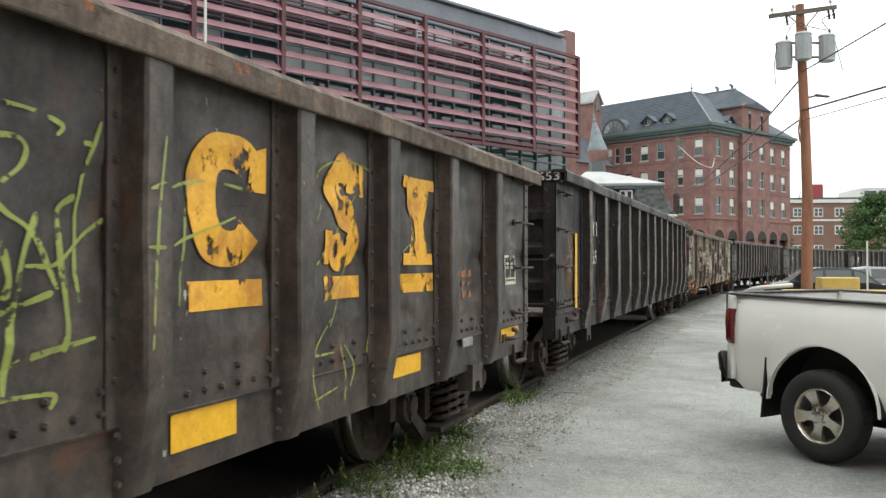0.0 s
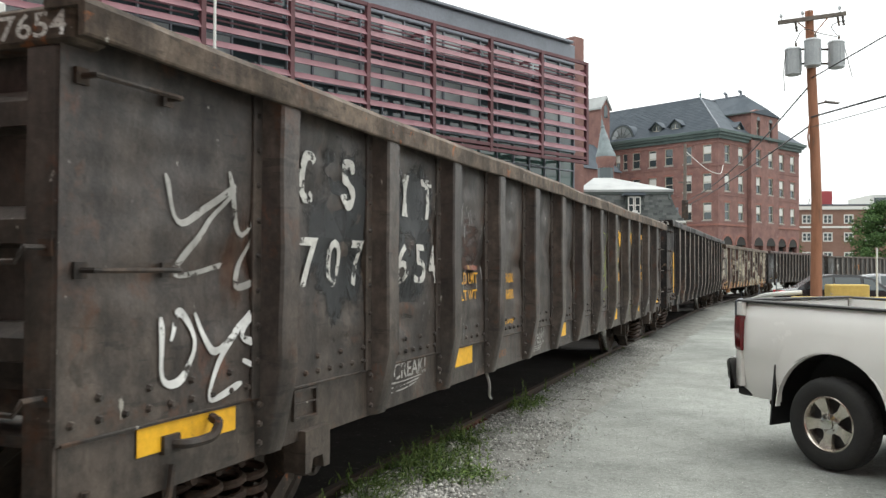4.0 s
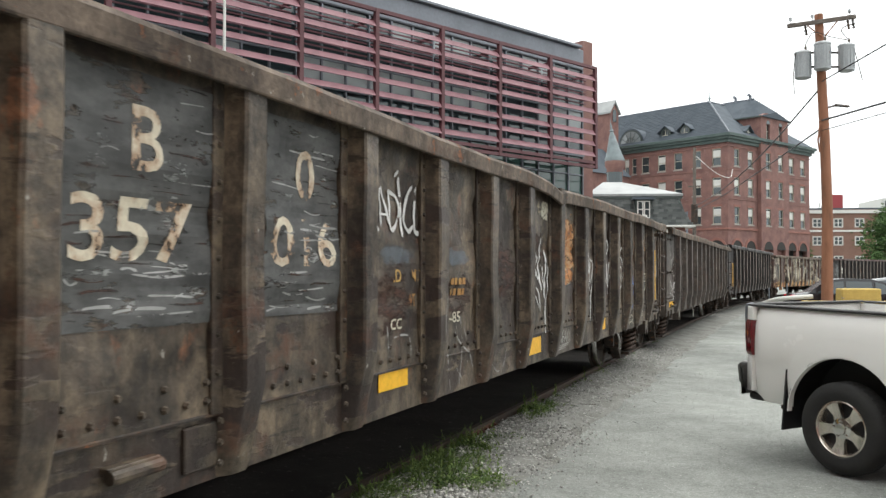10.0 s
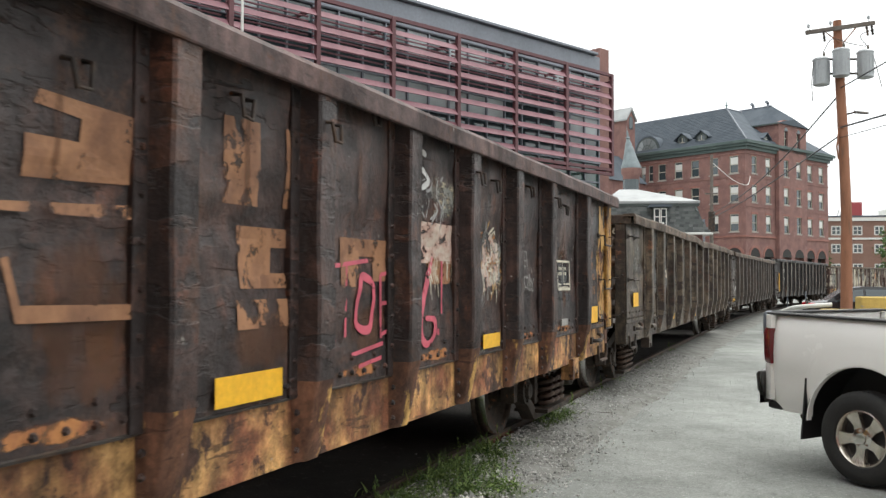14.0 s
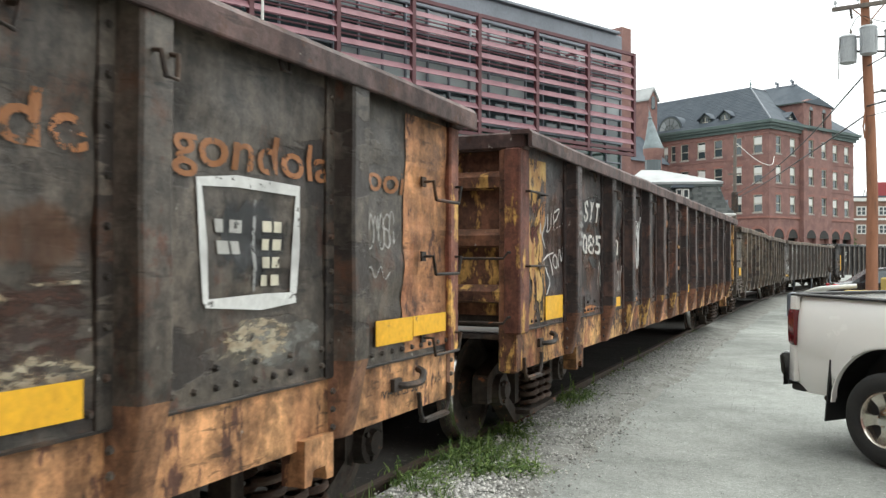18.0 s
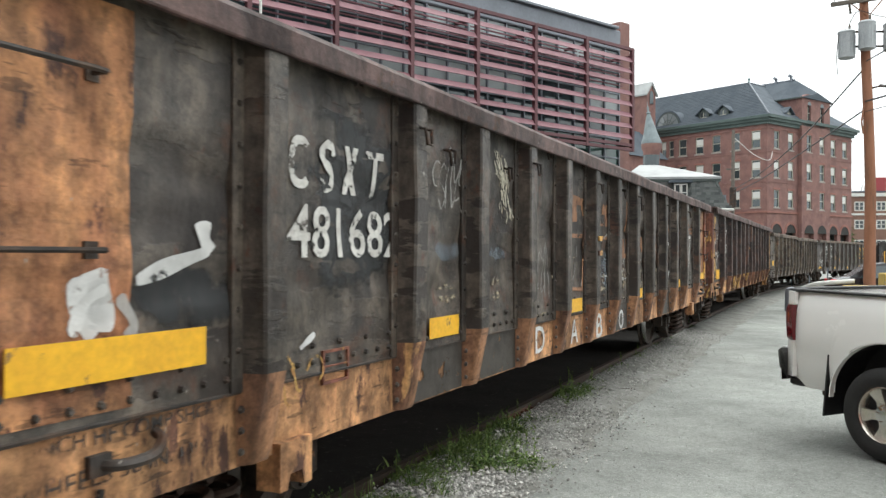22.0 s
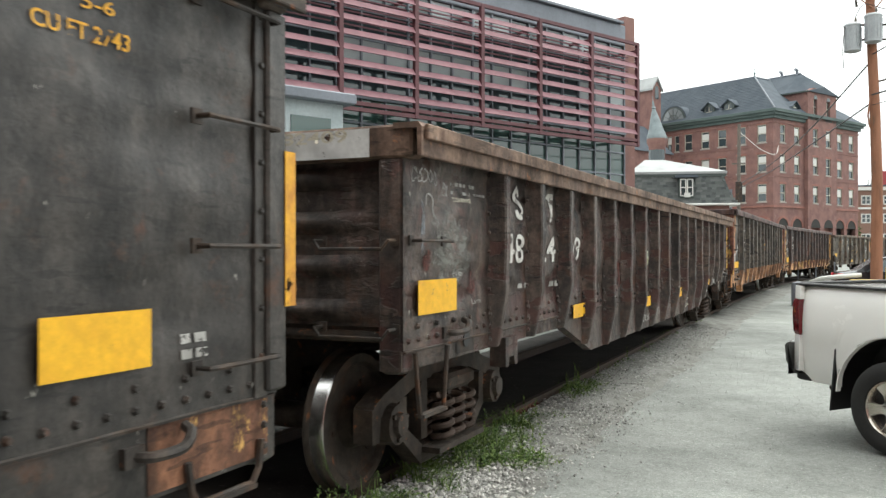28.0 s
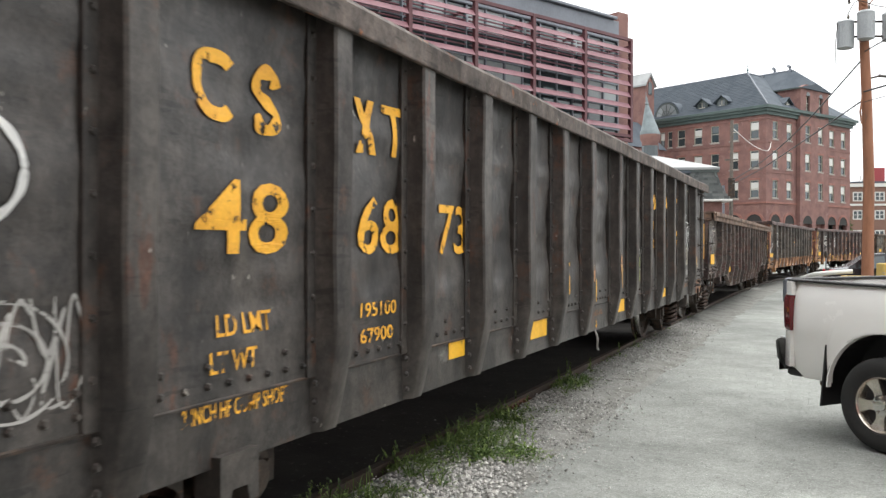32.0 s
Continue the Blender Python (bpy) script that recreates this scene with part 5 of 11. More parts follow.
class Side:
    """Marks on the yard side of one car; u is measured back from the car's front end, z up from the rail."""

    def __init__(self, built):
        self.root, self.L, self.face, self.depth = built
        self.lift = 0

    def y(self, on_sill=False, layer=2):
        """Coats of paint lie over one another: patches, blocks, then writing."""
        self.lift += 1
        return self.face + (0.014 if on_sill else 0.0) - (0.0025, 0.0055, 0.0085)[layer] - 0.00015 * (self.lift % 9)

    def lay(self, bm, sill=False, cuts=0):
        """Lays a flat mark onto the dented sheet."""
        if cuts:
            bm.normal_update()
            bmesh.ops.triangulate(bm, faces=bm.faces)
            bmesh.ops.subdivide_edges(bm, edges=bm.edges, cuts=cuts, use_grid_fill=True)
        if not sill:
            for v in bm.verts:
                v.co.y += self.depth(v.co.x, v.co.z)

    def x(self, u):
        return self.L / 2 - u

    def text(self, body, u0, u1, z0, z1, mat, sill=False, lean=0.0, name="lettering"):
        """Words that fill the field from u1 (their start) to u0."""
        me = letter_mesh(body, mat)
        xs, zs = [v.co.x for v in me.vertices], [v.co.z for v in me.vertices]
        w, h = max(xs) - min(xs), max(zs) - min(zs)
        k, j = (u1 - u0) / w, (z1 - z0) / h
        bm = B()
        bm.from_mesh(me)
        bm.transform(pose(self.x(u1), self.y(sill), z0, 0, lean) @ Matrix.Diagonal((k, 1, j, 1)) @ Matrix.Translation((-min(xs), 0, -min(zs))))
        big = z1 - z0 > 0.13
        self.lay(bm, sill, 1 if big else 0)
        if not big:
            return tagged(part(name, bm, mat, self.root), kind="stuff" if len(body) > 1 else "")
        left = set(bm.verts)
        while left:                                  # every large letter is a part of its own
            todo = [next(iter(left))]
            seen = set(todo)
            while todo:
                for ed in todo.pop().link_edges:
                    for v in ed.verts:
                        if v not in seen:
                            seen.add(v)
                            todo.append(v)
            left -= seen
            one, twin = B(), {}
            for v in bm.verts:
                if v in seen:
                    twin[v] = one.verts.new(v.co)
            for f_ in bm.faces:
                if f_.verts[0] in seen:
                    one.faces.new([twin[v] for v in f_.verts])
            part(name, one, mat, self.root)
        bm.free()

    def bars(self, u0, u1, z0, z1, mat, rows=1, n=6, sill=False, seed=1):
        """Writing that cannot be read: plain bars."""
        rnd = random.Random(seed)
        bm = B()
        y = self.y(sill)
        for r in range(rows):
            za = z0 + (z1 - z0) * r / rows
            zb_ = za + (z1 - z0) / rows * 0.62
            a = self.x(u1)
            step = (u1 - u0) / n
            for k in range(n):
                w = step * rnd.uniform(0.55, 0.85)
                box(bm, a + k * step, a + k * step + w, y, y + 0.0008, za, zb_)
        self.lay(bm, sill)
        return tagged(part("lettering", bm, mat, self.root), kind="stuff")

    def block(self, u0, u1, z0, z1, mat, name="paint_block", sill=False):
        bm = B()
        y = self.y(sill, 1)
        nx, nz = max(1, int((u1 - u0) / 0.05)), max(1, int((z1 - z0) / 0.05))
        grid = [[bm.verts.new((self.x(u1) + (u1 - u0) * i / nx, y, z0 + (z1 - z0) * k / nz)) for k in range(nz + 1)] for i in range(nx + 1)]
        for i in range(nx):
            for k in range(nz):
                bm.faces.new((grid[i][k], grid[i + 1][k], grid[i + 1][k + 1], grid[i][k + 1]))
        self.lay(bm, sill)
        return part(name, bm, mat, self.root)

    def poly(self, pts, mat, name="paint_block", sill=False):
        bm = B()
        y = self.y(sill, 1)
        bm.faces.new([bm.verts.new((self.x(u), y, z)) for u, z in pts])
        self.lay(bm, sill, 5)
        return part(name, bm, mat, self.root)

    def patch(self, u0, u1, z0, z1, mat, seed=1, rough=0.35, name="paint_patch", sill=False):
        """A patch with a ragged outline."""
        bm = B()
        y = self.y(sill, 0)
        n = 44
        cu_, cz, ru, rz = (u0 + u1) / 2, (z0 + z1) / 2, (u1 - u0) / 2, (z1 - z0) / 2
        pts = []
        for k in range(n):
            t = 2 * math.pi * k / n
            c, s_ = math.cos(t), math.sin(t)
            e = (abs(c) ** 4 + abs(s_) ** 4) ** -0.25
            r = e * (1 - rough * (0.5 + 0.5 * noise.noise((c * 2.2 + seed * 5, s_ * 2.2, seed))) - 0.10 * noise.noise((c * 9, s_ * 9, seed)))
            pts.append((self.x(cu_) + ru * c * r, cz + rz * s_ * r))
        mid = bm.verts.new((self.x(cu_), y, cz))
        rings = [[bm.verts.new((self.x(cu_) + (x - self.x(cu_)) * r, y, cz + (z - cz) * r)) for x, z in pts] for r in (0.25, 0.5, 0.75, 1.0)]
        for k in range(n):
            q = (k + 1) % n
            bm.faces.new((rings[0][k], rings[0][q], mid))
            for r0, r1 in zip(rings, rings[1:]):
                bm.faces.new((r0[k], r1[k], r1[q], r0[q]))
        self.lay(bm, sill)
        return part(name, bm, mat, self.root)

    def stroke(self, ctrl, mat, thick=0.03, smooth=True, sill=False, name="graffiti", out=0.0):
        bm = B()
        pts = [(self.x(u), z) for u, z in ctrl]
        ribbon(bm, [(p.x, p.y) for p in curve_through(pts)] if smooth else pts, thick, self.y(sill) - out)
        if out == 0:
            self.lay(bm, sill)
        return part(name, bm, mat, self.root)

    def scrawl(self, u0, u1, z0, z1, mat, seed, strokes=5, thick=0.03, loops=5, sill=False):
        return scribble(self.root, self.x(u1), self.y(sill), z0, u1 - u0, z1 - z0, mat, seed, strokes, thick, loops, None if sill else self.depth)

    def spiral(self, u, z, ru, rz, turns, mat, thick=0.03, inner=0.25):
        n = int(14 * turns)
        self.stroke([(u - ru * (inner + (1 - inner) * k / n) * math.cos(2 * math.pi * turns * k / n), z + rz * (inner + (1 - inner) * k / n) * math.sin(2 * math.pi * turns * k / n)) for k in range(n + 1)], mat, thick)

    def stripe(self, u0, u1, z0, z1, sill=True):
        return stripe(self.root, self.x(u1), self.face + (0.010 if sill else -0.016), z0, u1 - u0, z1 - z0)

    def label(self, u0, u1, z0, z1, seed=1):
        """A stencilled box with two cells and a foot line."""
        bm = B()
        y = self.y()
        a, b, t = self.x(u1), self.x(u0), 0.022
        f = z0 + (z1 - z0) * 0.18
        for (p, q_, r, s_) in ((a, b, z1 - t, z1), (a, a + t, z0, z1), (b - t, b, z0, z1), (a, b, f, f + t * 0.8), (a, b, z0, z0 + t * 1.2), ((a + b) / 2 - t * 0.3, (a + b) / 2 + t * 0.3, f, z1)):
            box(bm, p, q_, y, y + 0.0008, r, s_)
        self.lay(bm)
        part("stencil_box", bm, PAINT["cream"], self.root, "cream stencilled inspection box")
        self.block(u0 + 0.01, u1 - 0.01, z0 + 0.01, z1 - 0.01, PAINT["slate"], "stencil_ground")
        w = u1 - u0
        self.bars(u0 + w * 0.58, u1 - w * 0.12, f + 0.10, z1 - 0.05, PAINT["cream"], 2, 3, seed=seed)
        self.bars(u0 + w * 0.15, u1 - w * 0.62, f + 0.10, z1 - 0.05, PAINT["cream"], 2, 2, seed=seed + 1)
        self.bars(u0 + w * 0.1, u1 - w * 0.1, z0 + 0.025, f - 0.006, PAINT["cream"], 1, 6, seed=seed + 2)

    def tag_plate(self, u0, u1, z0, z1):
        bm = B()
        y = self.face - 0.004
        box(bm, self.x(u1), self.x(u0), y - 0.016, y, z0, z1, 0.004)
        part("metal_plate", bm, PAINT["plate"], self.root, "bare metal plate")

    def holder(self, u0, u1, z0, z1, mat):
        """An empty card holder: a small raised frame with a bar across."""
        bm = B()
        a, b, y, t = self.x(u1), self.x(u0), self.face + 0.012, 0.014
        for q in ((a, b, z1 - t, z1), (a, b, z0, z0 + t), (a, a + t, z0 + t, z1 - t), (b - t, b, z0 + t, z1 - t), (a + t, b - t, (z0 + z1) / 2, (z0 + z1) / 2 + 0.008)):
            box(bm, q[0], q[1], y - 0.016, y, q[2], q[3])
        part("card_holder", bm, mat, self.root, "empty metal card holder")

    def tear(self, u0, u1, z, seed=1):
        """A split in the sheet with its upper lip bent out."""
        rnd = random.Random(seed)
        y, n = self.face - 0.004, 10
        gap, lip = B(), B()
        top, low, out = [], [], []
        for k in range(n + 1):
            x = self.x(u1) + (u1 - u0) * k / n
            h = math.sin(math.pi * k / n)
            zz = z + rnd.uniform(-0.008, 0.008)
            d = self.depth(x, z)
            low.append((x, y + d, zz - 0.022 * h - 0.001))
            top.append((x, y + d - 0.0005, zz + 0.010 * h))
            out.append((x, y + d - 0.035 * h, zz + 0.004 - 0.010 * h))
        sweep(gap, [low, top], closed=False)
        sweep(lip, [[(p[0], p[1] - 0.001, p[2] + 0.03) for p in top], out], closed=False)
        part("tear", gap, M["void_black"], self.root, "ragged split in the sheet")
        part("bent_lip", lip, M["corner_rust"], self.root)

    def mark(self, kind, u0, u1, z0, z1, mat, t, slabs=True):
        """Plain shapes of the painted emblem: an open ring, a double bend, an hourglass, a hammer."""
        a, b, cx, cz = self.x(u1), self.x(u0), self.x((u0 + u1) / 2), (z0 + z1) / 2
        rx, rz = (b - a) / 2, (z1 - z0) / 2
        bm = B()
        y = self.y()
        if kind == "ring":
            n = 36
            prev = None
            for k in range(n + 1):
                g = radians(44 + (282 if slabs else 272) * k / n)
                c_, s_ = math.cos(g), math.sin(g)
                e = (abs(c_) ** 2.6 + abs(s_) ** 2.6) ** (-1 / 2.6)
                o, i = (cx + rx * c_ * e, cz + rz * s_ * e), (cx + (rx - t * (1.15 if slabs else 1)) * c_ * e, cz + (rz - t) * s_ * e)
                cur = [bm.verts.new((p[0], y, p[1])) for p in (o, i)]
                if prev:
                    bm.faces.new((prev[0], cur[0], cur[1], prev[1]))
                prev = cur
            if slabs:
                bm.faces.new([bm.verts.new((b - rx * q_[0], y - 0.0004, cz + rz * q_[1])) for q_ in ((0.55, 0.16), (0, 0.16), (0, 0.90), (0.40, 0.78))])
        elif kind == "bend":
            pts = [(0.72, 0.48), (0.55, 0.84), (0.0, 0.97), (-0.62, 0.78), (-0.74, 0.46), (-0.45, 0.18), (0.2, -0.06), (0.74, -0.38), (0.62, -0.78), (0.0, -0.97), (-0.55, -0.84), (-0.72, -0.48)]
            ribbon(bm, [(p.x, p.y) for p in curve_through([(cx + rx * p[0] * (1 - t / rx / 2.6), cz + rz * p[1] * (1 - t / rz / 4)) for p in pts])], t, y)
            for s_ in (1, -1) if slabs else ():
                xa = b if s_ > 0 else a
                bm.faces.new([bm.verts.new((xa - s_ * rx * 0.5 * q_[0], y, cz + s_ * rz * q_[1])) for q_ in ((0, 0.34), (0, 0.97), (0.42, 0.97), (0.72, 0.36))])
        elif kind == "cross":
            for s_ in (1, -1):
                bm.faces.new([bm.verts.new((cx + s_ * (rx - t * 1.0) * q_[0] + q_[2], y + 0.0004 * s_, cz + rz * q_[1])) for q_ in ((-1, 1, -t * 0.6), (-1, 1, t * 0.6), (1, -1, t * 0.6), (1, -1, -t * 0.6))])
            for s_ in (1, -1) if slabs else ():
                for e in ((a, cx - rx * 0.12), (cx + rx * 0.12, b)):
                    bm.faces.new([bm.verts.new((p[0], y - 0.0008, p[1])) for p in ((e[0], cz + s_ * rz), (e[1], cz + s_ * rz), (e[1], cz + s_ * rz * 0.74), (e[0], cz + s_ * rz * 0.74))])
        else:
            for p in ((a, b, z1 - t, z1), (cx - t / 2, cx + t / 2, z0, z1 - t)):
                bm.faces.new([bm.verts.new(q_) for q_ in ((p[0], y, p[2]), (p[1], y, p[2]), (p[1], y, p[3]), (p[0], y, p[3]))])
        self.lay(bm, False, 2)
        return part("painted_emblem", bm, mat, self.root)

    def four_marks(self, u0, u1, z0, z1, mat):
        w = (u1 - u0) / 4
        for k, kind in enumerate(("ring", "bend", "cross", "hammer")):
            self.mark(kind, u1 - (k + 0.74) * w, u1 - k * w, z0, z1, mat, 0.042, False)

    def emblem(self, fields, zlo, zhi, z2, z3):
        for kind, (u0, u1) in zip(("ring", "bend", "cross"), fields):
            self.mark(kind, u0, u1, zlo, zhi, PAINT["worn_yellow"], {"ring": 0.165, "bend": 0.165, "cross": 0.18}[kind])
            self.block(u0, u1, z2, z3, PAINT["worn_yellow"], "painted_bar")


def wall_letters(side, body, y0, y1, z0, z1, mat, out=0.016):
    """Writing on the rear end of a car."""
    me = letter_mesh(body, mat)
    xs, zs = [v.co.x for v in me.vertices], [v.co.z for v in me.vertices]
    k, j = (y1 - y0) / (max(xs) - min(xs)), (z1 - z0) / (max(zs) - min(zs))
    ob = put("lettering", me, side.root)
    ob.matrix_basis = pose(-side.L / 2 - out, y1, z0, 0, 0, -90) @ Matrix.Diagonal((k, 1, j, 1)) @ Matrix.Translation((-min(xs), 0, -min(zs)))


# ---- first near car: yellow emblem, white number
a = Side(BUILT["A"])
a.emblem(((5.01, 5.60), (3.93, 4.39), (2.74, 3.30)), 1.57, 2.18, 1.38, 1.51)
a.patch(11.75, 12.45, 1.25, 2.2, PAINT["scuff"], 2, 0.6)
a.stroke([(6.64, 2.07), (6.56, 2.11), (6.43, 2.11), (6.31, 2.07), (6.33, 2.03)], PAINT["lime"], 0.0173)
a.stroke([(6.60, 2.00), (6.48, 2.01), (6.44, 1.97), (6.47, 1.91), (6.56, 1.85)], PAINT["lime"], 0.0173)
a.stroke([(6.12, 2.11), (6.21, 1.88), (6.25, 1.61), (6.23, 1.45)], PAINT["lime"], 0.0154)
a.stroke([(6.42, 1.76), (6.48, 1.61), (6.51, 1.36), (6.54, 1.16)], PAINT["lime"], 0.025)
a.stroke([(6.60, 1.79), (6.54, 1.75), (6.43, 1.68), (6.33, 1.50)], PAINT["lime"], 0.0211)
a.stroke([(6.24, 1.83), (6.32, 1.76), (6.31, 1.57), (6.28, 1.38), (6.30, 1.28)], PAINT["lime"], 0.025)
a.stroke([(6.47, 1.58), (6.33, 1.59), (6.19, 1.70), (6.01, 1.79)], PAINT["lime"], 0.0154)
a.stroke([(6.62, 1.37), (6.56, 1.42), (6.45, 1.46), (6.35, 1.49)], PAINT["lime"], 0.0211)
a.stroke([(6.57, 1.20), (6.53, 1.24), (6.42, 1.28), (6.15, 1.32)], PAINT["lime"], 0.0211)
a.stroke([(6.61, 1.15), (6.55, 1.15), (6.34, 1.14), (6.35, 1.09)], PAINT["lime"], 0.0192)
a.stroke([(6.57, 1.66), (6.53, 1.54), (6.54, 1.47)], PAINT["lime"], 0.0288)
a.stroke([(6.21, 2.02), (6.17, 2.02)], PAINT["lime"], 0.023)
a.stroke([(5.99, 2.01), (5.96, 2.00)], PAINT["lime"], 0.0288)
a.stroke([(5.90, 2.08), (5.94, 1.77), (5.96, 1.44), (5.97, 1.26)], PAINT["lime"], 0.0134, out=0.116)
a.stroke([(5.99, 1.87), (5.90, 1.90)], PAINT["lime"], 0.0134, out=0.116)
a.stroke([(6.00, 1.65), (5.90, 1.65)], PAINT["lime"], 0.0134, out=0.116)
a.stroke([(5.57, 2.04), (5.62, 1.79), (5.67, 1.41)], PAINT["lime"], 0.0115)
a.stroke([(5.71, 1.90), (5.60, 1.93), (5.41, 1.95), (5.18, 1.93)], PAINT["lime"], 0.0134)
a.stroke([(5.70, 1.66), (5.60, 1.70), (5.24, 1.80)], PAINT["lime"], 0.0134)
a.stroke([(3.79, 2.15), (4.15, 2.18), (4.41, 2.12), (4.47, 2.05)], PAINT["lime"], 0.0115)
a.stroke([(4.01, 2.00), (4.25, 1.77), (4.47, 1.58), (4.38, 1.64)], PAINT["lime"], 0.0115)
a.stroke([(4.41, 1.91), (4.47, 1.82)], PAINT["lime"], 0.0096)
a.stroke([(4.15, 1.49), (4.34, 1.22)], PAINT["lime"], 0.0096)
a.stroke([(4.01, 1.84), (4.11, 1.55), (4.41, 1.37)], PAINT["lime"], 0.0115)
a.stroke([(4.33, 1.27), (4.50, 1.12), (4.53, 0.97), (4.47, 0.79)], PAINT["lime"], 0.0134)
a.stroke([(4.54, 1.08), (4.28, 1.08)], PAINT["lime"], 0.0134)
a.stroke([(4.51, 0.84), (4.25, 0.88)], PAINT["lime"], 0.0134)
a.stroke([(4.20, 1.12), (4.15, 0.93), (4.16, 0.79)], PAINT["lime"], 0.0134)
a.stroke([(4.15, 1.11), (4.04, 0.98), (4.09, 0.86)], PAINT["lime"], 0.0134)
a.stroke([(3.82, 1.20), (3.86, 1.05), (3.78, 1.08)], PAINT["lime"], 0.0134)
a.stroke([(2.83, 2.13), (3.03, 1.81), (3.32, 1.65)], PAINT["lime"], 0.0096)
a.stroke([(3.13, 1.95), (2.77, 1.66)], PAINT["lime"], 0.0096)
for q in ((5.23, 5.70, 0.80, 0.96), (2.95, 3.43, 0.82, 0.95), (0.35, 0.95, 0.84, 0.98), (8.70, 9.18, 0.80, 0.95), (12.02, 12.49, 0.82, 0.97), (15.3, 15.95, 0.85, 0.97)):
    a.stripe(*q)
a.label(0.40, 0.85, 1.37, 1.65)
a.patch(0.3, 0.95, 1.0, 2.0, PAINT["ash"], 5, 0.8)
a.tag_plate(1.85, 2.10, 0.90, 0.97)
a.bars(1.75, 2.25, 1.30, 1.55, PAINT["orange"], 3, 3, seed=4)
a.text("196500", 10.80, 11.17, 1.45, 1.54, YEL)
a.text("66500", 10.82, 11.13, 1.30, 1.39, YEL)
a.text("PNTD ALRC 06 97 DUP", 10.88, 11.30, 1.075, 1.115, YEL)
a.text("RELEASE ROD", 11.09, 11.49, 0.79, 0.85, PAINT["orange"], True)
a.text("Creak!", 9.72, 10.22, 0.80, 0.97, PAINT["pale"], True, 0.25, "graffiti")
for k in range(3):
    a.stroke([(10.20 - 0.02 * k, 0.785 - 0.022 * k), (10.0, 0.78 - 0.02 * k), (9.80 + 0.04 * k, 0.79 - 0.02 * k)], PAINT["pale"], 0.010, True, True)
a.text("CREAK!", 13.02, 13.56, 0.86, 0.97, PAINT["pale"], True, 0.2, "graffiti")
for k in range(3):
    a.stroke([(13.66 - 0.03 * k, 0.845 - 0.03 * k), (13.4, 0.84 - 0.026 * k), (13.10 + 0.04 * k, 0.85 - 0.02 * k)], PAINT["pale"], 0.009, True, True)
a.patch(13.75, 14.75, 1.15, 2.36, PAINT["slate"], 7, 0.10)
a.patch(12.80, 13.62, 1.20, 2.36, PAINT["slate"], 8, 0.14)
for kind, u0, u1 in (("ring", 14.57, 14.75), ("bend", 14.14, 14.32), ("cross", 13.30, 13.49), ("hammer", 12.95, 13.10)):
    a.mark(kind, u0, u1, 1.93, 2.21, M["white_letter"], 0.052, False)
for body, u0, u1 in (("7", 14.57, 14.77), ("0", 14.29, 14.46), ("7", 14.00, 14.15)):
    a.text(body, u0, u1, 1.48, 1.75, WHI)
for body, u0, u1 in (("6", 13.36, 13.55), ("5", 13.06, 13.26), ("4", 12.85, 13.00)):
    a.text(body, u0, u1, 1.48, 1.75, WHI)
a.text("LD LMT", 11.85, 12.32, 1.46, 1.55, PAINT["worn_yellow"])
a.text("LT WT", 11.87, 12.32, 1.33, 1.41, YEL)
a.scrawl(14.95, 15.85, 1.02, 1.5, PAINT["white"], 55, 3, 0.03, 5)
a.scrawl(15.0, 15.8, 1.5, 2.05, PAINT["pale"], 56, 2, 0.03, 5)
a.patch(15.0, 15.5, 1.2, 2.0, PAINT["rustwash"], 9, 0.5)
wall_letters(a, "707654", -1.50, -1.03, 2.39, 2.48, WHI)

a.holder(14.56, 14.80, 0.80, 0.96, M["body_grey"])
a.tear(11.82, 12.22, 1.575, 3)
for k in range(26):                                  # pale runs and scrapes above the load figures
    rnd = random.Random(900 + k)
    u, z = rnd.uniform(11.7, 12.5), rnd.uniform(1.1, 2.15)
    a.stroke([(u, z), (u + rnd.uniform(-0.02, 0.02), z - rnd.uniform(0.02, 0.07)), (u + rnd.uniform(-0.02, 0.02), z - rnd.uniform(0.08, 0.16))], PAINT["mist"], rnd.uniform(0.006, 0.014), name="scrape")
for k in range(30):
    rnd = random.Random(940 + k)
    u, z = rnd.uniform(12.75, 13.10), rnd.uniform(1.15, 2.1)
    a.stroke([(u, z), (u + rnd.uniform(-0.01, 0.01), z - rnd.uniform(0.015, 0.05))], PAINT["mist"], rnd.uniform(0.006, 0.014), False, name="scrape")

# ---- second: brown, white tags, blue tag
b = Side(BUILT["B"])
b.stroke([(3.44, 2.23), (3.48, 2.09), (3.53, 1.95)], PAINT["blue"], 0.049)
b.stroke([(3.59, 1.99), (3.46, 1.96), (3.33, 1.95)], PAINT["blue"], 0.027)
b.stroke([(3.39, 2.15), (3.34, 1.99), (3.33, 1.93)], PAINT["blue"], 0.017)
b.stroke([(3.49, 1.89), (3.46, 1.74), (3.49, 1.64)], PAINT["blue"], 0.026)
b.stroke([(3.26, 1.94), (3.32, 1.84), (3.42, 1.74), (3.48, 1.65)], PAINT["blue"], 0.022)
b.stroke([(3.21, 1.96), (3.31, 1.76), (3.31, 1.61)], PAINT["blue"], 0.033)
b.stroke([(3.37, 1.84), (3.34, 1.59)], PAINT["blue"], 0.017)
b.stroke([(3.16, 1.86), (3.18, 1.68), (3.25, 1.49), (3.32, 1.32)], PAINT["blue"], 0.029)
b.stroke([(3.12, 1.56), (3.25, 1.4), (3.38, 1.32)], PAINT["blue"], 0.025)
b.stroke([(3.09, 1.51), (2.98, 1.55), (3.0, 1.47), (3.29, 1.3)], PAINT["blue"], 0.023)
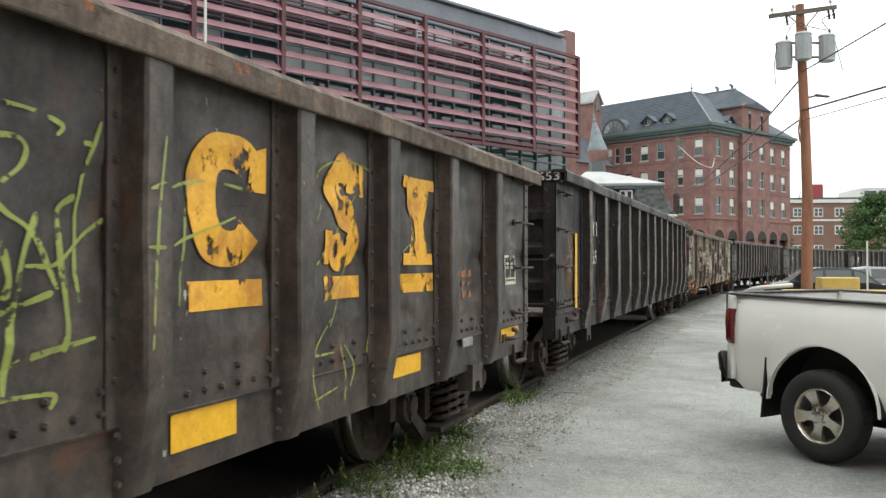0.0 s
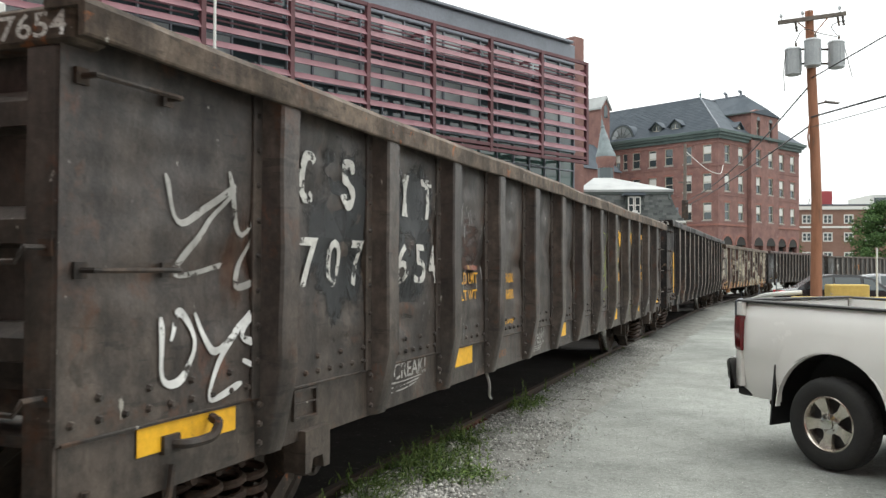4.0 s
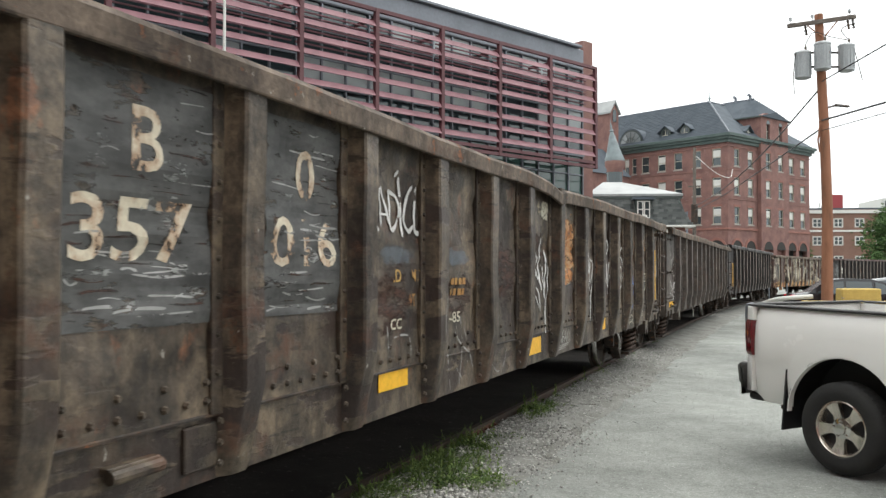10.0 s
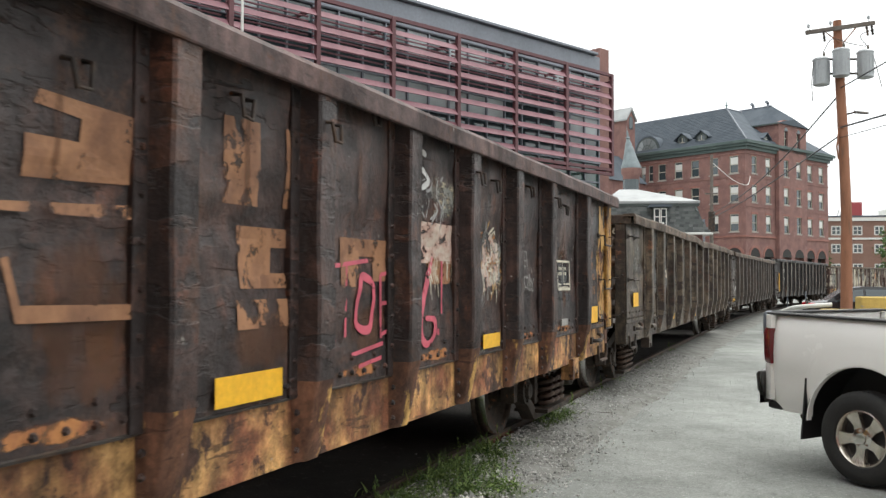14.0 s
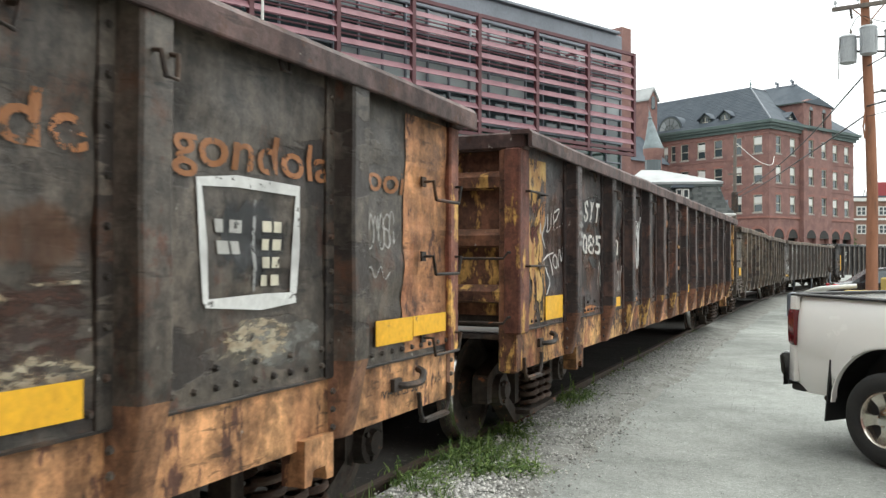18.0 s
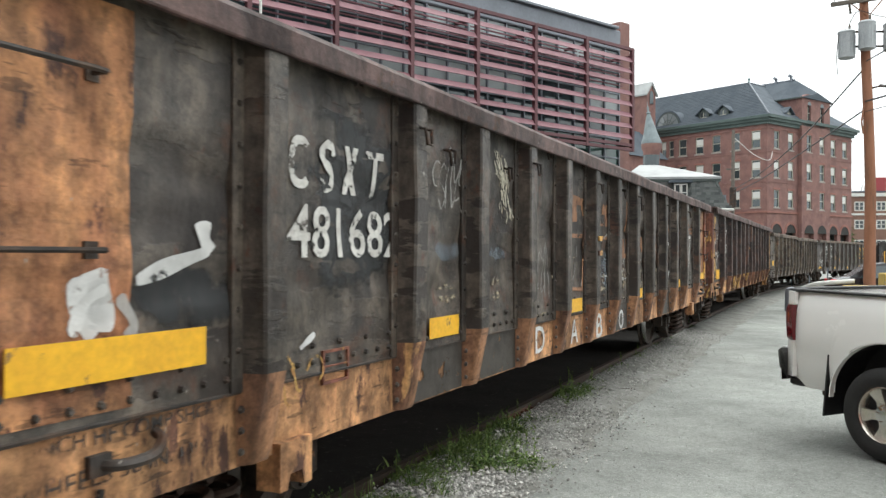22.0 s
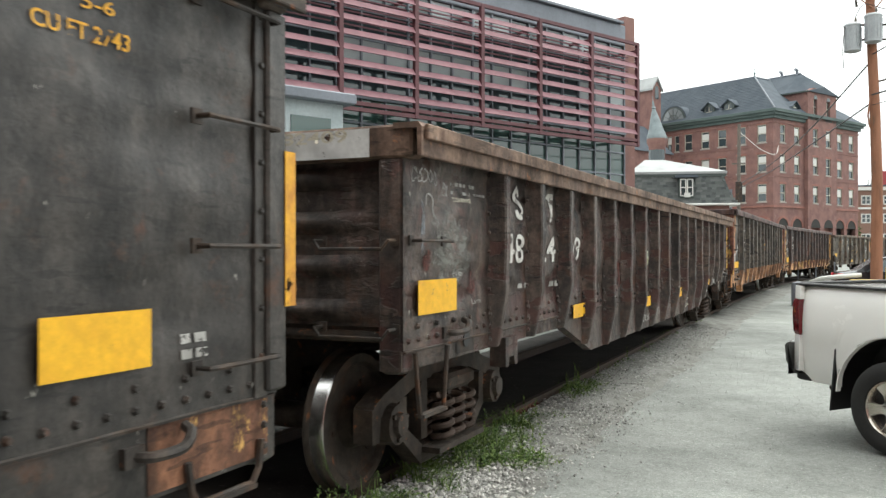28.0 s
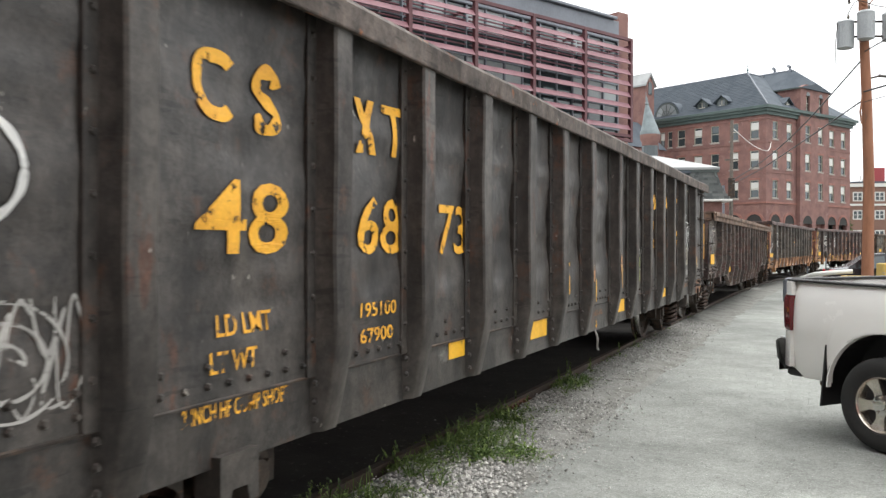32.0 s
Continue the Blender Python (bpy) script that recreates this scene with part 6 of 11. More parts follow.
b.stroke([(3.2, 1.4), (2.97, 1.4), (2.91, 1.3), (3.05, 1.19), (3.23, 1.17), (3.4, 1.17), (3.38, 1.27)], PAINT["blue"], 0.028)
b.stroke([(3.6, 1.29), (3.51, 1.17), (3.49, 1.05)], PAINT["blue"], 0.027)
b.stroke([(3.49, 1.05), (3.34, 1.02), (3.09, 1.02), (3.01, 1.09), (3.08, 1.21)], PAINT["blue"], 0.024)
b.patch(1.62, 2.37, 1.74, 2.24, PAINT["flame"], 11, 0.3)
b.patch(1.68, 2.30, 1.90, 2.20, PAINT["scuff"], 12, 0.3)
b.label(1.69, 2.29, 1.27, 1.57, 4)
b.tag_plate(2.16, 2.41, 1.07, 1.15)
b.bars(1.94, 2.33, 0.84, 0.95, PAINT["cream"], 3, 7, True, 6)
b.scrawl(2.95, 3.56, 0.76, 0.96, PAINT["cream"], 63, 7, 0.012, 5, True)
b.stripe(0.57, 0.66, 1.08, 2.0, False)
b.stroke([(1.04, 1.75), (1.17, 1.59), (0.99, 1.55), (1.13, 1.41)], PAINT["white"], 0.025)
b.stroke([(0.88, 1.77), (0.82, 1.52), (0.96, 1.34)], PAINT["white"], 0.025)
b.stroke([(0.64, 1.74), (0.79, 1.52), (0.49, 1.55), (0.65, 1.33), (0.87, 1.3)], PAINT["white"], 0.026)
b.stroke([(0.44, 1.71), (0.55, 1.4), (0.43, 1.23)], PAINT["white"], 0.027)
b.stroke([(0.96, 2.02), (0.79, 2.14), (0.68, 2.0), (0.81, 1.89)], PAINT["white"], 0.021)
b.stroke([(1.24, 1.3), (1.22, 1.41)], PAINT["white"], 0.034)
b.stroke([(6.76, 1.94), (6.71, 1.9), (6.76, 1.78)], PAINT["white"], 0.021)
b.stroke([(6.73, 1.78), (6.66, 1.8), (6.59, 1.76), (6.66, 1.68), (6.72, 1.71), (6.64, 1.64), (6.59, 1.48)], PAINT["white"], 0.020)
b.stroke([(6.62, 1.67), (6.55, 1.9), (6.52, 1.8), (6.45, 1.63)], PAINT["white"], 0.022)
b.stroke([(6.53, 1.77), (6.58, 1.76), (6.61, 1.72), (6.61, 1.67), (6.58, 1.63), (6.53, 1.63), (6.48, 1.65), (6.46, 1.7), (6.48, 1.75), (6.53, 1.77)], PAINT["white"], 0.021)
b.stroke([(6.44, 1.87), (6.5, 1.74), (6.4, 1.59)], PAINT["white"], 0.024)
b.stroke([(6.43, 1.86), (6.4, 1.75), (6.38, 1.66)], PAINT["white"], 0.022)
b.stroke([(6.3, 1.97), (6.32, 1.83), (6.34, 1.65), (6.29, 1.59), (6.22, 1.72)], PAINT["white"], 0.029)
b.stroke([(6.24, 1.75), (6.07, 1.71), (6.17, 1.55), (6.24, 1.45)], PAINT["white"], 0.023)
b.stroke([(6.44, 1.49), (6.44, 1.51), (6.47, 1.52), (6.5, 1.52), (6.51, 1.49), (6.5, 1.46), (6.46, 1.44), (6.41, 1.46), (6.39, 1.5), (6.41, 1.55), (6.48, 1.57), (6.54, 1.54), (6.56, 1.48), (6.52, 1.42), (6.44, 1.4)], PAINT["white"], 0.020)
b.stroke([(6.59, 1.48), (6.51, 1.38), (6.44, 1.31)], PAINT["white"], 0.017)
b.stroke([(6.08, 1.48), (6.18, 1.34), (6.21, 1.13), (6.21, 0.99)], PAINT["white"], 0.033)
b.stroke([(6.28, 1.73), (6.29, 1.55), (6.27, 1.36)], PAINT["white"], 0.023)
b.stroke([(6.44, 1.31), (6.34, 1.3), (6.29, 1.28)], PAINT["white"], 0.016)
b.stroke([(5.67, 1.63), (5.62, 1.44)], PAINT["white"], 0.024)
b.stroke([(5.62, 1.76), (5.57, 1.49)], PAINT["white"], 0.025)
b.stroke([(5.65, 1.54), (5.56, 1.57)], PAINT["white"], 0.020)
b.stroke([(5.51, 1.64), (5.54, 1.63), (5.56, 1.59), (5.56, 1.54), (5.54, 1.5), (5.5, 1.49), (5.47, 1.52), (5.46, 1.57), (5.47, 1.62), (5.51, 1.64)], PAINT["white"], 0.023)
b.stroke([(5.46, 1.76), (5.43, 1.51), (5.39, 1.72), (5.36, 1.5), (5.33, 1.74)], PAINT["white"], 0.026)
b.stroke([(5.04, 1.86), (5.01, 1.91), (5.01, 1.97), (5.04, 2.02), (5.09, 2.02), (5.12, 1.99), (5.14, 1.93), (5.12, 1.87), (5.08, 1.84), (5.04, 1.86)], PAINT["white"], 0.028)
b.stroke([(5.1, 1.84), (5.19, 1.65), (5.21, 1.43)], PAINT["white"], 0.028)
b.stroke([(5.28, 1.7), (5.3, 1.48)], PAINT["white"], 0.027)
b.stroke([(4.98, 1.73), (5.14, 1.55), (5.12, 1.4), (4.98, 1.53), (4.94, 1.76)], PAINT["white"], 0.029)
b.stroke([(5.07, 1.42), (5.08, 1.29)], PAINT["white"], 0.020)
b.text("68", 5.28, 5.58, 1.24, 1.44, PAINT["white"])
b.stroke([(4.43, 1.82), (4.23, 1.86), (4.01, 1.8), (3.93, 1.64), (4.01, 1.45), (4.22, 1.33), (4.46, 1.38), (4.54, 1.51)], PAINT["white"], 0.026)
b.stroke([(4.51, 1.72), (4.46, 2.01), (4.36, 1.82)], PAINT["white"], 0.025)
b.stroke([(4.12, 1.84), (3.93, 1.95), (3.97, 1.7)], PAINT["white"], 0.027)
b.stroke([(4.42, 1.64), (4.35, 1.69), (4.27, 1.65)], PAINT["white"], 0.022)
b.stroke([(4.19, 1.63), (4.12, 1.67), (4.06, 1.63)], PAINT["white"], 0.023)
b.stroke([(4.42, 1.53), (4.33, 1.45), (4.19, 1.46), (4.1, 1.56)], PAINT["white"], 0.022)
b.stroke([(4.01, 1.35), (4.02, 1.5), (3.93, 1.45), (3.85, 1.51), (3.88, 1.41), (4.01, 1.35)], PAINT["white"], 0.024)
for q in ((5.20, 5.66, 0.82, 0.97), (8.50, 8.98, 0.79, 0.95), (11.77, 12.2, 0.86, 0.97)):
    b.stripe(*q)
b.stripe(15.58, 15.97, 1.20, 1.40, False)
b.stroke([(9.04, 1.88), (8.94, 1.79), (8.82, 1.75), (8.92, 1.65), (8.99, 1.57)], PAINT["white"], 0.030)
b.stroke([(8.93, 1.78), (8.86, 1.67), (8.85, 1.52)], PAINT["white"], 0.025)
b.stroke([(8.85, 1.54), (8.83, 1.67), (8.77, 1.79), (8.75, 1.76), (8.76, 1.54)], PAINT["white"], 0.023)
b.stroke([(8.65, 1.77), (8.69, 1.79), (8.72, 1.74), (8.73, 1.66), (8.71, 1.59), (8.68, 1.54), (8.65, 1.56), (8.62, 1.62), (8.62, 1.71), (8.65, 1.77)], PAINT["white"], 0.025)
b.stroke([(8.81, 1.59), (8.83, 1.46), (8.78, 1.41), (8.7, 1.5), (8.66, 1.65)], PAINT["white"], 0.019)
b.stroke([(8.48, 1.94), (8.51, 1.77), (8.55, 1.54), (8.54, 1.41)], PAINT["white"], 0.033)
b.stroke([(8.58, 1.75), (8.62, 1.61), (8.58, 1.53), (8.51, 1.66)], PAINT["white"], 0.023)
b.stroke([(8.41, 1.65), (8.46, 1.53), (8.44, 1.43), (8.35, 1.5)], PAINT["white"], 0.022)
b.stroke([(8.32, 1.82), (8.34, 1.61), (8.45, 1.4), (8.39, 1.32), (8.35, 1.2), (8.38, 0.97)], PAINT["white"], 0.034)
b.stroke([(8.26, 1.66), (8.28, 1.49), (8.32, 1.29)], PAINT["white"], 0.025)
b.stroke([(8.7, 1.44), (8.62, 1.36), (8.56, 1.2)], PAINT["white"], 0.024)
b.stroke([(8.72, 1.36), (8.62, 1.24)], PAINT["white"], 0.020)
b.stroke([(8.5, 1.75), (8.49, 1.73)], PAINT["white"], 0.033)
b.patch(8.20, 8.77, 2.10, 2.32, PAINT["ash"], 13, 0.5)
b.patch(6.97, 7.79, 1.75, 2.26, PAINT["bare"], 14, 0.5)
b.patch(7.0, 7.75, 1.40, 1.70, PAINT["bare"], 15, 0.5)
b.text("CREAK!", 7.26, 7.86, 0.81, 0.95, PAINT["pale"], True, 0.2, "graffiti")
for k in range(3):
    b.stroke([(7.92 - 0.04 * k, 0.795 - 0.022 * k), (7.6, 0.79 - 0.02 * k), (7.30 + 0.05 * k, 0.80 - 0.02 * k)], PAINT["pale"], 0.011, True, True)
b.stroke([(12.35, 2.09), (12.34, 1.91)], PAINT["white"], 0.024)
b.stroke([(12.36, 2.07), (12.29, 2.1), (12.24, 2.08), (12.31, 1.99), (12.27, 1.92), (12.23, 1.84)], PAINT["white"], 0.024)
b.stroke([(12.17, 2.11), (12.18, 1.87)], PAINT["white"], 0.025)
b.stroke([(12.16, 2.12), (12.09, 1.99), (12.02, 1.86)], PAINT["white"], 0.025)
b.stroke([(12.19, 1.95), (12.07, 1.95)], PAINT["white"], 0.018)
b.stroke([(12.04, 2.09), (12.03, 1.85)], PAINT["white"], 0.026)
b.stroke([(12.06, 2.1), (11.94, 2.07), (11.9, 1.98), (11.94, 1.9), (12.02, 1.85)], PAINT["white"], 0.026)
b.stroke([(11.91, 2.2), (11.88, 2.01), (11.87, 1.82)], PAINT["white"], 0.029)
b.stroke([(11.96, 2.23), (11.94, 2.21)], PAINT["white"], 0.048)
b.stroke([(11.71, 2.16), (11.8, 2.08), (11.83, 1.93), (11.75, 1.86), (11.68, 1.9)], PAINT["white"], 0.028)
b.stroke([(11.64, 2.16), (11.67, 1.96), (11.64, 1.86), (11.54, 1.86), (11.51, 1.9), (11.49, 1.73)], PAINT["white"], 0.029)
b.stroke([(11.45, 1.7), (11.45, 1.67)], PAINT["white"], 0.022)
b.stroke([(10.82, 1.26), (10.79, 1.06), (10.83, 0.87), (10.87, 0.73)], PAINT["mist"], 0.012)
b.stroke([(10.93, 1.15), (10.83, 1.06), (10.63, 0.97)], PAINT["mist"], 0.014)
b.stroke([(10.92, 0.88), (10.80, 0.79)], PAINT["mist"], 0.012)
b.stroke([(11.39, 1.44), (11.42, 1.19), (11.34, 0.78)], PAINT["mist"], 0.012, out=0.116)
b.stroke([(10.13, 1.60), (10.10, 1.39)], PAINT["mist"], 0.012)
b.stroke([(10.15, 1.33), (9.97, 1.37), (9.90, 1.43)], PAINT["mist"], 0.014)
b.stroke([(10.18, 1.19), (10.14, 1.03)], PAINT["mist"], 0.012)
b.stroke([(11.18, 2.00), (11.18, 1.93)], PAINT["white"], 0.03)
b.stroke([(12.00, 1.18), (11.87, 1.19), (11.76, 1.16), (11.73, 1.01)], PAINT["mist"], 0.012)
b.stroke([(12.10, 1.26), (12.08, 1.09)], PAINT["mist"], 0.012)
b.stroke([(10.75, 1.18), (10.63, 0.97), (10.56, 0.85)], PAINT["mist"], 0.012)
b.stroke([(10.09, 0.83), (9.94, 0.75), (9.78, 0.79), (9.68, 0.93)], PAINT["mist"], 0.012)
b.text("LD", 11.91, 12.05, 1.53, 1.61, PAINT["peel"])
b.text("MT", 11.61, 11.76, 1.53, 1.61, PAINT["peel"])
b.text("WT", 11.67, 11.82, 1.37, 1.45, PAINT["peel"])
b.text("CC", 11.89, 12.05, 1.23, 1.30, PAINT["cream"])
b.patch(10.55, 11.30, 1.60, 1.80, PAINT["haze_blue"], 16, 0.3)
b.patch(11.6, 12.35, 1.62, 1.78, PAINT["haze_blue"], 17, 0.3)
b.bars(10.72, 11.08, 1.42, 1.58, PAINT["peel"], 2, 5, seed=9)
b.text("6-85", 10.83, 11.12, 1.22, 1.30, PAINT["cream"])
b.block(13.78, 14.74, 1.38, 2.36, PAINT["steel"], "paint_patch")
b.block(12.62, 13.44, 1.38, 2.36, PAINT["steel"], "paint_patch")
b.text("B", 14.17, 14.35, 1.98, 2.23, PAINT["rusty_cream"])
b.text("0", 12.97, 13.14, 1.96, 2.22, PAINT["rusty_cream"])
b.text("357", 13.96, 14.64, 1.63, 1.88, PAINT["rusty_cream"])
b.patch(13.95, 14.60, 1.63, 1.90, PAINT["rustwash"], 170, 0.5)
b.patch(12.75, 13.30, 1.62, 1.88, PAINT["rustwash"], 171, 0.5)
b.patch(13.78, 14.74, 1.36, 1.75, PAINT["rubbed"], 172, 0.15)
b.patch(13.80, 14.72, 1.60, 2.34, PAINT["rubbed"], 174, 0.15)
b.patch(12.62, 13.44, 1.36, 1.75, PAINT["rubbed"], 173, 0.15)
b.patch(12.64, 13.42, 1.60, 2.34, PAINT["rubbed"], 175, 0.15)
for k in range(110):                                 # level scrapes through the cover paint, pale and dark
    rnd = random.Random(700 + k)
    lo, hi = ((13.80, 14.72), (12.64, 13.42))[k % 2]
    q, w = 1.40 + 0.94 * rnd.random() ** 1.3, rnd.uniform(0.05, 0.34)
    u = rnd.uniform(lo, hi - w)
    b.stroke([(u, q), (u + w / 2, q + rnd.uniform(-0.012, 0.012)), (u + w, q + rnd.uniform(-0.015, 0.015))], PAINT["mist" if rnd.random() < 0.5 else "scuff"], rnd.uniform(0.004, 0.012), name="scrape")
b.patch(6.97, 7.82, 1.38, 2.34, PAINT["flame"], 174, 0.25)
b.patch(7.05, 7.70, 1.55, 1.95, PAINT["scuff"], 175, 0.4)
b.patch(8.18, 8.80, 2.08, 2.36, PAINT["fleck"], 176, 0.2)
b.patch(8.22, 8.56, 2.10, 2.34, PAINT["cream"], 177, 0.5)
for k, q in enumerate(((9.3, 10.1, 1.2, 2.0), (10.45, 11.3, 1.2, 1.62), (11.6, 12.4, 1.1, 1.7), (8.2, 9.1, 1.5, 2.1), (5.95, 6.8, 1.1, 1.5), (4.8, 5.7, 1.1, 1.5))):
    b.patch(*q, PAINT["scuff"], 180 + k, 0.35)
b.text("016", 12.76, 13.38, 1.62, 1.87, PAINT["rusty_cream"])
b.patch(14.95, 16.1, 1.5, 2.28, PAINT["ash"], 20, 0.7)
b.bars(15.05, 15.7, 0.84, 0.92, PAINT["cream"], 1, 9, True, 7)
wall_letters(b, "357016", -1.33, -0.80, 2.235, 2.33, PAINT["cream"], -0.030)

bm = B()
box(bm, b.x(14.02), b.x(13.80), b.face - 0.006, b.face + 0.02, 0.76, 0.95, 0.006)
hatch = part("hatch", bm, M["body_brown"], b.root, "small hatch in the side sill")
bm = B()
lathe(bm, [(0.026, -0.14), (0.030, -0.12), (0.030, 0.12), (0.026, 0.14)], "x", 12, (b.x(14.33), b.face - 0.03, 0.85))
box(bm, b.x(14.47), b.x(14.19), b.face - 0.03, b.face + 0.02, 0.86, 0.885, 0.004)
part("latch", bm, M["body_brown"], b.root, "brown tube latch on the sill")

# ---- third: maroon-black with tan block emblem and yellow sill
c = Side(BUILT["C"])
c.block(0.10, 0.52, 1.06, 2.48, PAINT["peel"], "paint_patch")
c.block(15.64, 16.24, 1.06, 2.46, PAINT["peel"], "paint_patch")
for k, q in enumerate(((15.62, 16.2, 1.1, 2.4), (0.12, 0.55, 1.1, 2.4))):
    c.patch(*q, PAINT["maroon"], 26 + k, 0.5)
for k, q in enumerate(((13.45, 14.65, 1.15, 2.40), (12.4, 13.2, 1.2, 2.35), (11.35, 12.1, 1.2, 2.2), (10.3, 11.05, 1.2, 2.2), (9.25, 10.0, 1.2, 1.8), (8.2, 8.95, 1.2, 1.8), (14.95, 15.7, 1.3, 2.3))):
    c.patch(*q, PAINT["rustwash"], 150 + k, 0.35)
for k, (lo, hi) in enumerate(zip(WIDE_ENDS, WIDE_ENDS[1:])):   # rusted foot of each panel
    c.patch(lo + 0.13, hi - 0.20, 1.03, 1.15, PAINT["bare"], 230 + k, 0.6)
c.stripe(0.67, 1.13, 1.09, 1.28, False)
for q in ((4.24, 4.63, 1.06, 1.17), (7.38, 7.88, 1.05, 1.18), (15.16, 15.68, 1.07, 1.28), (12.76, 13.10, 1.06, 1.17)):
    c.stripe(*q, False)
c.label(1.85, 2.37, 1.48, 1.79, 11)
c.patch(1.75, 2.55, 1.3, 1.9, PAINT["slate"], 23, 0.35)
c.patch(2.0, 2.3, 1.1, 2.4, PAINT["rustwash"], 24, 0.5)
c.tag_plate(2.06, 2.31, 1.12, 1.19)
c.text("ND 39", 0.73, 1.05, 1.830, 1.920, PAINT["orange"], name="graffiti")
c.text("7283", 0.72, 1.05, 1.710, 1.790, PAINT["orange"], name="graffiti")
c.text("G", 0.70, 0.81, 1.590, 1.660, PAINT["orange"], name="graffiti")
c.text("3-15", 0.70, 0.99, 1.420, 1.520, PAINT["orange"], name="graffiti")
for q in ([(3.50, 1.84), (3.50, 1.72), (3.36, 1.70), (3.37, 1.84), (3.50, 1.84)], [(3.46, 1.80), (3.46, 1.69)], [(3.50, 1.76), (3.36, 1.76)]):
    c.stroke(q, PAINT["pale"], 0.012, False)
c.scrawl(3.20, 3.58, 1.45, 1.65, PAINT["pale"], 81, 5, 0.012, 4)
c.patch(4.08, 4.66, 1.42, 2.02, PAINT["smear"], 198, 0.75)
c.scrawl(4.02, 4.72, 1.40, 2.04, PAINT["mist"], 82, 8, 0.011, 5)
for k in range(40):
    rnd = random.Random(1300 + k)
    u, q = rnd.uniform(4.05, 4.65), rnd.uniform(1.42, 2.02)
    c.stroke([(u, q), (u + rnd.uniform(-0.06, 0.06), q + rnd.uniform(-0.06, 0.06)), (u + rnd.uniform(-0.1, 0.1), q - rnd.uniform(0.0, 0.12))], PAINT[("cream", "bare", "peel")[k % 3]], rnd.uniform(0.006, 0.018), name="scrape")
c.patch(3.9, 4.55, 1.45, 2.0, PAINT["ash"], 25, 0.7)
c.patch(5.05, 5.70, 1.72, 1.92, PAINT["ash"], 26, 0.4)
c.patch(5.10, 5.55, 1.92, 2.36, PAINT["ash"], 27, 0.8)
c.patch(5.05, 5.75, 1.60, 1.80, PAINT["bare"], 28, 0.3)
c.block(5.12, 5.83, 1.70, 1.97, PAINT["smear"], "paint_patch")
c.patch(5.16, 5.70, 1.56, 1.80, PAINT["bare"], 196, 0.2)
c.patch(5.40, 5.66, 2.04, 2.34, PAINT["ash"], 197, 0.7)
for k in range(38, 75):                              # drips below the pale band and scrapes above it
    rnd = random.Random(1200 + k)
    if k < 52:
        u, q = rnd.uniform(5.08, 5.74), rnd.uniform(1.66, 1.76)
        c.stroke([(u, q), (u + 0.004, q - rnd.uniform(0.05, 0.10)), (u, q - rnd.uniform(0.12, 0.22))], PAINT["cream"], rnd.uniform(0.008, 0.02), name="drip")
    else:
        u, q = rnd.uniform(5.38, 5.70), rnd.uniform(2.02, 2.36)
        c.stroke([(u, q), (u + rnd.uniform(-0.05, 0.05), q - 0.05), (u + rnd.uniform(-0.05, 0.05), q - rnd.uniform(0.08, 0.14))], PAINT["mist"], rnd.uniform(0.006, 0.02), name="scrape")
c.patch(5.02, 5.78, 1.88, 2.02, PAINT["maroon"], 191, 0.25)
c.patch(5.06, 5.62, 1.98, 2.34, PAINT["fleck"], 192, 0.3)
c.stroke([(5.66, 2.41), (5.75, 2.43), (5.80, 2.36), (5.70, 2.30), (5.64, 2.24), (5.72, 2.19), (5.80, 2.22)], PAINT["white"], 0.034)
c.patch(3.92, 4.62, 1.38, 2.02, PAINT["fleck"], 193, 0.35)
c.patch(4.15, 4.55, 1.55, 1.80, PAINT["bare"], 194, 0.4)
for k in range(6):
    c.patch(6.1 + 1.05 * k, 6.85 + 1.05 * k, 1.12, 1.50, PAINT["rustwash"], 200 + k, 0.4)
    c.stroke([(5.55 + 1.05 * k, 2.42), (5.56 + 1.05 * k, 2.10), (5.54 + 1.05 * k, 1.85)], PAINT["rustwash"], 0.05)
for q in ([(6.90, 1.66), (6.45, 1.70)], [(6.72, 1.68), (6.74, 1.28)], [(6.88, 1.42), (6.86, 1.26)], [(6.55, 1.62), (6.62, 1.36), (6.45, 1.32), (6.40, 1.55), (6.55, 1.62)],
          [(6.32, 1.62), (6.32, 1.25)], [(6.32, 1.62), (6.15, 1.64)], [(6.32, 1.45), (6.18, 1.46)], [(6.32, 1.27), (6.18, 1.30)], [(6.68, 1.18), (6.30, 1.22)], [(6.60, 1.11), (6.33, 1.14)]):
    c.stroke(q, PAINT["pink"], 0.042, len(q) > 3)
c.stroke([(5.52, 1.74), (5.72, 1.45), (5.76, 1.25), (5.68, 1.17), (5.56, 1.22), (5.55, 1.32), (5.70, 1.34)], PAINT["pink"], 0.045)
c.stroke([(5.34, 1.72), (5.42, 1.36)], PAINT["pink"], 0.045, False)
c.block(5.46, 5.50, 1.22, 1.26, PAINT["pink"], "graffiti")
# block emblem
c.poly(((9.92, 1.96), (9.55, 1.98), (9.55, 2.10), (9.40, 2.10), (9.38, 2.00), (9.33, 2.00), (9.33, 2.20), (9.85, 2.22)), PAINT["tan"])
c.block(9.30, 9.95, 1.78, 1.84, PAINT["tan"])
c.stroke([(9.93, 1.82), (10.08, 1.30), (9.45, 1.22), (9.34, 1.78)], PAINT["tan"], 0.06, False)
c.poly(((8.83, 1.92), (8.28, 1.94), (8.26, 2.18), (8.80, 2.21), (8.80, 2.16), (8.60, 2.14), (8.60, 2.06), (8.83, 2.06)), PAINT["tan"])
c.stroke([(8.93, 1.82), (8.17, 1.84), (8.20, 1.47), (8.85, 1.48), (8.90, 1.66)], PAINT["tan"], 0.055, False)
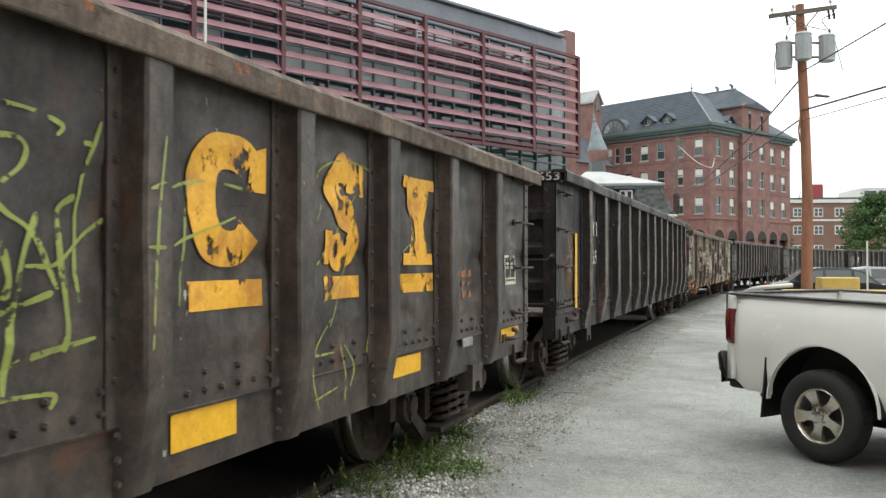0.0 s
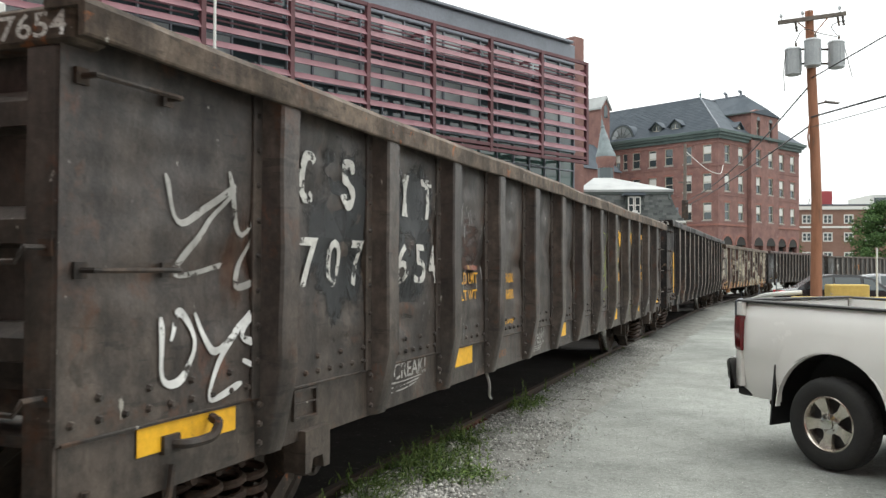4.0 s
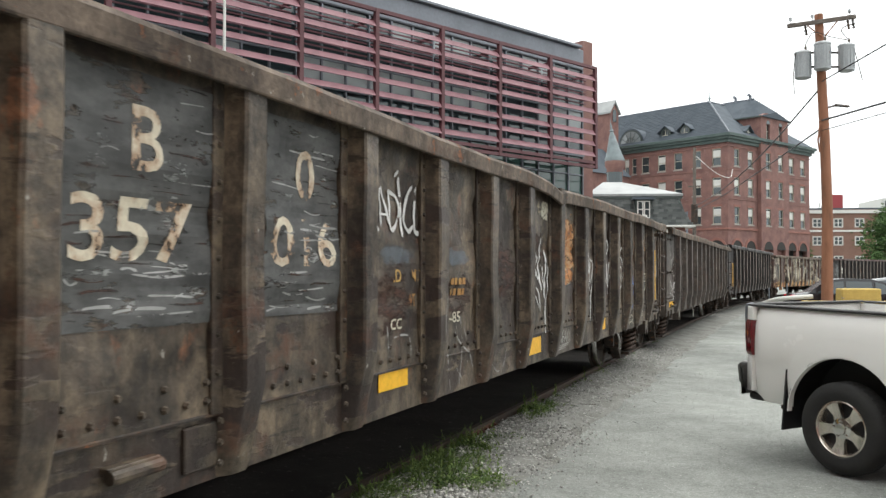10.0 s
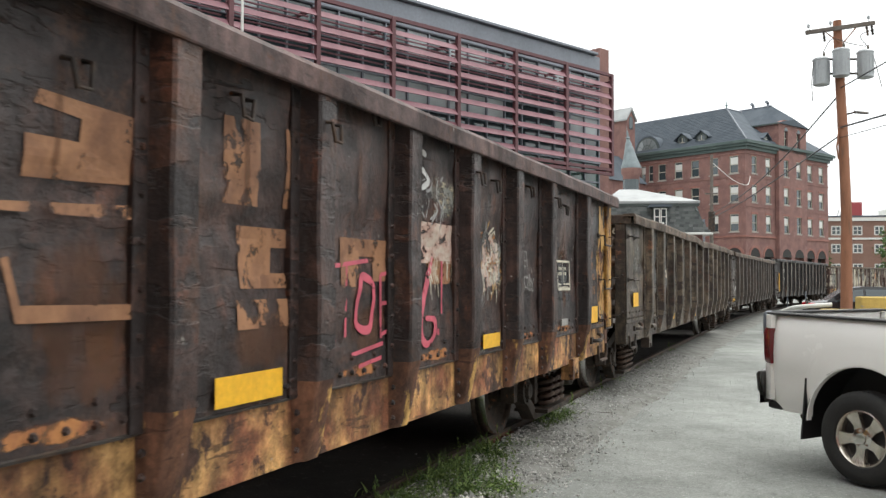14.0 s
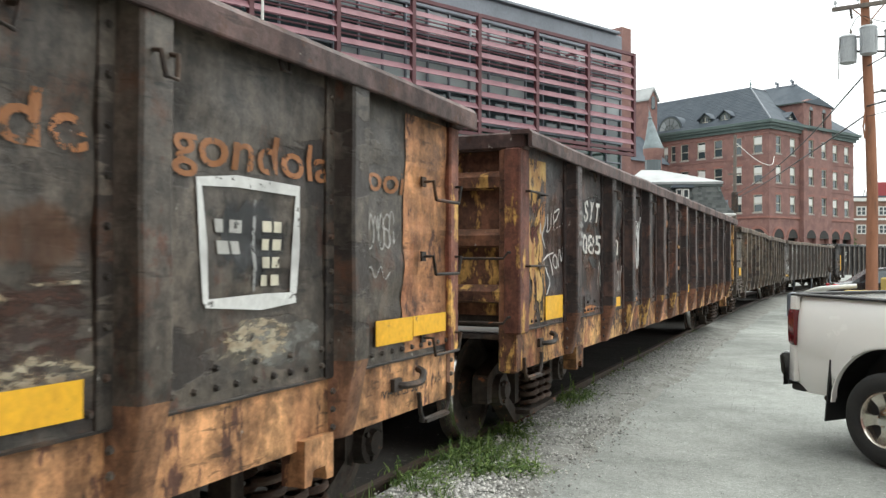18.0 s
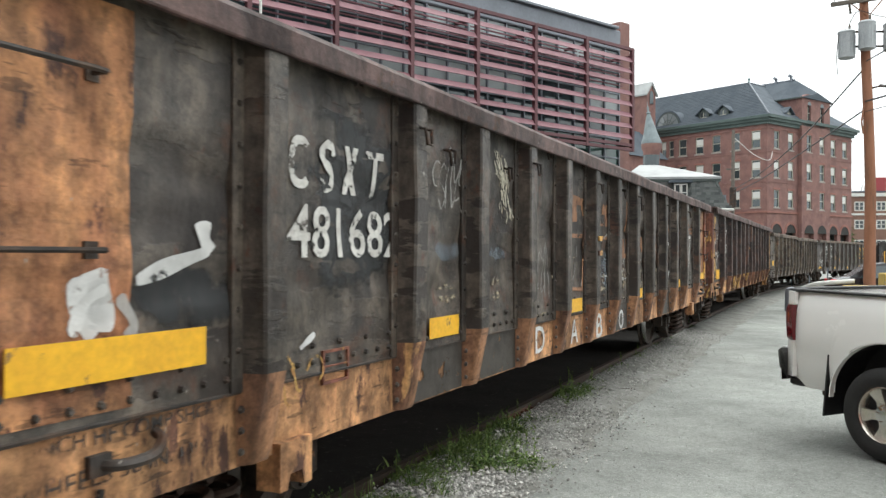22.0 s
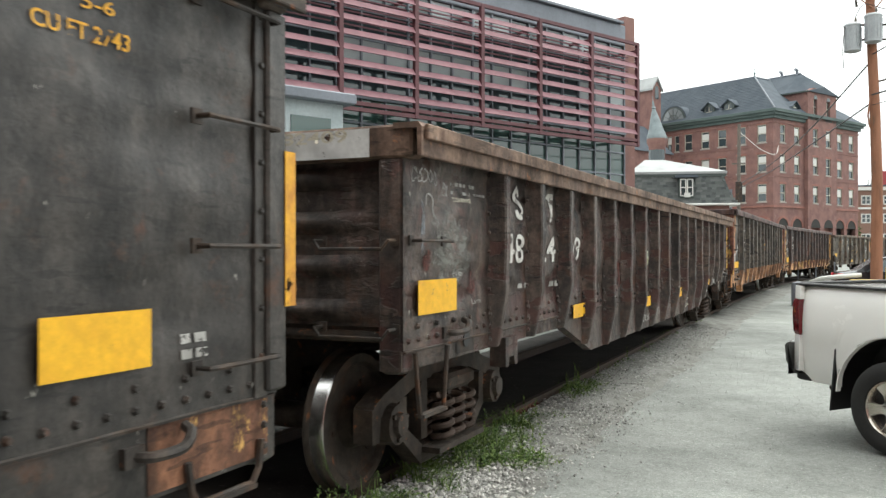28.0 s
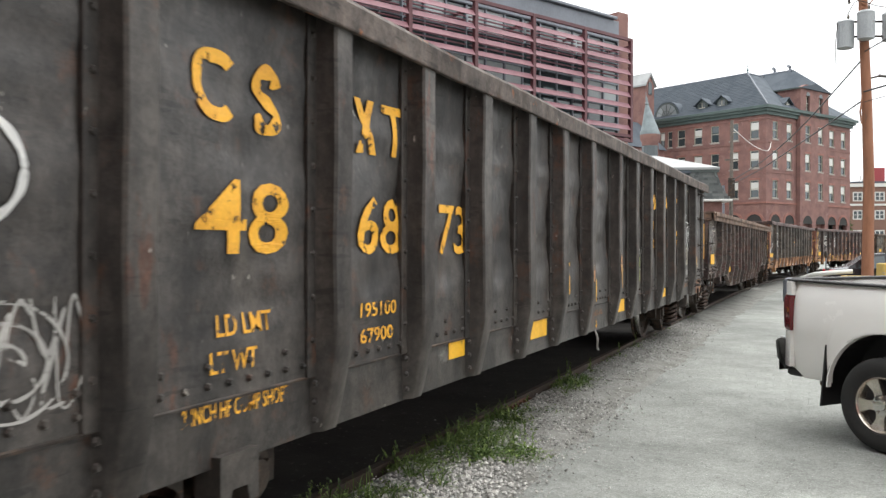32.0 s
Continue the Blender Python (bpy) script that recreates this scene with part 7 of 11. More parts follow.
for q in ((7.56, 7.80, 1.92, 2.30), (7.14, 7.34, 1.93, 2.31), (7.42, 7.68, 1.55, 1.83), (7.09, 7.30, 1.55, 1.83), (7.24, 7.50, 1.74, 1.83), (7.24, 7.50, 1.55, 1.62), (7.17, 7.71, 1.37, 1.50),
          (6.15, 6.40, 1.58, 1.82), (6.55, 6.80, 1.55, 1.82), (6.35, 6.60, 1.72, 1.82), (5.08, 5.60, 1.56, 1.72)):
    c.block(*q, PAINT["tan"])
bm = B()
box(bm, c.x(9.237), c.x(9.103), c.face - 0.130, c.face - 0.112, 1.785, 1.835, 0.003)
part("paint_smear", bm, M["corner_yellow"], c.root)
c.stroke([(15.74, 1.92), (15.68, 1.84), (15.61, 1.79)], PAINT["white"], 0.016)
c.stroke([(15.62, 1.98), (15.63, 1.82), (15.54, 1.7)], PAINT["white"], 0.017)
c.stroke([(15.57, 2.01), (15.54, 1.86), (15.45, 1.89), (15.44, 2.03)], PAINT["white"], 0.017)
c.stroke([(15.37, 2.02), (15.3, 1.87)], PAINT["white"], 0.018)
c.stroke([(15.37, 2.03), (15.23, 2.07), (15.26, 1.98), (15.35, 1.94)], PAINT["white"], 0.018)
c.stroke([(15.22, 1.9), (15.2, 1.9)], PAINT["white"], 0.019)
c.stroke([(15.15, 1.91), (15.13, 1.92)], PAINT["white"], 0.019)
c.stroke([(15.08, 1.94), (15.06, 1.94)], PAINT["white"], 0.019)
c.stroke([(15.49, 1.63), (15.66, 1.59), (15.55, 1.48), (15.51, 1.4), (15.63, 1.29)], PAINT["white"], 0.017)
c.stroke([(15.52, 1.63), (15.3, 1.67)], PAINT["white"], 0.017)
c.stroke([(15.41, 1.65), (15.36, 1.45)], PAINT["white"], 0.018)
c.stroke([(15.27, 1.65), (15.3, 1.63), (15.32, 1.6), (15.32, 1.56), (15.29, 1.53), (15.25, 1.53), (15.22, 1.56), (15.21, 1.6), (15.23, 1.63), (15.27, 1.65)], PAINT["white"], 0.016)
c.stroke([(15.19, 1.53), (15.16, 1.7), (15.09, 1.59), (15.07, 1.74)], PAINT["white"], 0.016)
c.stroke([(15.04, 1.76), (15.01, 1.62)], PAINT["white"], 0.017)
c.stroke([(15.04, 1.76), (14.94, 1.78)], PAINT["white"], 0.017)
c.stroke([(15.03, 1.69), (14.95, 1.7)], PAINT["white"], 0.017)
c.stroke([(15.01, 1.62), (14.9, 1.64)], PAINT["white"], 0.017)
c.patch(13.5, 14.65, 1.45, 2.36, PAINT["slate"], 29, 0.2)
c.patch(12.50, 13.15, 1.45, 2.36, PAINT["slate"], 30, 0.2)
c.patch(13.85, 14.25, 1.10, 2.42, PAINT["rustwash"], 31, 0.45)
c.four_marks(13.65, 14.58, 2.00, 2.21, WHI)
c.text("7085", 13.62, 14.57, 1.66, 1.87, WHI)
c.text("10", 12.71, 13.03, 1.65, 1.85, WHI)
c.scrawl(12.50, 13.10, 1.20, 1.52, PAINT["pale"], 86, 5, 0.02, 5)
c.scrawl(13.45, 13.75, 1.25, 1.55, PAINT["pale"], 87, 2, 0.025, 4)
c.scrawl(11.45, 11.95, 1.50, 2.20, PAINT["white"], 88, 4, 0.035, 5)
bm = B()
box(bm, -c.L / 2 - 0.008, -c.L / 2 + 0.01, -0.655, 0.655, 2.11, 2.495, 0.003)
part("number_board", bm, M["body_coal"], c.root, "black number board on the car end")
for q, w in ((2.02, 0.07), (1.93, 0.05), (1.84, 0.06), (1.75, 0.04)):   # white smudge across a stake face
    c.stroke([(14.97, q), (14.90, q + 0.01), (14.83, q - 0.01)], PAINT["mist"], w, out=0.117)
wall_letters(c, "..NS..", -0.74, -0.32, 2.525, 2.61, PAINT["pale"], 0.017)
wall_letters(c, "708510", -0.52, 0.02, 2.20, 2.33, WHI)
for k, kind in enumerate(("ring", "bend", "cross", "hammer")):
    bm = B()
    x, y, z, r = -c.L / 2 - 0.014, -0.10 - 0.115 * k, 2.42, 0.045
    if kind == "ring":
        tube(bm, [(x, y - r * 0.75 * math.cos(q), z + r * math.sin(q)) for q in np.arange(0.8, 5.6, 0.4)], 0.010, 5)
    elif kind == "bend":
        tube(bm, [(x, y - 0.03, z + 0.03), (x, y, z + r), (x, y + 0.03, z + 0.022), (x, y - 0.03, z - 0.022), (x, y, z - r), (x, y + 0.03, z - 0.03)], 0.010, 5)
    elif kind == "cross":
        tube(bm, [(x, y - 0.03, z + r), (x, y + 0.03, z - r)], 0.010, 5)
        tube(bm, [(x, y + 0.03, z + r), (x, y - 0.03, z - r)], 0.010, 5)
    else:
        tube(bm, [(x, y - 0.035, z + r), (x, y + 0.035, z + r)], 0.010, 5)
        tube(bm, [(x, y, z + r), (x, y, z - r)], 0.010, 5)
    part("painted_mark", bm, WHI, c.root)

# ---- fourth: olive with tan sill
d = Side(BUILT["D"])
d.block(0.14, 0.78, 1.05, 2.47, M["tan_sheet"], "tan_end_sheet")
d.block(15.61, 16.20, 1.05, 2.47, M["tan_sheet"], "tan_end_sheet")
d.text("pool", 0.80, 1.40, 1.93, 2.13, PAINT["orange"])
d.scrawl(0.89, 1.32, 1.66, 1.86, PAINT["pale"], 101, 6, 0.012, 4)
for q in ((0.71, 1.17, 1.12, 1.26), (0.22, 0.70, 1.14, 1.26), (3.21, 3.64, 1.07, 1.20), (6.40, 6.80, 1.04, 1.16), (9.48, 9.98, 1.04, 1.17), (12.66, 13.12, 1.07, 1.20), (15.23, 16.15, 1.16, 1.31)):
    d.stripe(*q, False)
d.text("Natio", 4.12, 4.70, 1.95, 2.17, PAINT["orange"])
d.text("wide", 3.18, 3.90, 1.95, 2.14, PAINT["orange"])
d.text("gondola", 1.62, 2.78, 1.92, 2.15, PAINT["orange"])
d.patch(1.96, 2.56, 1.46, 1.90, PAINT["slate"], 53, 0.1)
d.bars(2.01, 2.18, 1.48, 1.80, PAINT["cream"], 4, 2, seed=21)
d.bars(2.31, 2.51, 1.62, 1.80, PAINT["pale"], 2, 2, seed=22)
d.stroke([(2.58, 1.42), (2.60, 1.66), (2.61, 1.91), (2.36, 1.93), (1.92, 1.92), (1.90, 1.65), (1.92, 1.42), (2.16, 1.41), (2.58, 1.42)], PAINT["white"], 0.062, False)
d.stroke([(2.24, 1.46), (2.25, 1.64), (2.23, 1.86)], PAINT["mist"], 0.022)
d.patch(1.80, 2.62, 1.08, 1.42, PAINT["fleck"], 54, 0.3)
d.poly(((5.75, 1.60), (5.55, 1.62), (5.50, 1.74), (5.38, 1.74), (5.38, 1.62), (5.20, 1.62), (5.20, 1.84), (5.68, 1.86)), PAINT["tan"])
d.poly(((6.75, 1.62), (6.55, 1.64), (6.52, 1.74), (6.42, 1.74), (6.42, 1.64), (6.27, 1.64), (6.27, 1.84), (6.72, 1.85)), PAINT["tan"])
d.spiral(4.42, 1.55, 0.30, 0.30, 1.0, PAINT["white"], 0.035, 1.0)
d.spiral(4.42, 1.55, 0.12, 0.22, 1.0, PAINT["white"], 0.032, 1.0)
d.stroke([(4.15, 1.5), (4.3, 1.2), (4.72, 1.06)], PAINT["mist"], 0.03)
d.spiral(6.58, 1.55, 0.17, 0.15, 2.0, PAINT["white"], 0.024)
d.patch(3.0, 3.7, 1.5, 1.85, PAINT["rustwash"], 55, 0.5)
d.patch(4.1, 4.8, 1.45, 2.3, PAINT["rustwash"], 56, 0.6)
d.patch(5.13, 5.88, 1.15, 1.58, PAINT["ash"], 40, 0.75)
for k, q in enumerate(((6.15, 6.92, 1.05, 1.52), (5.12, 5.86, 1.10, 1.60), (7.15, 7.90, 1.08, 1.58), (4.10, 4.82, 1.08, 1.40), (3.05, 3.72, 1.08, 1.36), (8.2, 8.95, 1.1, 1.5))):
    d.patch(*q, PAINT["fleck"], 130 + k, 0.4)
    d.patch(q[0], q[1], 1.15, 1.62, PAINT["scuff"], 140 + k, 0.3)
    d.stroke([(q[0] + 0.05, 1.50 - 0.02 * k), (q[0] + 0.35, 1.47), (q[1] - 0.05, 1.50)], PAINT["scuff"], 0.016)
d.stroke([(5.85, 1.57), (5.77, 1.61), (5.62, 1.62), (5.51, 1.59)], PAINT["mist"], 0.030)
d.stroke([(5.51, 1.59), (5.43, 1.65), (5.31, 1.69), (5.24, 1.64)], PAINT["mist"], 0.030)
d.stroke([(5.51, 1.59), (5.49, 1.52), (5.58, 1.48)], PAINT["mist"], 0.024)
d.stroke([(5.82, 1.55), (5.80, 1.44), (5.85, 1.39)], PAINT["mist"], 0.018)
d.stroke([(1.31, 1.56), (1.25, 1.49), (1.30, 1.48), (1.22, 1.56), (1.16, 1.50), (1.10, 1.56), (1.05, 1.49), (0.98, 1.53)], PAINT["mist"], 0.008)
for k in range(70):                                  # level scrapes and cracks low on the panels
    rnd = random.Random(300 + k)
    u, q, w = rnd.choice(WIDER[1:9]) + rnd.uniform(0.14, 0.55), 1.08 + 0.5 * rnd.random() ** 1.5, rnd.uniform(0.06, 0.34)
    d.stroke([(u, q), (u + w / 2, q + rnd.uniform(-0.012, 0.012)), (u + w, q + rnd.uniform(-0.015, 0.015))], PAINT["fleck" if k % 3 else "scuff"], rnd.uniform(0.010, 0.030), name="scrape")
d.patch(6.2, 6.75, 1.10, 1.45, PAINT["ash"], 41, 0.8)
d.patch(1.55, 2.45, 1.05, 1.38, PAINT["ash"], 42, 0.4)
d.patch(7.15, 7.8, 1.2, 1.5, PAINT["ash"], 43, 0.8)
d.stroke([(7.78, 1.54), (7.75, 1.55), (7.76, 1.46)], PAINT["mist"], 0.027)
d.stroke([(7.48, 1.51), (7.37, 1.56), (7.19, 1.54), (7.01, 1.51)], PAINT["mist"], 0.021)
d.stroke([(7.85, 1.24), (7.79, 1.3), (7.63, 1.32), (7.45, 1.32)], PAINT["mist"], 0.027)
d.stroke([(7.34, 1.52), (7.34, 1.29)], PAINT["mist"], 0.020)
d.stroke([(7.72, 1.48), (7.66, 1.5), (7.48, 1.5)], PAINT["mist"], 0.018)
d.stroke([(7.72, 1.41), (7.57, 1.4), (7.42, 1.42)], PAINT["mist"], 0.040)
d.stroke([(14.53, 1.15), (14.46, 1.18), (14.39, 1.21)], PAINT["white"], 0.030)
d.stroke([(14.64, 1.13), (14.59, 1.07), (14.57, 0.97), (14.51, 0.95)], PAINT["peel"], 0.015)
d.stroke([(14.48, 1.04), (14.41, 1.1), (14.34, 1.08), (14.34, 1.01), (14.4, 0.97), (14.44, 0.92)], PAINT["peel"], 0.015)
d.stroke([(14.67, 0.99), (14.66, 0.92), (14.61, 0.89), (14.58, 0.94)], PAINT["peel"], 0.015)
d.stroke([(14.61, 1.07), (14.58, 1.02)], PAINT["peel"], 0.015)
d.poly(((9.87, 1.92), (9.60, 1.93), (9.60, 2.10), (9.45, 2.10), (9.42, 2.0), (9.33, 2.0), (9.33, 2.17), (9.80, 2.19)), PAINT["tan"])
d.block(8.30, 9.95, 1.77, 1.81, PAINT["tan"])
d.stroke([(9.95, 1.80), (10.05, 1.28), (9.42, 1.25), (9.36, 1.75)], PAINT["tan"], 0.055, False)
for q in ((8.28, 8.84, 1.92, 2.05), (8.28, 8.55, 2.05, 2.16), (8.62, 8.84, 2.08, 2.16), (7.52, 7.78, 1.88, 2.27), (7.15, 7.34, 1.89, 2.27), (7.13, 7.31, 1.56, 1.80), (7.40, 7.60, 1.56, 1.80), (7.31, 7.40, 1.72, 1.80), (7.31, 7.40, 1.56, 1.62)):
    d.block(*q, PAINT["tan"])
for q in (1.77, 1.62):                               # yellow dabs over the stake
    bm = B()
    box(bm, d.x(9.217), d.x(9.083), d.face - 0.130, d.face - 0.112, q - 0.025, q + 0.025, 0.003)
    part("paint_smear", bm, M["corner_yellow"], d.root)
d.patch(7.98, 8.88, 1.15, 1.80, PAINT["haze_blue"], 44, 0.45)
d.stroke([(8.87, 1.56), (8.86, 1.73), (8.71, 1.77), (8.60, 1.76), (8.47, 1.79), (8.29, 1.84), (8.11, 1.78), (8.13, 1.65), (8.29, 1.57)], PAINT["mist"], 0.02)
d.stroke([(8.29, 1.57), (8.15, 1.55), (8.01, 1.46), (7.97, 1.34), (8.10, 1.17), (8.27, 1.10)], PAINT["mist"], 0.022)
d.stroke([(8.46, 1.67), (8.41, 1.54)], PAINT["mist"], 0.016)
d.stroke([(8.95, 1.43), (8.79, 1.46)], PAINT["mist"], 0.03)
d.stroke([(8.91, 1.09), (8.89, 1.18), (8.91, 1.35)], PAINT["mist"], 0.014)
d.stroke([(9.60, 1.71), (9.56, 1.62), (9.60, 1.48), (9.67, 1.35)], PAINT["mist"], 0.018)
d.stroke([(9.37, 1.49), (9.40, 1.40)], PAINT["mist"], 0.022)
d.stroke([(9.41, 1.35), (9.44, 1.29)], PAINT["mist"], 0.022)
d.stroke([(7.78, 1.20), (7.70, 1.35), (7.62, 1.50)], PAINT["mist"], 0.014)
d.stroke([(7.74, 1.28), (7.29, 1.32)], PAINT["mist"], 0.014)
d.stroke([(7.19, 1.54), (6.88, 1.50)], PAINT["mist"], 0.012)
d.stroke([(8.41, 1.34), (8.35, 1.37), (8.29, 1.31)], PAINT["mist"], 0.02)
d.stroke([(8.67, 1.33), (8.65, 1.20)], PAINT["mist"], 0.012)
d.stroke([(8.16, 1.81), (8.21, 1.60), (8.19, 1.40)], PAINT["mist"], 0.012)
d.text("A", 9.55, 9.82, 0.73, 0.96, PAINT["white"], True)
d.text("B", 8.53, 8.80, 0.70, 0.96, PAINT["white"], True)
d.text("O", 7.46, 7.70, 0.71, 0.94, PAINT["white"], True)
d.text("D", 10.66, 10.92, 0.75, 0.98, PAINT["white"], True)
d.patch(12.45, 13.1, 1.54, 1.70, PAINT["haze_blue"], 46, 0.3)
d.patch(11.53, 12.14, 1.54, 1.68, PAINT["haze_blue"], 47, 0.3)
for k in range(60):                                  # cream paint flaked down the panel
    rnd = random.Random(1500 + k)
    q = 2.40 - 0.50 * rnd.random()
    u = 11.95 - 0.26 * ((2.40 - q) / 0.50) ** 0.5 + rnd.uniform(-0.13, 0.13)
    d.stroke([(u, q), (u - 0.02, q - rnd.uniform(0.02, 0.06)), (u - rnd.uniform(0.0, 0.06), q - rnd.uniform(0.06, 0.12))], PAINT["cream" if k % 3 else "fleck"], rnd.uniform(0.006, 0.018), name="paint_fleck")
d.bars(11.62, 12.08, 1.24, 1.50, PAINT["fleck"], 2, 4, seed=31)
d.bars(12.55, 12.98, 1.26, 1.48, PAINT["fleck"], 2, 5, seed=32)
d.scrawl(10.55, 11.1, 1.2, 1.7, PAINT["pale"], 105, 5, 0.014, 4)
d.scrawl(12.5, 13.05, 1.85, 2.3, PAINT["pale"], 106, 5, 0.012, 4)
d.patch(13.40, 14.62, 1.30, 2.38, PAINT["slate"], 49, 0.15)
d.four_marks(13.65, 14.64, 1.91, 2.16, WHI)
d.text("481682", 13.51, 14.64, 1.58, 1.84, WHI)
d.patch(14.95, 15.67, 1.28, 1.56, PAINT["slate"], 52, 0.2)
d.stroke([(15.80, 1.54), (15.77, 1.42), (15.79, 1.34)], PAINT["white"], 0.160, name="paint_smear")
d.stroke([(15.86, 1.52), (15.84, 1.39), (15.77, 1.31)], PAINT["white"], 0.070, name="paint_smear")
d.stroke([(15.59, 1.50), (15.42, 1.55), (15.18, 1.61)], PAINT["white"], 0.060, name="paint_smear")
d.stroke([(15.22, 1.73), (15.21, 1.66), (15.18, 1.60)], PAINT["white"], 0.080, name="paint_smear")
d.stroke([(14.99, 1.56), (14.97, 1.42)], PAINT["white"], 0.035, name="paint_smear")
d.stroke([(15.75, 1.28), (15.69, 1.19), (15.57, 1.17), (15.54, 1.25)], PAINT["white"], 0.030, name="paint_smear")
d.stroke([(15.42, 1.26), (15.39, 1.29)], PAINT["white"], 0.030, name="paint_smear")
d.stroke([(15.67, 1.45), (15.59, 1.35), (15.62, 1.29)], PAINT["pale"], 0.050, name="paint_smear")
d.stroke([(15.87, 1.32), (15.82, 1.43), (15.73, 1.48)], PAINT["white"], 0.050, name="paint_smear")
d.text("2 INCH HF COMP SHOES", 15.10, 16.1, 0.94, 1.00, PAINT["slate"], True)
d.text("WHEELS 36 IN. DIA.", 15.15, 16.1, 0.80, 0.87, PAINT["slate"], True)
d.text("WHEELS 36 IN. DIA.", 0.2, 1.1, 0.80, 0.87, PAINT["slate"], True)
for u0, u1 in ((7.23, 7.98), (4.05, 4.75), (11.42, 12.20), (12.54, 13.28)):
    d.block(u0, u1, 0.70, 1.01, PAINT["sooty"], "paint_block", True)

wall_letters(d, "481682", -0.48, 0.10, 2.17, 2.31, PAINT["cream"], 0.004)

# ---- fifth: riveted dark brown
e = Side(BUILT["E"])
e.text("2 INCH HF COMP SHOES", 0.54, 1.26, 1.29, 1.37, WHI)
e.stripe(0.07, 0.17, 1.72, 2.12, False)
e.stripe(0.07, 0.17, 1.20, 1.66, False)
for u0, u1 in ((0.72, 1.02), (15.27, 15.57)):
    e.block(u0, u1, 0.91, 1.13, M["iron"], "lift_plate", True)
    e.text("LIFT HERE", u0 + 0.04, u1 - 0.04, 1.08, 1.115, WHI, True)
    bm = B()
    lathe(bm, [(0.055, 0), (0.055, 0.004)], "y", 18, (e.x((u0 + u1) / 2), e.face - 0.003, 1.0))
    part("lift_hole", bm, M["black_plastic"], e.root)
e.label(3.95, 4.45, 1.26, 1.56, 41)
e.patch(3.0, 3.35, 1.12, 1.75, PAINT["ash"], 60, 0.6)
e.patch(3.0, 3.2, 1.1, 1.4, PAINT["slate"], 61, 0.4)
e.spiral(2.47, 1.91, 0.10, 0.10, 1.0, PAINT["cream"], 0.018, 0.9)
for q in ((3.14, 3.63, 0.93, 1.07), (6.49, 6.98, 0.86, 1.0), (9.10, 9.60, 0.86, 0.99), (12.4, 12.85, 0.95, 1.08)):
    e.stripe(*q, False)
e.stripe(15.63, 16.20, 1.21, 1.42, False)
e.tag_plate(2.37, 2.63, 0.93, 1.01)
e.bars(1.6, 2.1, 1.50, 1.62, PAINT["pale"], 2, 3, seed=42)
e.bars(2.3, 2.75, 1.36, 1.55, PAINT["pale"], 2, 3, seed=43)
e.patch(4.72, 5.25, 1.08, 1.50, PAINT["maroon"], 62, 0.3)
e.patch(5.6, 6.2, 1.1, 1.55, PAINT["maroon"], 63, 0.6)
e.patch(7.2, 7.75, 1.1, 1.6, PAINT["maroon"], 64, 0.6)
e.patch(8.1, 8.75, 1.05, 1.5, PAINT["maroon"], 65, 0.5)
e.patch(8.08, 8.40, 1.05, 1.70, PAINT["ash"], 66, 0.6)
e.patch(5.0, 5.3, 1.3, 1.75, PAINT["ash"], 67, 0.6)
e.patch(9.15, 9.45, 1.30, 1.72, PAINT["fleck"], 68, 0.3)
e.patch(9.12, 9.48, 1.34, 1.70, PAINT["mint"], 168, 0.35)
e.patch(10.5, 11.2, 1.1, 1.6, PAINT["maroon"], 69, 0.6)
e.stroke([(4.31, 0.70), (4.30, 0.80), (4.33, 0.87), (4.38, 0.87), (4.41, 0.80), (4.40, 0.70)], PAINT["pale"], 0.008, sill=True)
e.stroke([(4.40, 0.80), (4.36, 0.77), (4.31, 0.80)], PAINT["pale"], 0.007, sill=True)
e.stroke([(4.39, 0.72), (4.34, 0.75), (4.38, 0.69), (4.31, 0.73)], PAINT["pale"], 0.007, sill=True)
e.scrawl(4.44, 4.56, 0.78, 0.86, PAINT["pale"], 112, 5, 0.007, 5, True)
e.scrawl(4.10, 4.26, 0.73, 0.77, PAINT["pale"], 113, 4, 0.007, 6, True)
e.stroke([(7.95, 0.89), (7.94, 0.84), (7.9, 0.85), (7.89, 0.88)], PAINT["pale"], 0.012, sill=True)
e.stroke([(7.83, 0.86), (7.86, 0.84), (7.83, 0.82), (7.81, 0.86), (7.83, 0.76), (7.88, 0.76)], PAINT["pale"], 0.013, sill=True)
e.stroke([(7.77, 0.91), (7.78, 0.81)], PAINT["pale"], 0.013, sill=True)
e.stroke([(7.75, 0.86), (7.72, 0.81), (7.68, 0.85), (7.73, 0.73), (7.78, 0.76)], PAINT["pale"], 0.013, sill=True)
e.stroke([(7.63, 0.89), (7.66, 0.75)], PAINT["pale"], 0.013, sill=True)
e.stroke([(7.64, 0.89), (7.56, 0.85), (7.64, 0.82), (7.57, 0.77), (7.66, 0.74)], PAINT["pale"], 0.013, sill=True)
e.stroke([(7.52, 0.8), (7.53, 0.74)], PAINT["pale"], 0.014, sill=True)
e.stroke([(7.49, 0.78), (7.49, 0.72)], PAINT["pale"], 0.014, sill=True)
e.stroke([(7.49, 0.76), (7.45, 0.78)], PAINT["pale"], 0.014, sill=True)
e.stroke([(7.34, 0.89), (7.4, 0.71), (7.29, 0.68)], PAINT["pale"], 0.014, sill=True)
e.stroke([(7.4, 0.75), (7.43, 0.77), (7.45, 0.74), (7.41, 0.72), (7.39, 0.74)], PAINT["pale"], 0.012, sill=True)
e.stroke([(7.88, 0.93), (7.81, 1.01), (7.7, 1.0), (7.63, 0.92), (7.57, 0.9), (7.62, 0.88)], PAINT["pale"], 0.010, sill=True)
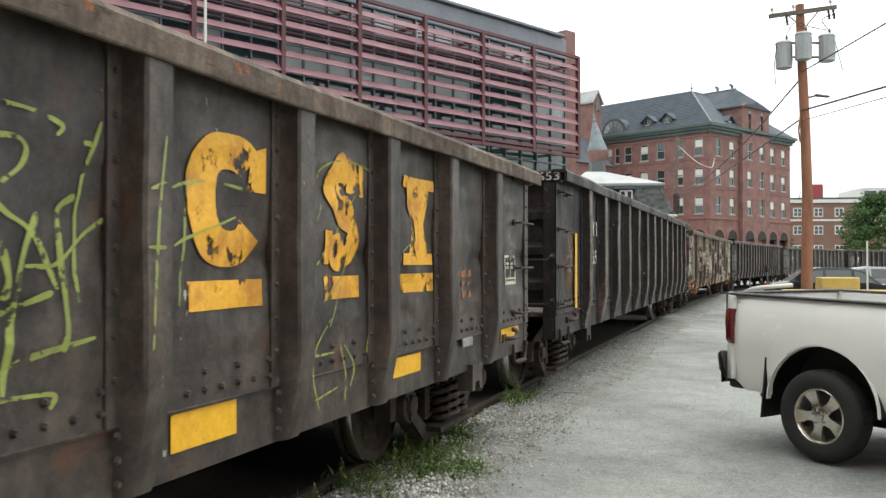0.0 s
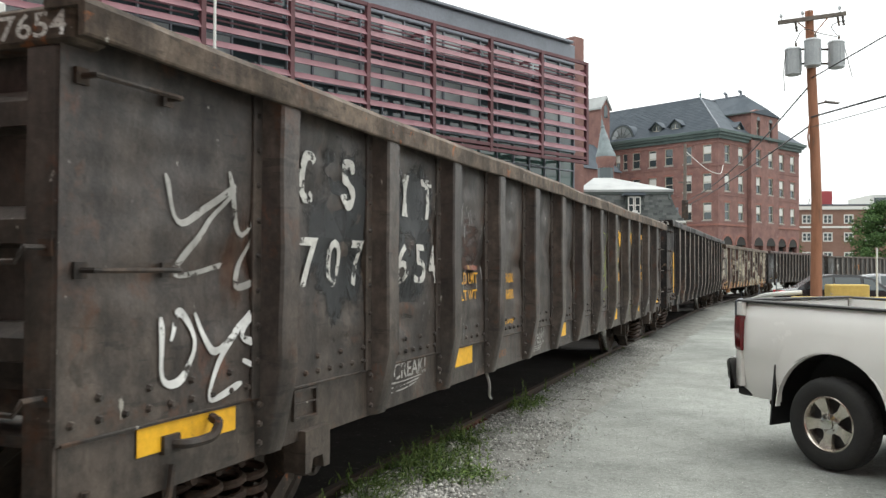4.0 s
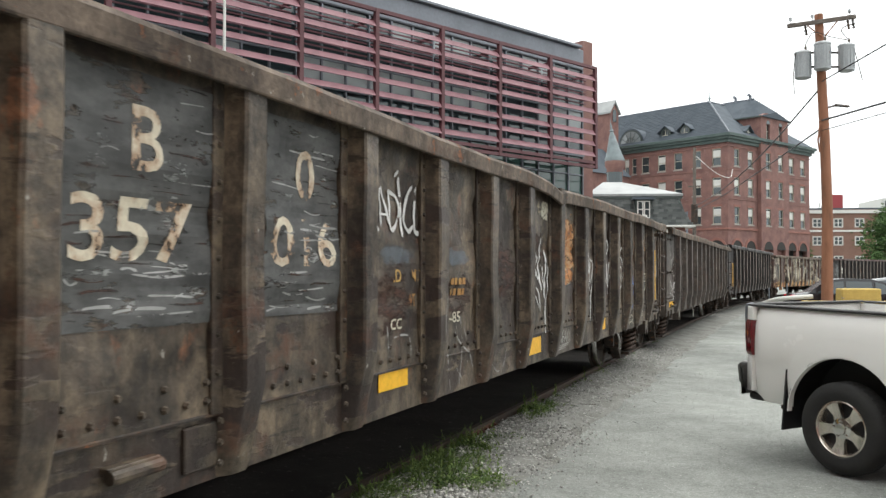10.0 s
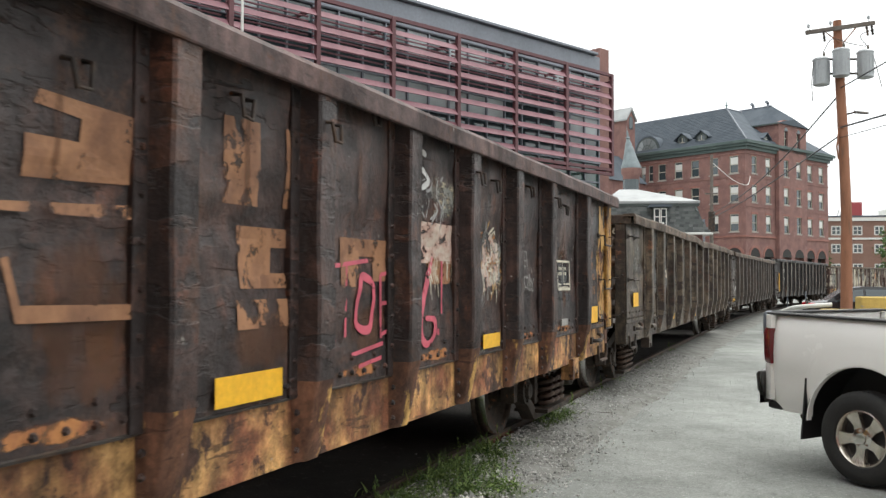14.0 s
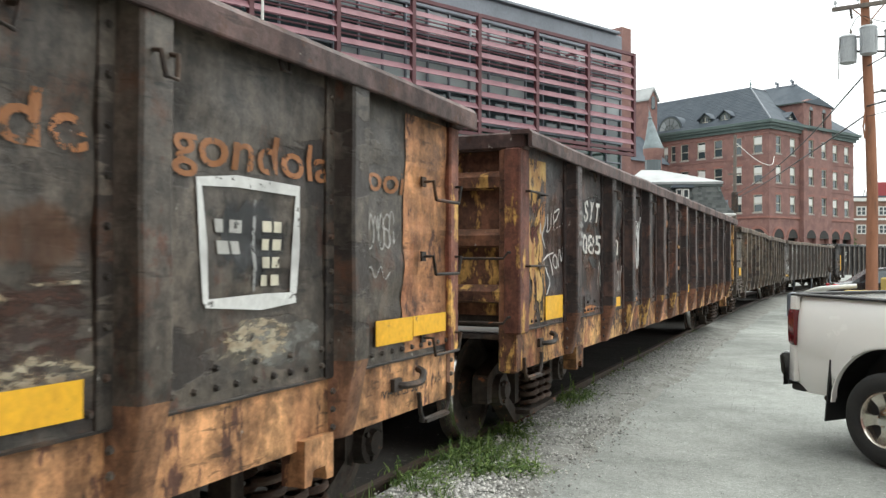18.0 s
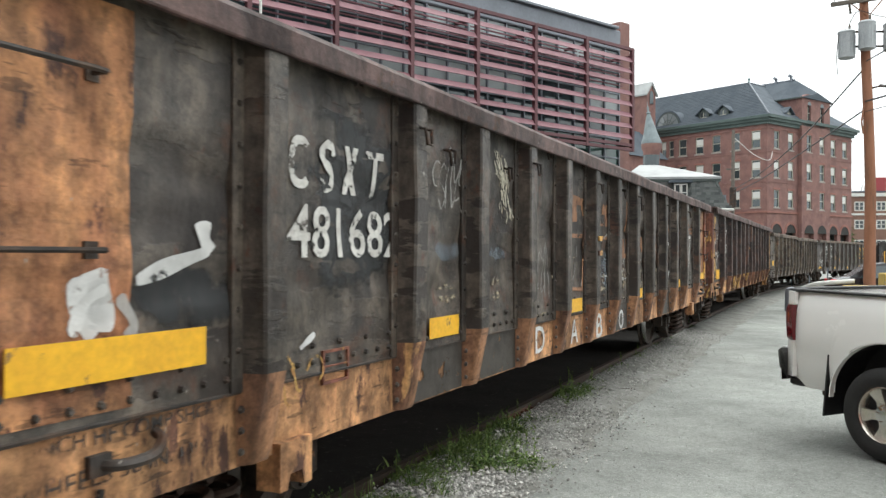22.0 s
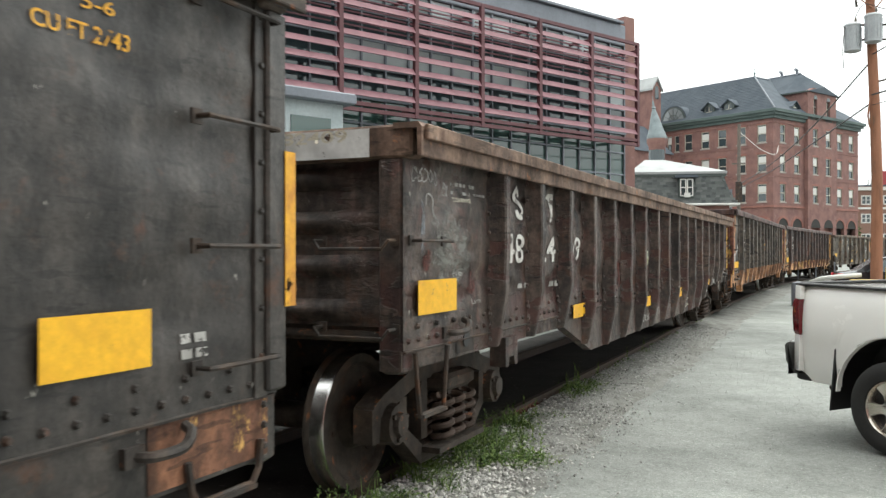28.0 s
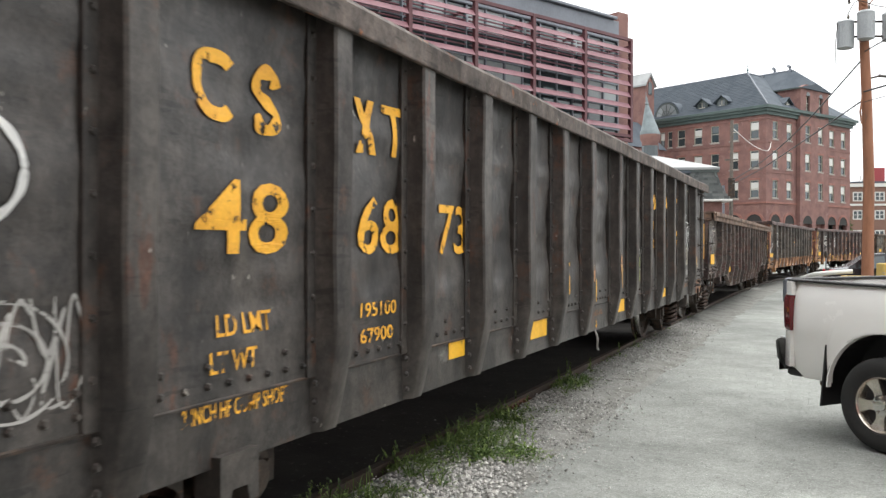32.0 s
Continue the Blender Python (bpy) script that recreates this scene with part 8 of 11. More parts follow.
e.stroke([(6.08, 0.85), (6.04, 0.86), (6.01, 0.89), (6.04, 0.94), (6.09, 0.97), (6.15, 0.96), (6.20, 0.90), (6.21, 0.83), (6.19, 0.77), (6.12, 0.73), (6.02, 0.72), (5.93, 0.75), (5.87, 0.80), (5.83, 0.87), (5.83, 0.94), (5.84, 0.98)], PAINT["cream"], 0.013, sill=True)
e.stroke([(6.07, 0.84), (6.08, 0.88), (6.10, 0.91), (6.14, 0.89), (6.15, 0.85), (6.12, 0.81), (6.08, 0.82), (6.07, 0.84)], PAINT["cream"], 0.012, sill=True)
e.text("3", 5.91, 5.97, 0.885, 0.93, PAINT["cream"], True, name="graffiti")
e.text("13", 5.73, 5.81, 0.89, 0.93, PAINT["cream"], True, name="graffiti")
e.text("4903", 5.70, 5.89, 0.755, 0.80, PAINT["cream"], True, name="graffiti")
e.text("SPRING", 5.88, 6.12, 0.645, 0.70, PAINT["cream"], True, name="graffiti")
e.text("AGAIN", 5.66, 5.86, 0.66, 0.71, PAINT["cream"], True, name="graffiti")
e.text("creak!", 9.00, 9.52, 0.66, 0.80, PAINT["pale"], True, 0.15, "graffiti")
e.scrawl(8.33, 8.58, 0.70, 0.80, PAINT["pale"], 114, 4, 0.014, 4, True)
e.scrawl(5.09, 5.35, 0.84, 0.96, PAINT["blue"], 115, 6, 0.012, 5, True)
e.patch(5.10, 5.35, 0.84, 0.96, PAINT["haze_blue"], 116, 0.6, sill=True)
e.stroke([(8.73, 1.0), (8.75, 0.66)], PAINT["orange"], 0.05, False, True)
for kind, u in (("ring", 14.54), ("bend", 14.25), ("cross", 13.68), ("hammer", 13.42)):
    e.mark(kind, u, u + 0.19, 1.85, 2.10, WHI, 0.05, False)
for body, u in (("48", 14.24), ("24", 13.41), ("09", 12.57)):
    e.text(body, u, u + 0.50, 1.50, 1.73, WHI)
e.bars(13.9, 14.35, 1.30, 1.36, PAINT["pale"], 1, 4, seed=45)
e.bars(13.0, 13.5, 1.28, 1.36, PAINT["pale"], 1, 4, seed=46)
e.patch(15.02, 16.25, 1.1, 2.1, PAINT["ash"], 70, 0.85)
for q in ((15.36, 15.62, 2.03, 2.07), (15.20, 15.30, 2.03, 2.07), (15.30, 15.61, 1.975, 2.01), (15.03, 15.24, 1.98, 2.01)):
    e.bars(*q, PAINT["pale"], 1, 4, seed=47)
e.text("CLEARANCE", 15.36, 15.60, 1.925, 1.955, PAINT["cream"])
e.text("CLEARED", 15.46, 15.67, 1.43, 1.455, PAINT["pale"])
e.text("C7-85", 15.55, 15.67, 1.395, 1.42, PAINT["pale"])
e.scrawl(15.87, 16.24, 2.01, 2.12, PAINT["pale"], 116, 5, 0.008, 5)
e.scrawl(15.67, 15.78, 1.95, 2.04, PAINT["pale"], 117, 4, 0.008, 4)
e.stroke([(15.86, 1.77), (15.93, 1.84), (15.95, 1.93), (16.02, 1.95), (16.05, 1.88)], PAINT["pale"], 0.012)
e.stroke([(16.10, 2.02), (16.09, 1.80), (16.11, 1.55), (16.09, 1.46)], PAINT["haze_blue"], 0.055, name="paint_run")
e.stroke([(16.04, 1.62), (16.03, 1.50), (16.04, 1.45)], PAINT["maroon"], 0.10, name="paint_run")
e.stroke([(15.24, 1.52), (15.30, 1.38), (15.42, 1.26)], PAINT["maroon"], 0.10, name="paint_run")
e.text("Lum", 15.17, 15.34, 1.23, 1.27, PAINT["pale"], name="graffiti")
bm = B()
box(bm, -e.L / 2 - 0.0145, -e.L / 2 - 0.011, -1.24, -0.50, 2.155, 2.325)
part("paint_patch", bm, PAINT["white"], e.root, "chipped white paint on the end chord")
wall_letters(e, "482409", -1.09, -0.52, 2.25, 2.325, PAINT["cream"])

# ---- sixth: dark grey with yellow numbers
f = Side(BUILT["F"])
f.text("CU FT 2743", 0.88, 1.31, 2.31, 2.37, YEL)
f.text("5-6", 0.95, 1.10, 2.42, 2.47, YEL)
f.bars(0.9, 1.3, 2.50, 2.60, YEL, 2, 4, seed=51)
f.stripe(0.81, 1.30, 1.18, 1.39, False)
bm = B()
box(bm, f.x(-0.01), f.x(-0.09), f.face - 0.042, f.face - 0.037, 1.35, 2.05)
part("reflector", bm, PAINT["worn_yellow"], f.root, "chipped yellow reflector sheet")
f.label(1.89, 2.35, 1.27, 1.57, 52)
f.bars(0.45, 0.62, 1.18, 1.30, PAINT["pale"], 2, 2, seed=53)
f.text("INSIDE HEIGHT", 1.86, 2.63, 2.55, 2.61, PAINT["cream"])
f.text("5-6", 2.07, 2.28, 2.44, 2.51, PAINT["cream"])
f.tag_plate(2.02, 2.28, 1.09, 1.18)
f.stroke([(2.62, 2.09), (2.54, 2.21), (2.42, 2.24), (2.35, 2.16), (2.36, 2.00), (2.39, 1.95), (2.47, 1.91), (2.57, 2.00)], PAINT["white"], 0.026)
f.stroke([(2.36, 2.00), (2.32, 2.13), (2.20, 2.23), (2.05, 2.24), (1.97, 2.14), (2.05, 2.04), (2.36, 2.00)], PAINT["white"], 0.026)
f.stroke([(2.32, 1.99), (2.33, 1.85), (2.32, 1.71), (2.28, 1.58)], PAINT["white"], 0.024)
f.stroke([(2.28, 2.02), (2.08, 2.04), (1.78, 2.01), (1.73, 1.94)], PAINT["white"], 0.022)
f.stroke([(1.98, 1.76), (2.05, 1.64), (2.20, 1.62), (2.31, 1.69), (2.31, 1.80), (2.20, 1.89), (2.05, 1.87), (1.98, 1.77)], PAINT["white"], 0.024)
f.stroke([(2.27, 1.79), (2.24, 1.67)], PAINT["white"], 0.02)
f.stroke([(2.19, 1.79), (2.25, 1.73), (2.17, 1.67)], PAINT["white"], 0.02)
f.stroke([(2.11, 1.68), (2.11, 1.82), (2.03, 1.80), (2.09, 1.75), (2.02, 1.72), (2.11, 1.68)], PAINT["white"], 0.02)
f.stroke([(2.31, 1.70), (2.47, 1.77), (2.57, 1.73), (2.58, 1.64), (2.49, 1.57), (2.41, 1.59), (2.40, 1.64)], PAINT["white"], 0.024)
f.stroke([(1.78, 1.96), (1.92, 1.92), (1.93, 1.85), (1.82, 1.84), (1.78, 1.91), (1.70, 1.83)], PAINT["white"], 0.02)
f.stroke([(1.97, 1.71), (1.93, 1.85), (1.88, 1.72)], PAINT["white"], 0.02)
f.stroke([(1.96, 1.77), (1.88, 1.78)], PAINT["white"], 0.018)
f.stroke([(1.82, 1.86), (1.80, 1.69), (1.75, 1.76), (1.84, 1.82)], PAINT["white"], 0.02)
f.stroke([(1.98, 1.60), (1.93, 1.69), (1.86, 1.58)], PAINT["white"], 0.02)
f.stroke([(1.88, 1.65), (1.83, 1.51), (1.75, 1.60), (1.70, 1.62)], PAINT["white"], 0.02)
f.stroke([(1.70, 1.60), (1.76, 1.43), (1.68, 1.31)], PAINT["white"], 0.018)
f.emblem(((5.10, 5.66), (4.16, 4.61), (3.10, 3.66)), 1.77, 2.39, 1.57, 1.70)
f.text("2 INCH HF COMP SHOES", 1.82, 2.61, 0.87, 0.945, PAINT["orange"], True)
f.block(0.06, 0.80, 0.70, 0.965, M["end_rust"], "rust_patch", True)
f.patch(0.22, 0.56, 0.74, 0.93, PAINT["worn_yellow"], 81, 0.7, sill=True)
for q in ((4.18, 4.66, 0.82, 0.96), (7.18, 7.65, 0.80, 0.95), (10.43, 10.89, 0.80, 0.95)):
    f.stripe(*q)
f.patch(12.28, 12.90, 0.80, 0.97, PAINT["ash"], 82, 0.3, sill=True)
f.stripe(12.35, 12.62, 0.84, 0.95)
f.scrawl(6.05, 6.60, 1.35, 1.60, PAINT["pale"], 123, 6, 0.012, 4)
f.scrawl(6.15, 6.50, 1.15, 1.32, PAINT["pale"], 124, 3, 0.012, 4)
f.text("RELEASE ROD", 8.34, 8.69, 0.84, 0.90, PAINT["orange"], True)
f.poly(((8.60, 0.70), (8.56, 0.74), (8.59, 0.74), (8.59, 0.79), (8.61, 0.79), (8.61, 0.74), (8.64, 0.74)), YEL, "lettering", True)
f.bars(7.25, 7.6, 1.08, 1.12, PAINT["orange"], 1, 7, seed=54)
f.text("73", 12.31, 12.82, 1.54, 1.87, YEL)
f.text("68", 13.31, 13.86, 1.55, 1.87, YEL)
f.text("48", 14.49, 15.15, 1.56, 1.88, YEL)
f.mark("ring", 14.86, 15.16, 2.11, 2.41, YEL, 0.06, False)
f.mark("bend", 14.52, 14.76, 2.10, 2.40, YEL, 0.06, False)
f.mark("cross", 13.62, 13.87, 2.10, 2.40, YEL, 0.055, False)
f.mark("hammer", 13.32, 13.55, 2.11, 2.40, YEL, 0.05, False)
f.text("LD LMT", 14.62, 15.01, 1.22, 1.31, YEL)
f.text("LT WT", 14.74, 15.06, 1.07, 1.16, YEL)
f.text("195100", 13.42, 13.83, 1.21, 1.29, YEL)
f.text("67900", 13.46, 13.83, 1.07, 1.15, YEL)
f.text("2 INCH HF COMP SHOES", 14.50, 15.22, 0.88, 0.955, YEL, True)
f.spiral(16.1, 1.84, 0.16, 0.17, 1.0, PAINT["white"], 0.03, 1.0)
f.spiral(16.0, 1.22, 0.26, 0.22, 2.5, PAINT["pale"], 0.012)
f.scrawl(15.70, 16.3, 1.05, 1.5, PAINT["pale"], 125, 6, 0.012, 5)

for q, mt, w in (([(7.93, 1.52), (7.94, 1.40), (7.93, 1.26)], "flame", 0.08), ([(7.90, 1.38), (7.91, 1.26), (7.90, 1.12)], "peel", 0.04), ([(6.90, 1.48), (6.91, 1.32), (6.90, 1.16)], "lime", 0.03),
                ([(10.16, 1.45), (10.15, 1.30), (10.15, 1.15)], "worn_yellow", 0.022), ([(9.22, 1.40), (9.21, 1.30), (9.20, 1.22)], "flame", 0.07), ([(9.14, 1.26), (9.13, 1.12), (9.13, 1.02)], "worn_yellow", 0.03)):
    f.stroke(q, PAINT[mt], w, name="paint_smear", out=0.117)

# ---- the car ahead of the first, and those before it
o = Side(LEADING[0])
for q in ((15.3, 15.42, 1.0, 1.95), (13.6, 13.72, 0.95, 1.5), (11.3, 11.4, 0.95, 1.5), (9.1, 9.2, 0.95, 1.5)):
    o.stripe(*q, False)
o.four_marks(13.75, 14.7, 1.95, 2.15, WHI)
o.text("708653", 13.75, 14.7, 1.55, 1.75, WHI)
o.patch(15.2, 16.0, 1.1, 2.2, PAINT["ash"], 90, 0.8)
wall_letters(o, "708653", -1.50, -0.96, 2.545, 2.645, WHI)
o.patch(14.2, 15.0, 0.8, 2.2, PAINT["ash"], 91, 0.6)
o.patch(15.1, 16.1, 0.9, 2.3, PAINT["rustwash"], 92, 0.4)
for k, built in enumerate(LEADING[1:]):
    s_ = Side(built)
    s_.stripe(15.4, 15.9, 0.95, 1.12)
    if k == 0:                                       # much painted and rusted
        for q in range(9):
            s_.patch(1.0 + 1.65 * q, 2.5 + 1.65 * q, 1.2 + 0.1 * (q % 3), 2.3, PAINT[("ash", "maroon", "bare", "ash", "grey")[q % 5]], 160 + q, 0.5)
            s_.patch(1.1 + 1.65 * q, 2.4 + 1.65 * q, 0.72, 1.1, PAINT["peel"], 180 + q, 0.4)
        s_.scrawl(3.0, 13.5, 1.1, 2.2, PAINT["mist"], 130, 11, 0.05, 5)
        s_.block(14.9, 16.0, 1.0, 2.4, PAINT["ash"], "paint_patch")
    else:
        s_.block(14.2, 14.8, 1.7, 1.9, WHI, "painted_bar")
        s_.block(14.3, 14.8, 1.45, 1.65, WHI, "painted_bar")
        s_.patch(14.9, 16.1, 1.0, 2.3, PAINT["grey"], 150 + k, 0.4)
        s_.patch(9.0, 11.0, 1.2, 2.2, PAINT["rustwash" if k != 2 else "bare"], 155 + k, 0.5)


def release_strap(side, u):
    """A pale strap that hangs from the sill."""
    bm = B()
    x, z = side.x(u), 0.70
    tube(bm, curve_through([(x, side.face + 0.03, z), (x - 0.02, side.face - 0.01, z - 0.10), (x + 0.01, side.face, z - 0.20), (x + 0.06, side.face, z - 0.24)], 4), 0.012, 6)
    part("release_strap", bm, PAINT["plate"], side.root, "pale hanging release strap")


d.holder(14.08, 14.33, 0.95, 1.12, M["corner_rust"])
c.holder(14.30, 14.52, 1.10, 1.24, M["body_black"])


def ladder(side):
    """Two flat stiles that carry the corner grab irons."""
    for u in (0.52, 0.03):
        bm = B()
        box(bm, side.x(u) - 0.028, side.x(u) + 0.028, side.face - 0.105, side.face - 0.09, 0.86, 2.36, 0.003)
        for z in (0.95, 2.28):
            box(bm, side.x(u) - 0.02, side.x(u) + 0.02, side.face - 0.09, side.face + 0.01, z - 0.03, z + 0.03)
        part("ladder_stile", bm, M["body_brown"], side.root)
    for k in range(5):
        bm = B()
        z = 0.98 + 0.31 * k
        tube(bm, curve_through([(side.x(0.56), side.face - 0.10, z), (side.x(0.40), side.face - 0.13, z - 0.025), (side.x(0.15), side.face - 0.13, z - 0.025), (side.x(-0.01), side.face - 0.10, z)], 3), 0.012, 6)
        part("ladder_rung", bm, M["iron"], side.root)


ladder(b)
release_strap(a, 11.6)
release_strap(b, 4.2)
release_strap(f, 8.6)

# ---------------------------------------------------------------- buildings across the track
def window_mesh(w, h, frame_mat, bars=1):
    """A sash window, origin at its lower middle, facing -y: frame, then glass set back."""
    bm = B()
    t = 0.09
    for (a, b, c, d) in ((-w / 2, -w / 2 + t, 0, h), (w / 2 - t, w / 2, 0, h), (-w / 2 + t, w / 2 - t, 0, t), (-w / 2 + t, w / 2 - t, h - t, h), (-w / 2 + t, w / 2 - t, h / 2 - 0.05, h / 2 + 0.05)):
        box(bm, a, b, -0.04, 0.12, c, d)
    return mesh_of(bm, frame_mat, "window_frame")


def pane_mesh(w, h):
    bm = B()
    box(bm, -w / 2, w / 2, 0.04, 0.06, 0, h)
    return mesh_of(bm, M["glass_dark"], "pane")


M["trim_dark"] = plain("dark_green_trim", (0.05, 0.065, 0.06), 0.5)
M["trim_white"] = plain("white_trim", (0.6, 0.6, 0.57), 0.5)
M["copper"] = material("green_copper", (0.16, 0.22, 0.22), 0.6, 0, (0.12, 0.17, 0.18), 0.5, 0.6, None, 0, 3, 0.05, 1.0, 6)
M["cone_metal"] = material("grey_green_cone_metal", (0.20, 0.235, 0.245), 0.6, 0, (0.15, 0.18, 0.19), 0.5, 0.9, None, 0, 3, 0.05, 1.0, 6)
M["cap_metal"] = material("pale_roof_metal", (0.34, 0.35, 0.35), 0.6, 0, (0.28, 0.29, 0.29), 0.5, 0.8, None, 0, 3, 0.05, 1.0, 8, grit=0.1)
M["granite"] = material("grey_stone", (0.34, 0.31, 0.28), 0.85, 0, (0.28, 0.26, 0.24), 0.5, 0.8, None, 0, 3, 0.1, 1.0, 12)


def wall_with_holes(bm, x0, x1, z0, z1, holes, y=0.0, t=0.45):
    """A wall in the x-z plane facing -y, cut by rectangular holes (xa, xb, za, zb)."""
    xs = sorted({x0, x1, *[h[0] for h in holes], *[h[1] for h in holes]})
    zs = sorted({z0, z1, *[h[2] for h in holes], *[h[3] for h in holes]})
    for a, b in zip(xs, xs[1:]):
        for c, d in zip(zs, zs[1:]):
            mx, mz = (a + b) / 2, (c + d) / 2
            if any(h[0] < mx < h[1] and h[2] < mz < h[3] for h in holes):
                continue
            box(bm, a, b, y, y + t, c, d)
    bmesh.ops.remove_doubles(bm, verts=bm.verts, dist=1e-4)
    seen = {}
    bm.verts.index_update()
    for f in list(bm.faces):
        seen.setdefault(tuple(sorted(v.index for v in f.verts)), []).append(f)
    bmesh.ops.delete(bm, geom=[f for fs in seen.values() if len(fs) > 1 for f in fs], context="FACES_ONLY")


def arch_ring(x, z, r, rise, n=12):
    return [(x + r * math.cos(math.pi * k / n), z + rise * math.sin(math.pi * k / n)) for k in range(n + 1)]


def brick_block():
    root = empty("brick_building", pose(-6.93, 123.6, 0, 0, 0, 62), "four-storey red brick block with a slate hip roof", "building")
    top, wide, deep = 20.0, 23.0, 28.0
    rows = (8.35, 12.4, 16.4)
    right, bay = (2.3, 5.87, 17.5, 20.9), (9.7, 13.2)
    left = (1.73, 4.86, 7.94, 10.74, 13.64, 15.65, 17.0, 19.8, 22.6, 25.4)
    M["cream"] = plain("cream_sash", (0.40, 0.38, 0.32), 0.6)
    # near-black that stands for the shade inside arches and rooms
    M["shade_black"] = plain("arcade_shade_black", (0.03, 0.028, 0.026), 0.9)
    M["brick_trim"] = material("red_brick_moulding", (0.27, 0.125, 0.10), 0.8, 0, (0.22, 0.10, 0.082), 0.5, 0.8, None, 0, 3, 0.1, 1.0, 12)
    wm, pm = window_mesh(1.35, 2.4, M["cream"]), pane_mesh(1.3, 2.35)
    turned = Matrix(((0, 1, 0, 0), (1, 0, 0, 0), (0, 0, 1, 0), (0, 0, 0, 1)))
    spots = []                                       # windows: place and turn
    for xs, length, m in ((right, wide, pose(0, 0, 0)), ([deep - x for x in left], deep - 0.46, pose(0, deep, 0, 0, 0, -90))):
        half = lambda x: 0.40 if length > 24 and deep - x in (15.65, 17.0) else 0.67
        holes = [(x - half(x), x + half(x), z, z + 2.4) for x in xs for z in rows]
        arches = [(x - 1.25, x + 1.25, 0.3, 4.9) for x in xs if half(x) > 0.5]
        bm = B()
        wall_with_holes(bm, 0, length, 0, top, holes + arches)
        part("wall", bm, M["brick"], root, m=m)
        spots += [(m @ pose(x, 0.12, z), half(x)) for x in xs for z in rows]
        for x in xs:
            if half(x) > 0.5:
                # flat black panel on the wall paints the shade of the arch head
                bm = B()
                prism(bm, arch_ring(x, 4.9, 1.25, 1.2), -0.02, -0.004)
                part("arch_opening", bm, M["shade_black"], root, m=m)
                bm = B()
                sweep(bm, [[(x + r * c_, y, 4.9 + 0.97 * r * s_) for r, y in ((1.25, -0.08), (1.6, -0.08), (1.6, -0.003), (1.25, -0.003))] for c_, s_ in ((math.cos(math.pi * k / 12), math.sin(math.pi * k / 12)) for k in range(13))])
                part("arch_moulding", bm, M["brick_trim"], root, m=m)
    bm = B()
    box(bm, 0.46, wide, deep - 0.5, deep, 0, top)
    box(bm, wide - 0.5, wide, 0.46, deep - 0.5, 0, top)
    part("wall", bm, M["brick"], root)
    # black boxes fill the inside in place of its shade
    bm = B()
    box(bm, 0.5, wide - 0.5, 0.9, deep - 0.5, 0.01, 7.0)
    part("arcade_core", bm, M["shade_black"], root)
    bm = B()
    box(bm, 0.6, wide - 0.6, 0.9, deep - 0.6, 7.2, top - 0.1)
    part("inner_core", bm, M["shade_black"], root)
    for z0, z1, o, mt in ((7.55, 7.8, 0.14, "brick_trim"), (7.8, 8.0, 0.06, "brick"), (11.75, 11.9, 0.07, "brick"), (15.8, 15.95, 0.07, "brick"), (19.0, 19.2, 0.1, "brick")):
        bm = B()
        box(bm, -o, wide + o, -o, -0.003, z0, z1)
        box(bm, -o, -0.003, 0, deep, z0, z1)
        part("string_course", bm, M[mt], root)
    bm = B()
    for z0, z1, o in ((19.55, 20.0, 0.3), (20.0, 20.35, 0.6), (20.35, 20.75, 0.85)):
        box(bm, -o, wide + o, -o, deep + o, z0 + 0.004, z1)
    M["cornice"] = material("dark_green_cornice", (0.075, 0.105, 0.098), 0.6, 0, (0.06, 0.085, 0.08), 0.5, 0.6, None, 0, 3, 0.05, 1.0, 6)
    part("cornice", bm, M["cornice"], root)
    bm = B()
    sweep(bm, [[(-0.6, -0.6, 20.75), (wide + 0.6, -0.6, 20.75), (wide + 0.6, deep + 0.6, 20.75), (-0.6, deep + 0.6, 20.75)],
               [(7.0, 7.2, 27.0), (wide - 7.0, 7.2, 27.0), (wide - 7.0, deep, 27.0), (7.0, deep, 27.0)]])
    part("roof", bm, M["slate"], root)
    # slate courses
    for k in range(1, 22):
        t = k / 22
        bm = B()
        box(bm, -0.6 + 7.6 * t - 0.05, -0.6 + 7.6 * t + 0.02, -0.6 + 7.8 * t, deep, 20.75 + 6.25 * t, 20.75 + 6.25 * t + 0.035)
        part("slate_course", bm, M["slate"], root)
    # tower bay: front wall, side walls, a roof hipped at its brow
    x0, x1, xm, ze = 7.7, 15.4, 11.55, 24.0
    bm = B()
    wall_with_holes(bm, x0, x1, 0, ze, [(x - 0.67, x + 0.67, z, z + 2.4) for x in bay for z in rows] + [(x - 1.25, x + 1.25, 0.3, 4.9) for x in bay] + [(x - 0.5, x + 0.5, 20.8, 23.0) for x in bay], -0.6, 0.55)
    box(bm, x0, x0 + 0.5, -0.05, 6, 20.76, ze)
    box(bm, x1 - 0.5, x1, -0.05, 6, 20.76, ze)
    prism(bm, [(x0, ze), (x1, ze), (x1 - 1.5, ze + 0.55), (x0 + 1.5, ze + 0.55)], -0.6, -0.05)
    part("tower", bm, M["brick"], root)
    bm = B()
    sweep(bm, [[(x0 - 0.35, 8.5, ze - 0.1), (xm, 8.5, 27.35), (x1 + 0.35, 8.5, ze - 0.1)], [(x0 - 0.35, 2.6, ze - 0.1), (xm, 2.6, 27.35), (x1 + 0.35, 2.6, ze - 0.1)],
               [(x0 - 0.35, -0.9, ze - 0.1), (xm, -0.9, ze + 0.9), (x1 + 0.35, -0.9, ze - 0.1)]], closed=True)
    part("tower_roof", bm, M["slate"], root)
    bm = B()
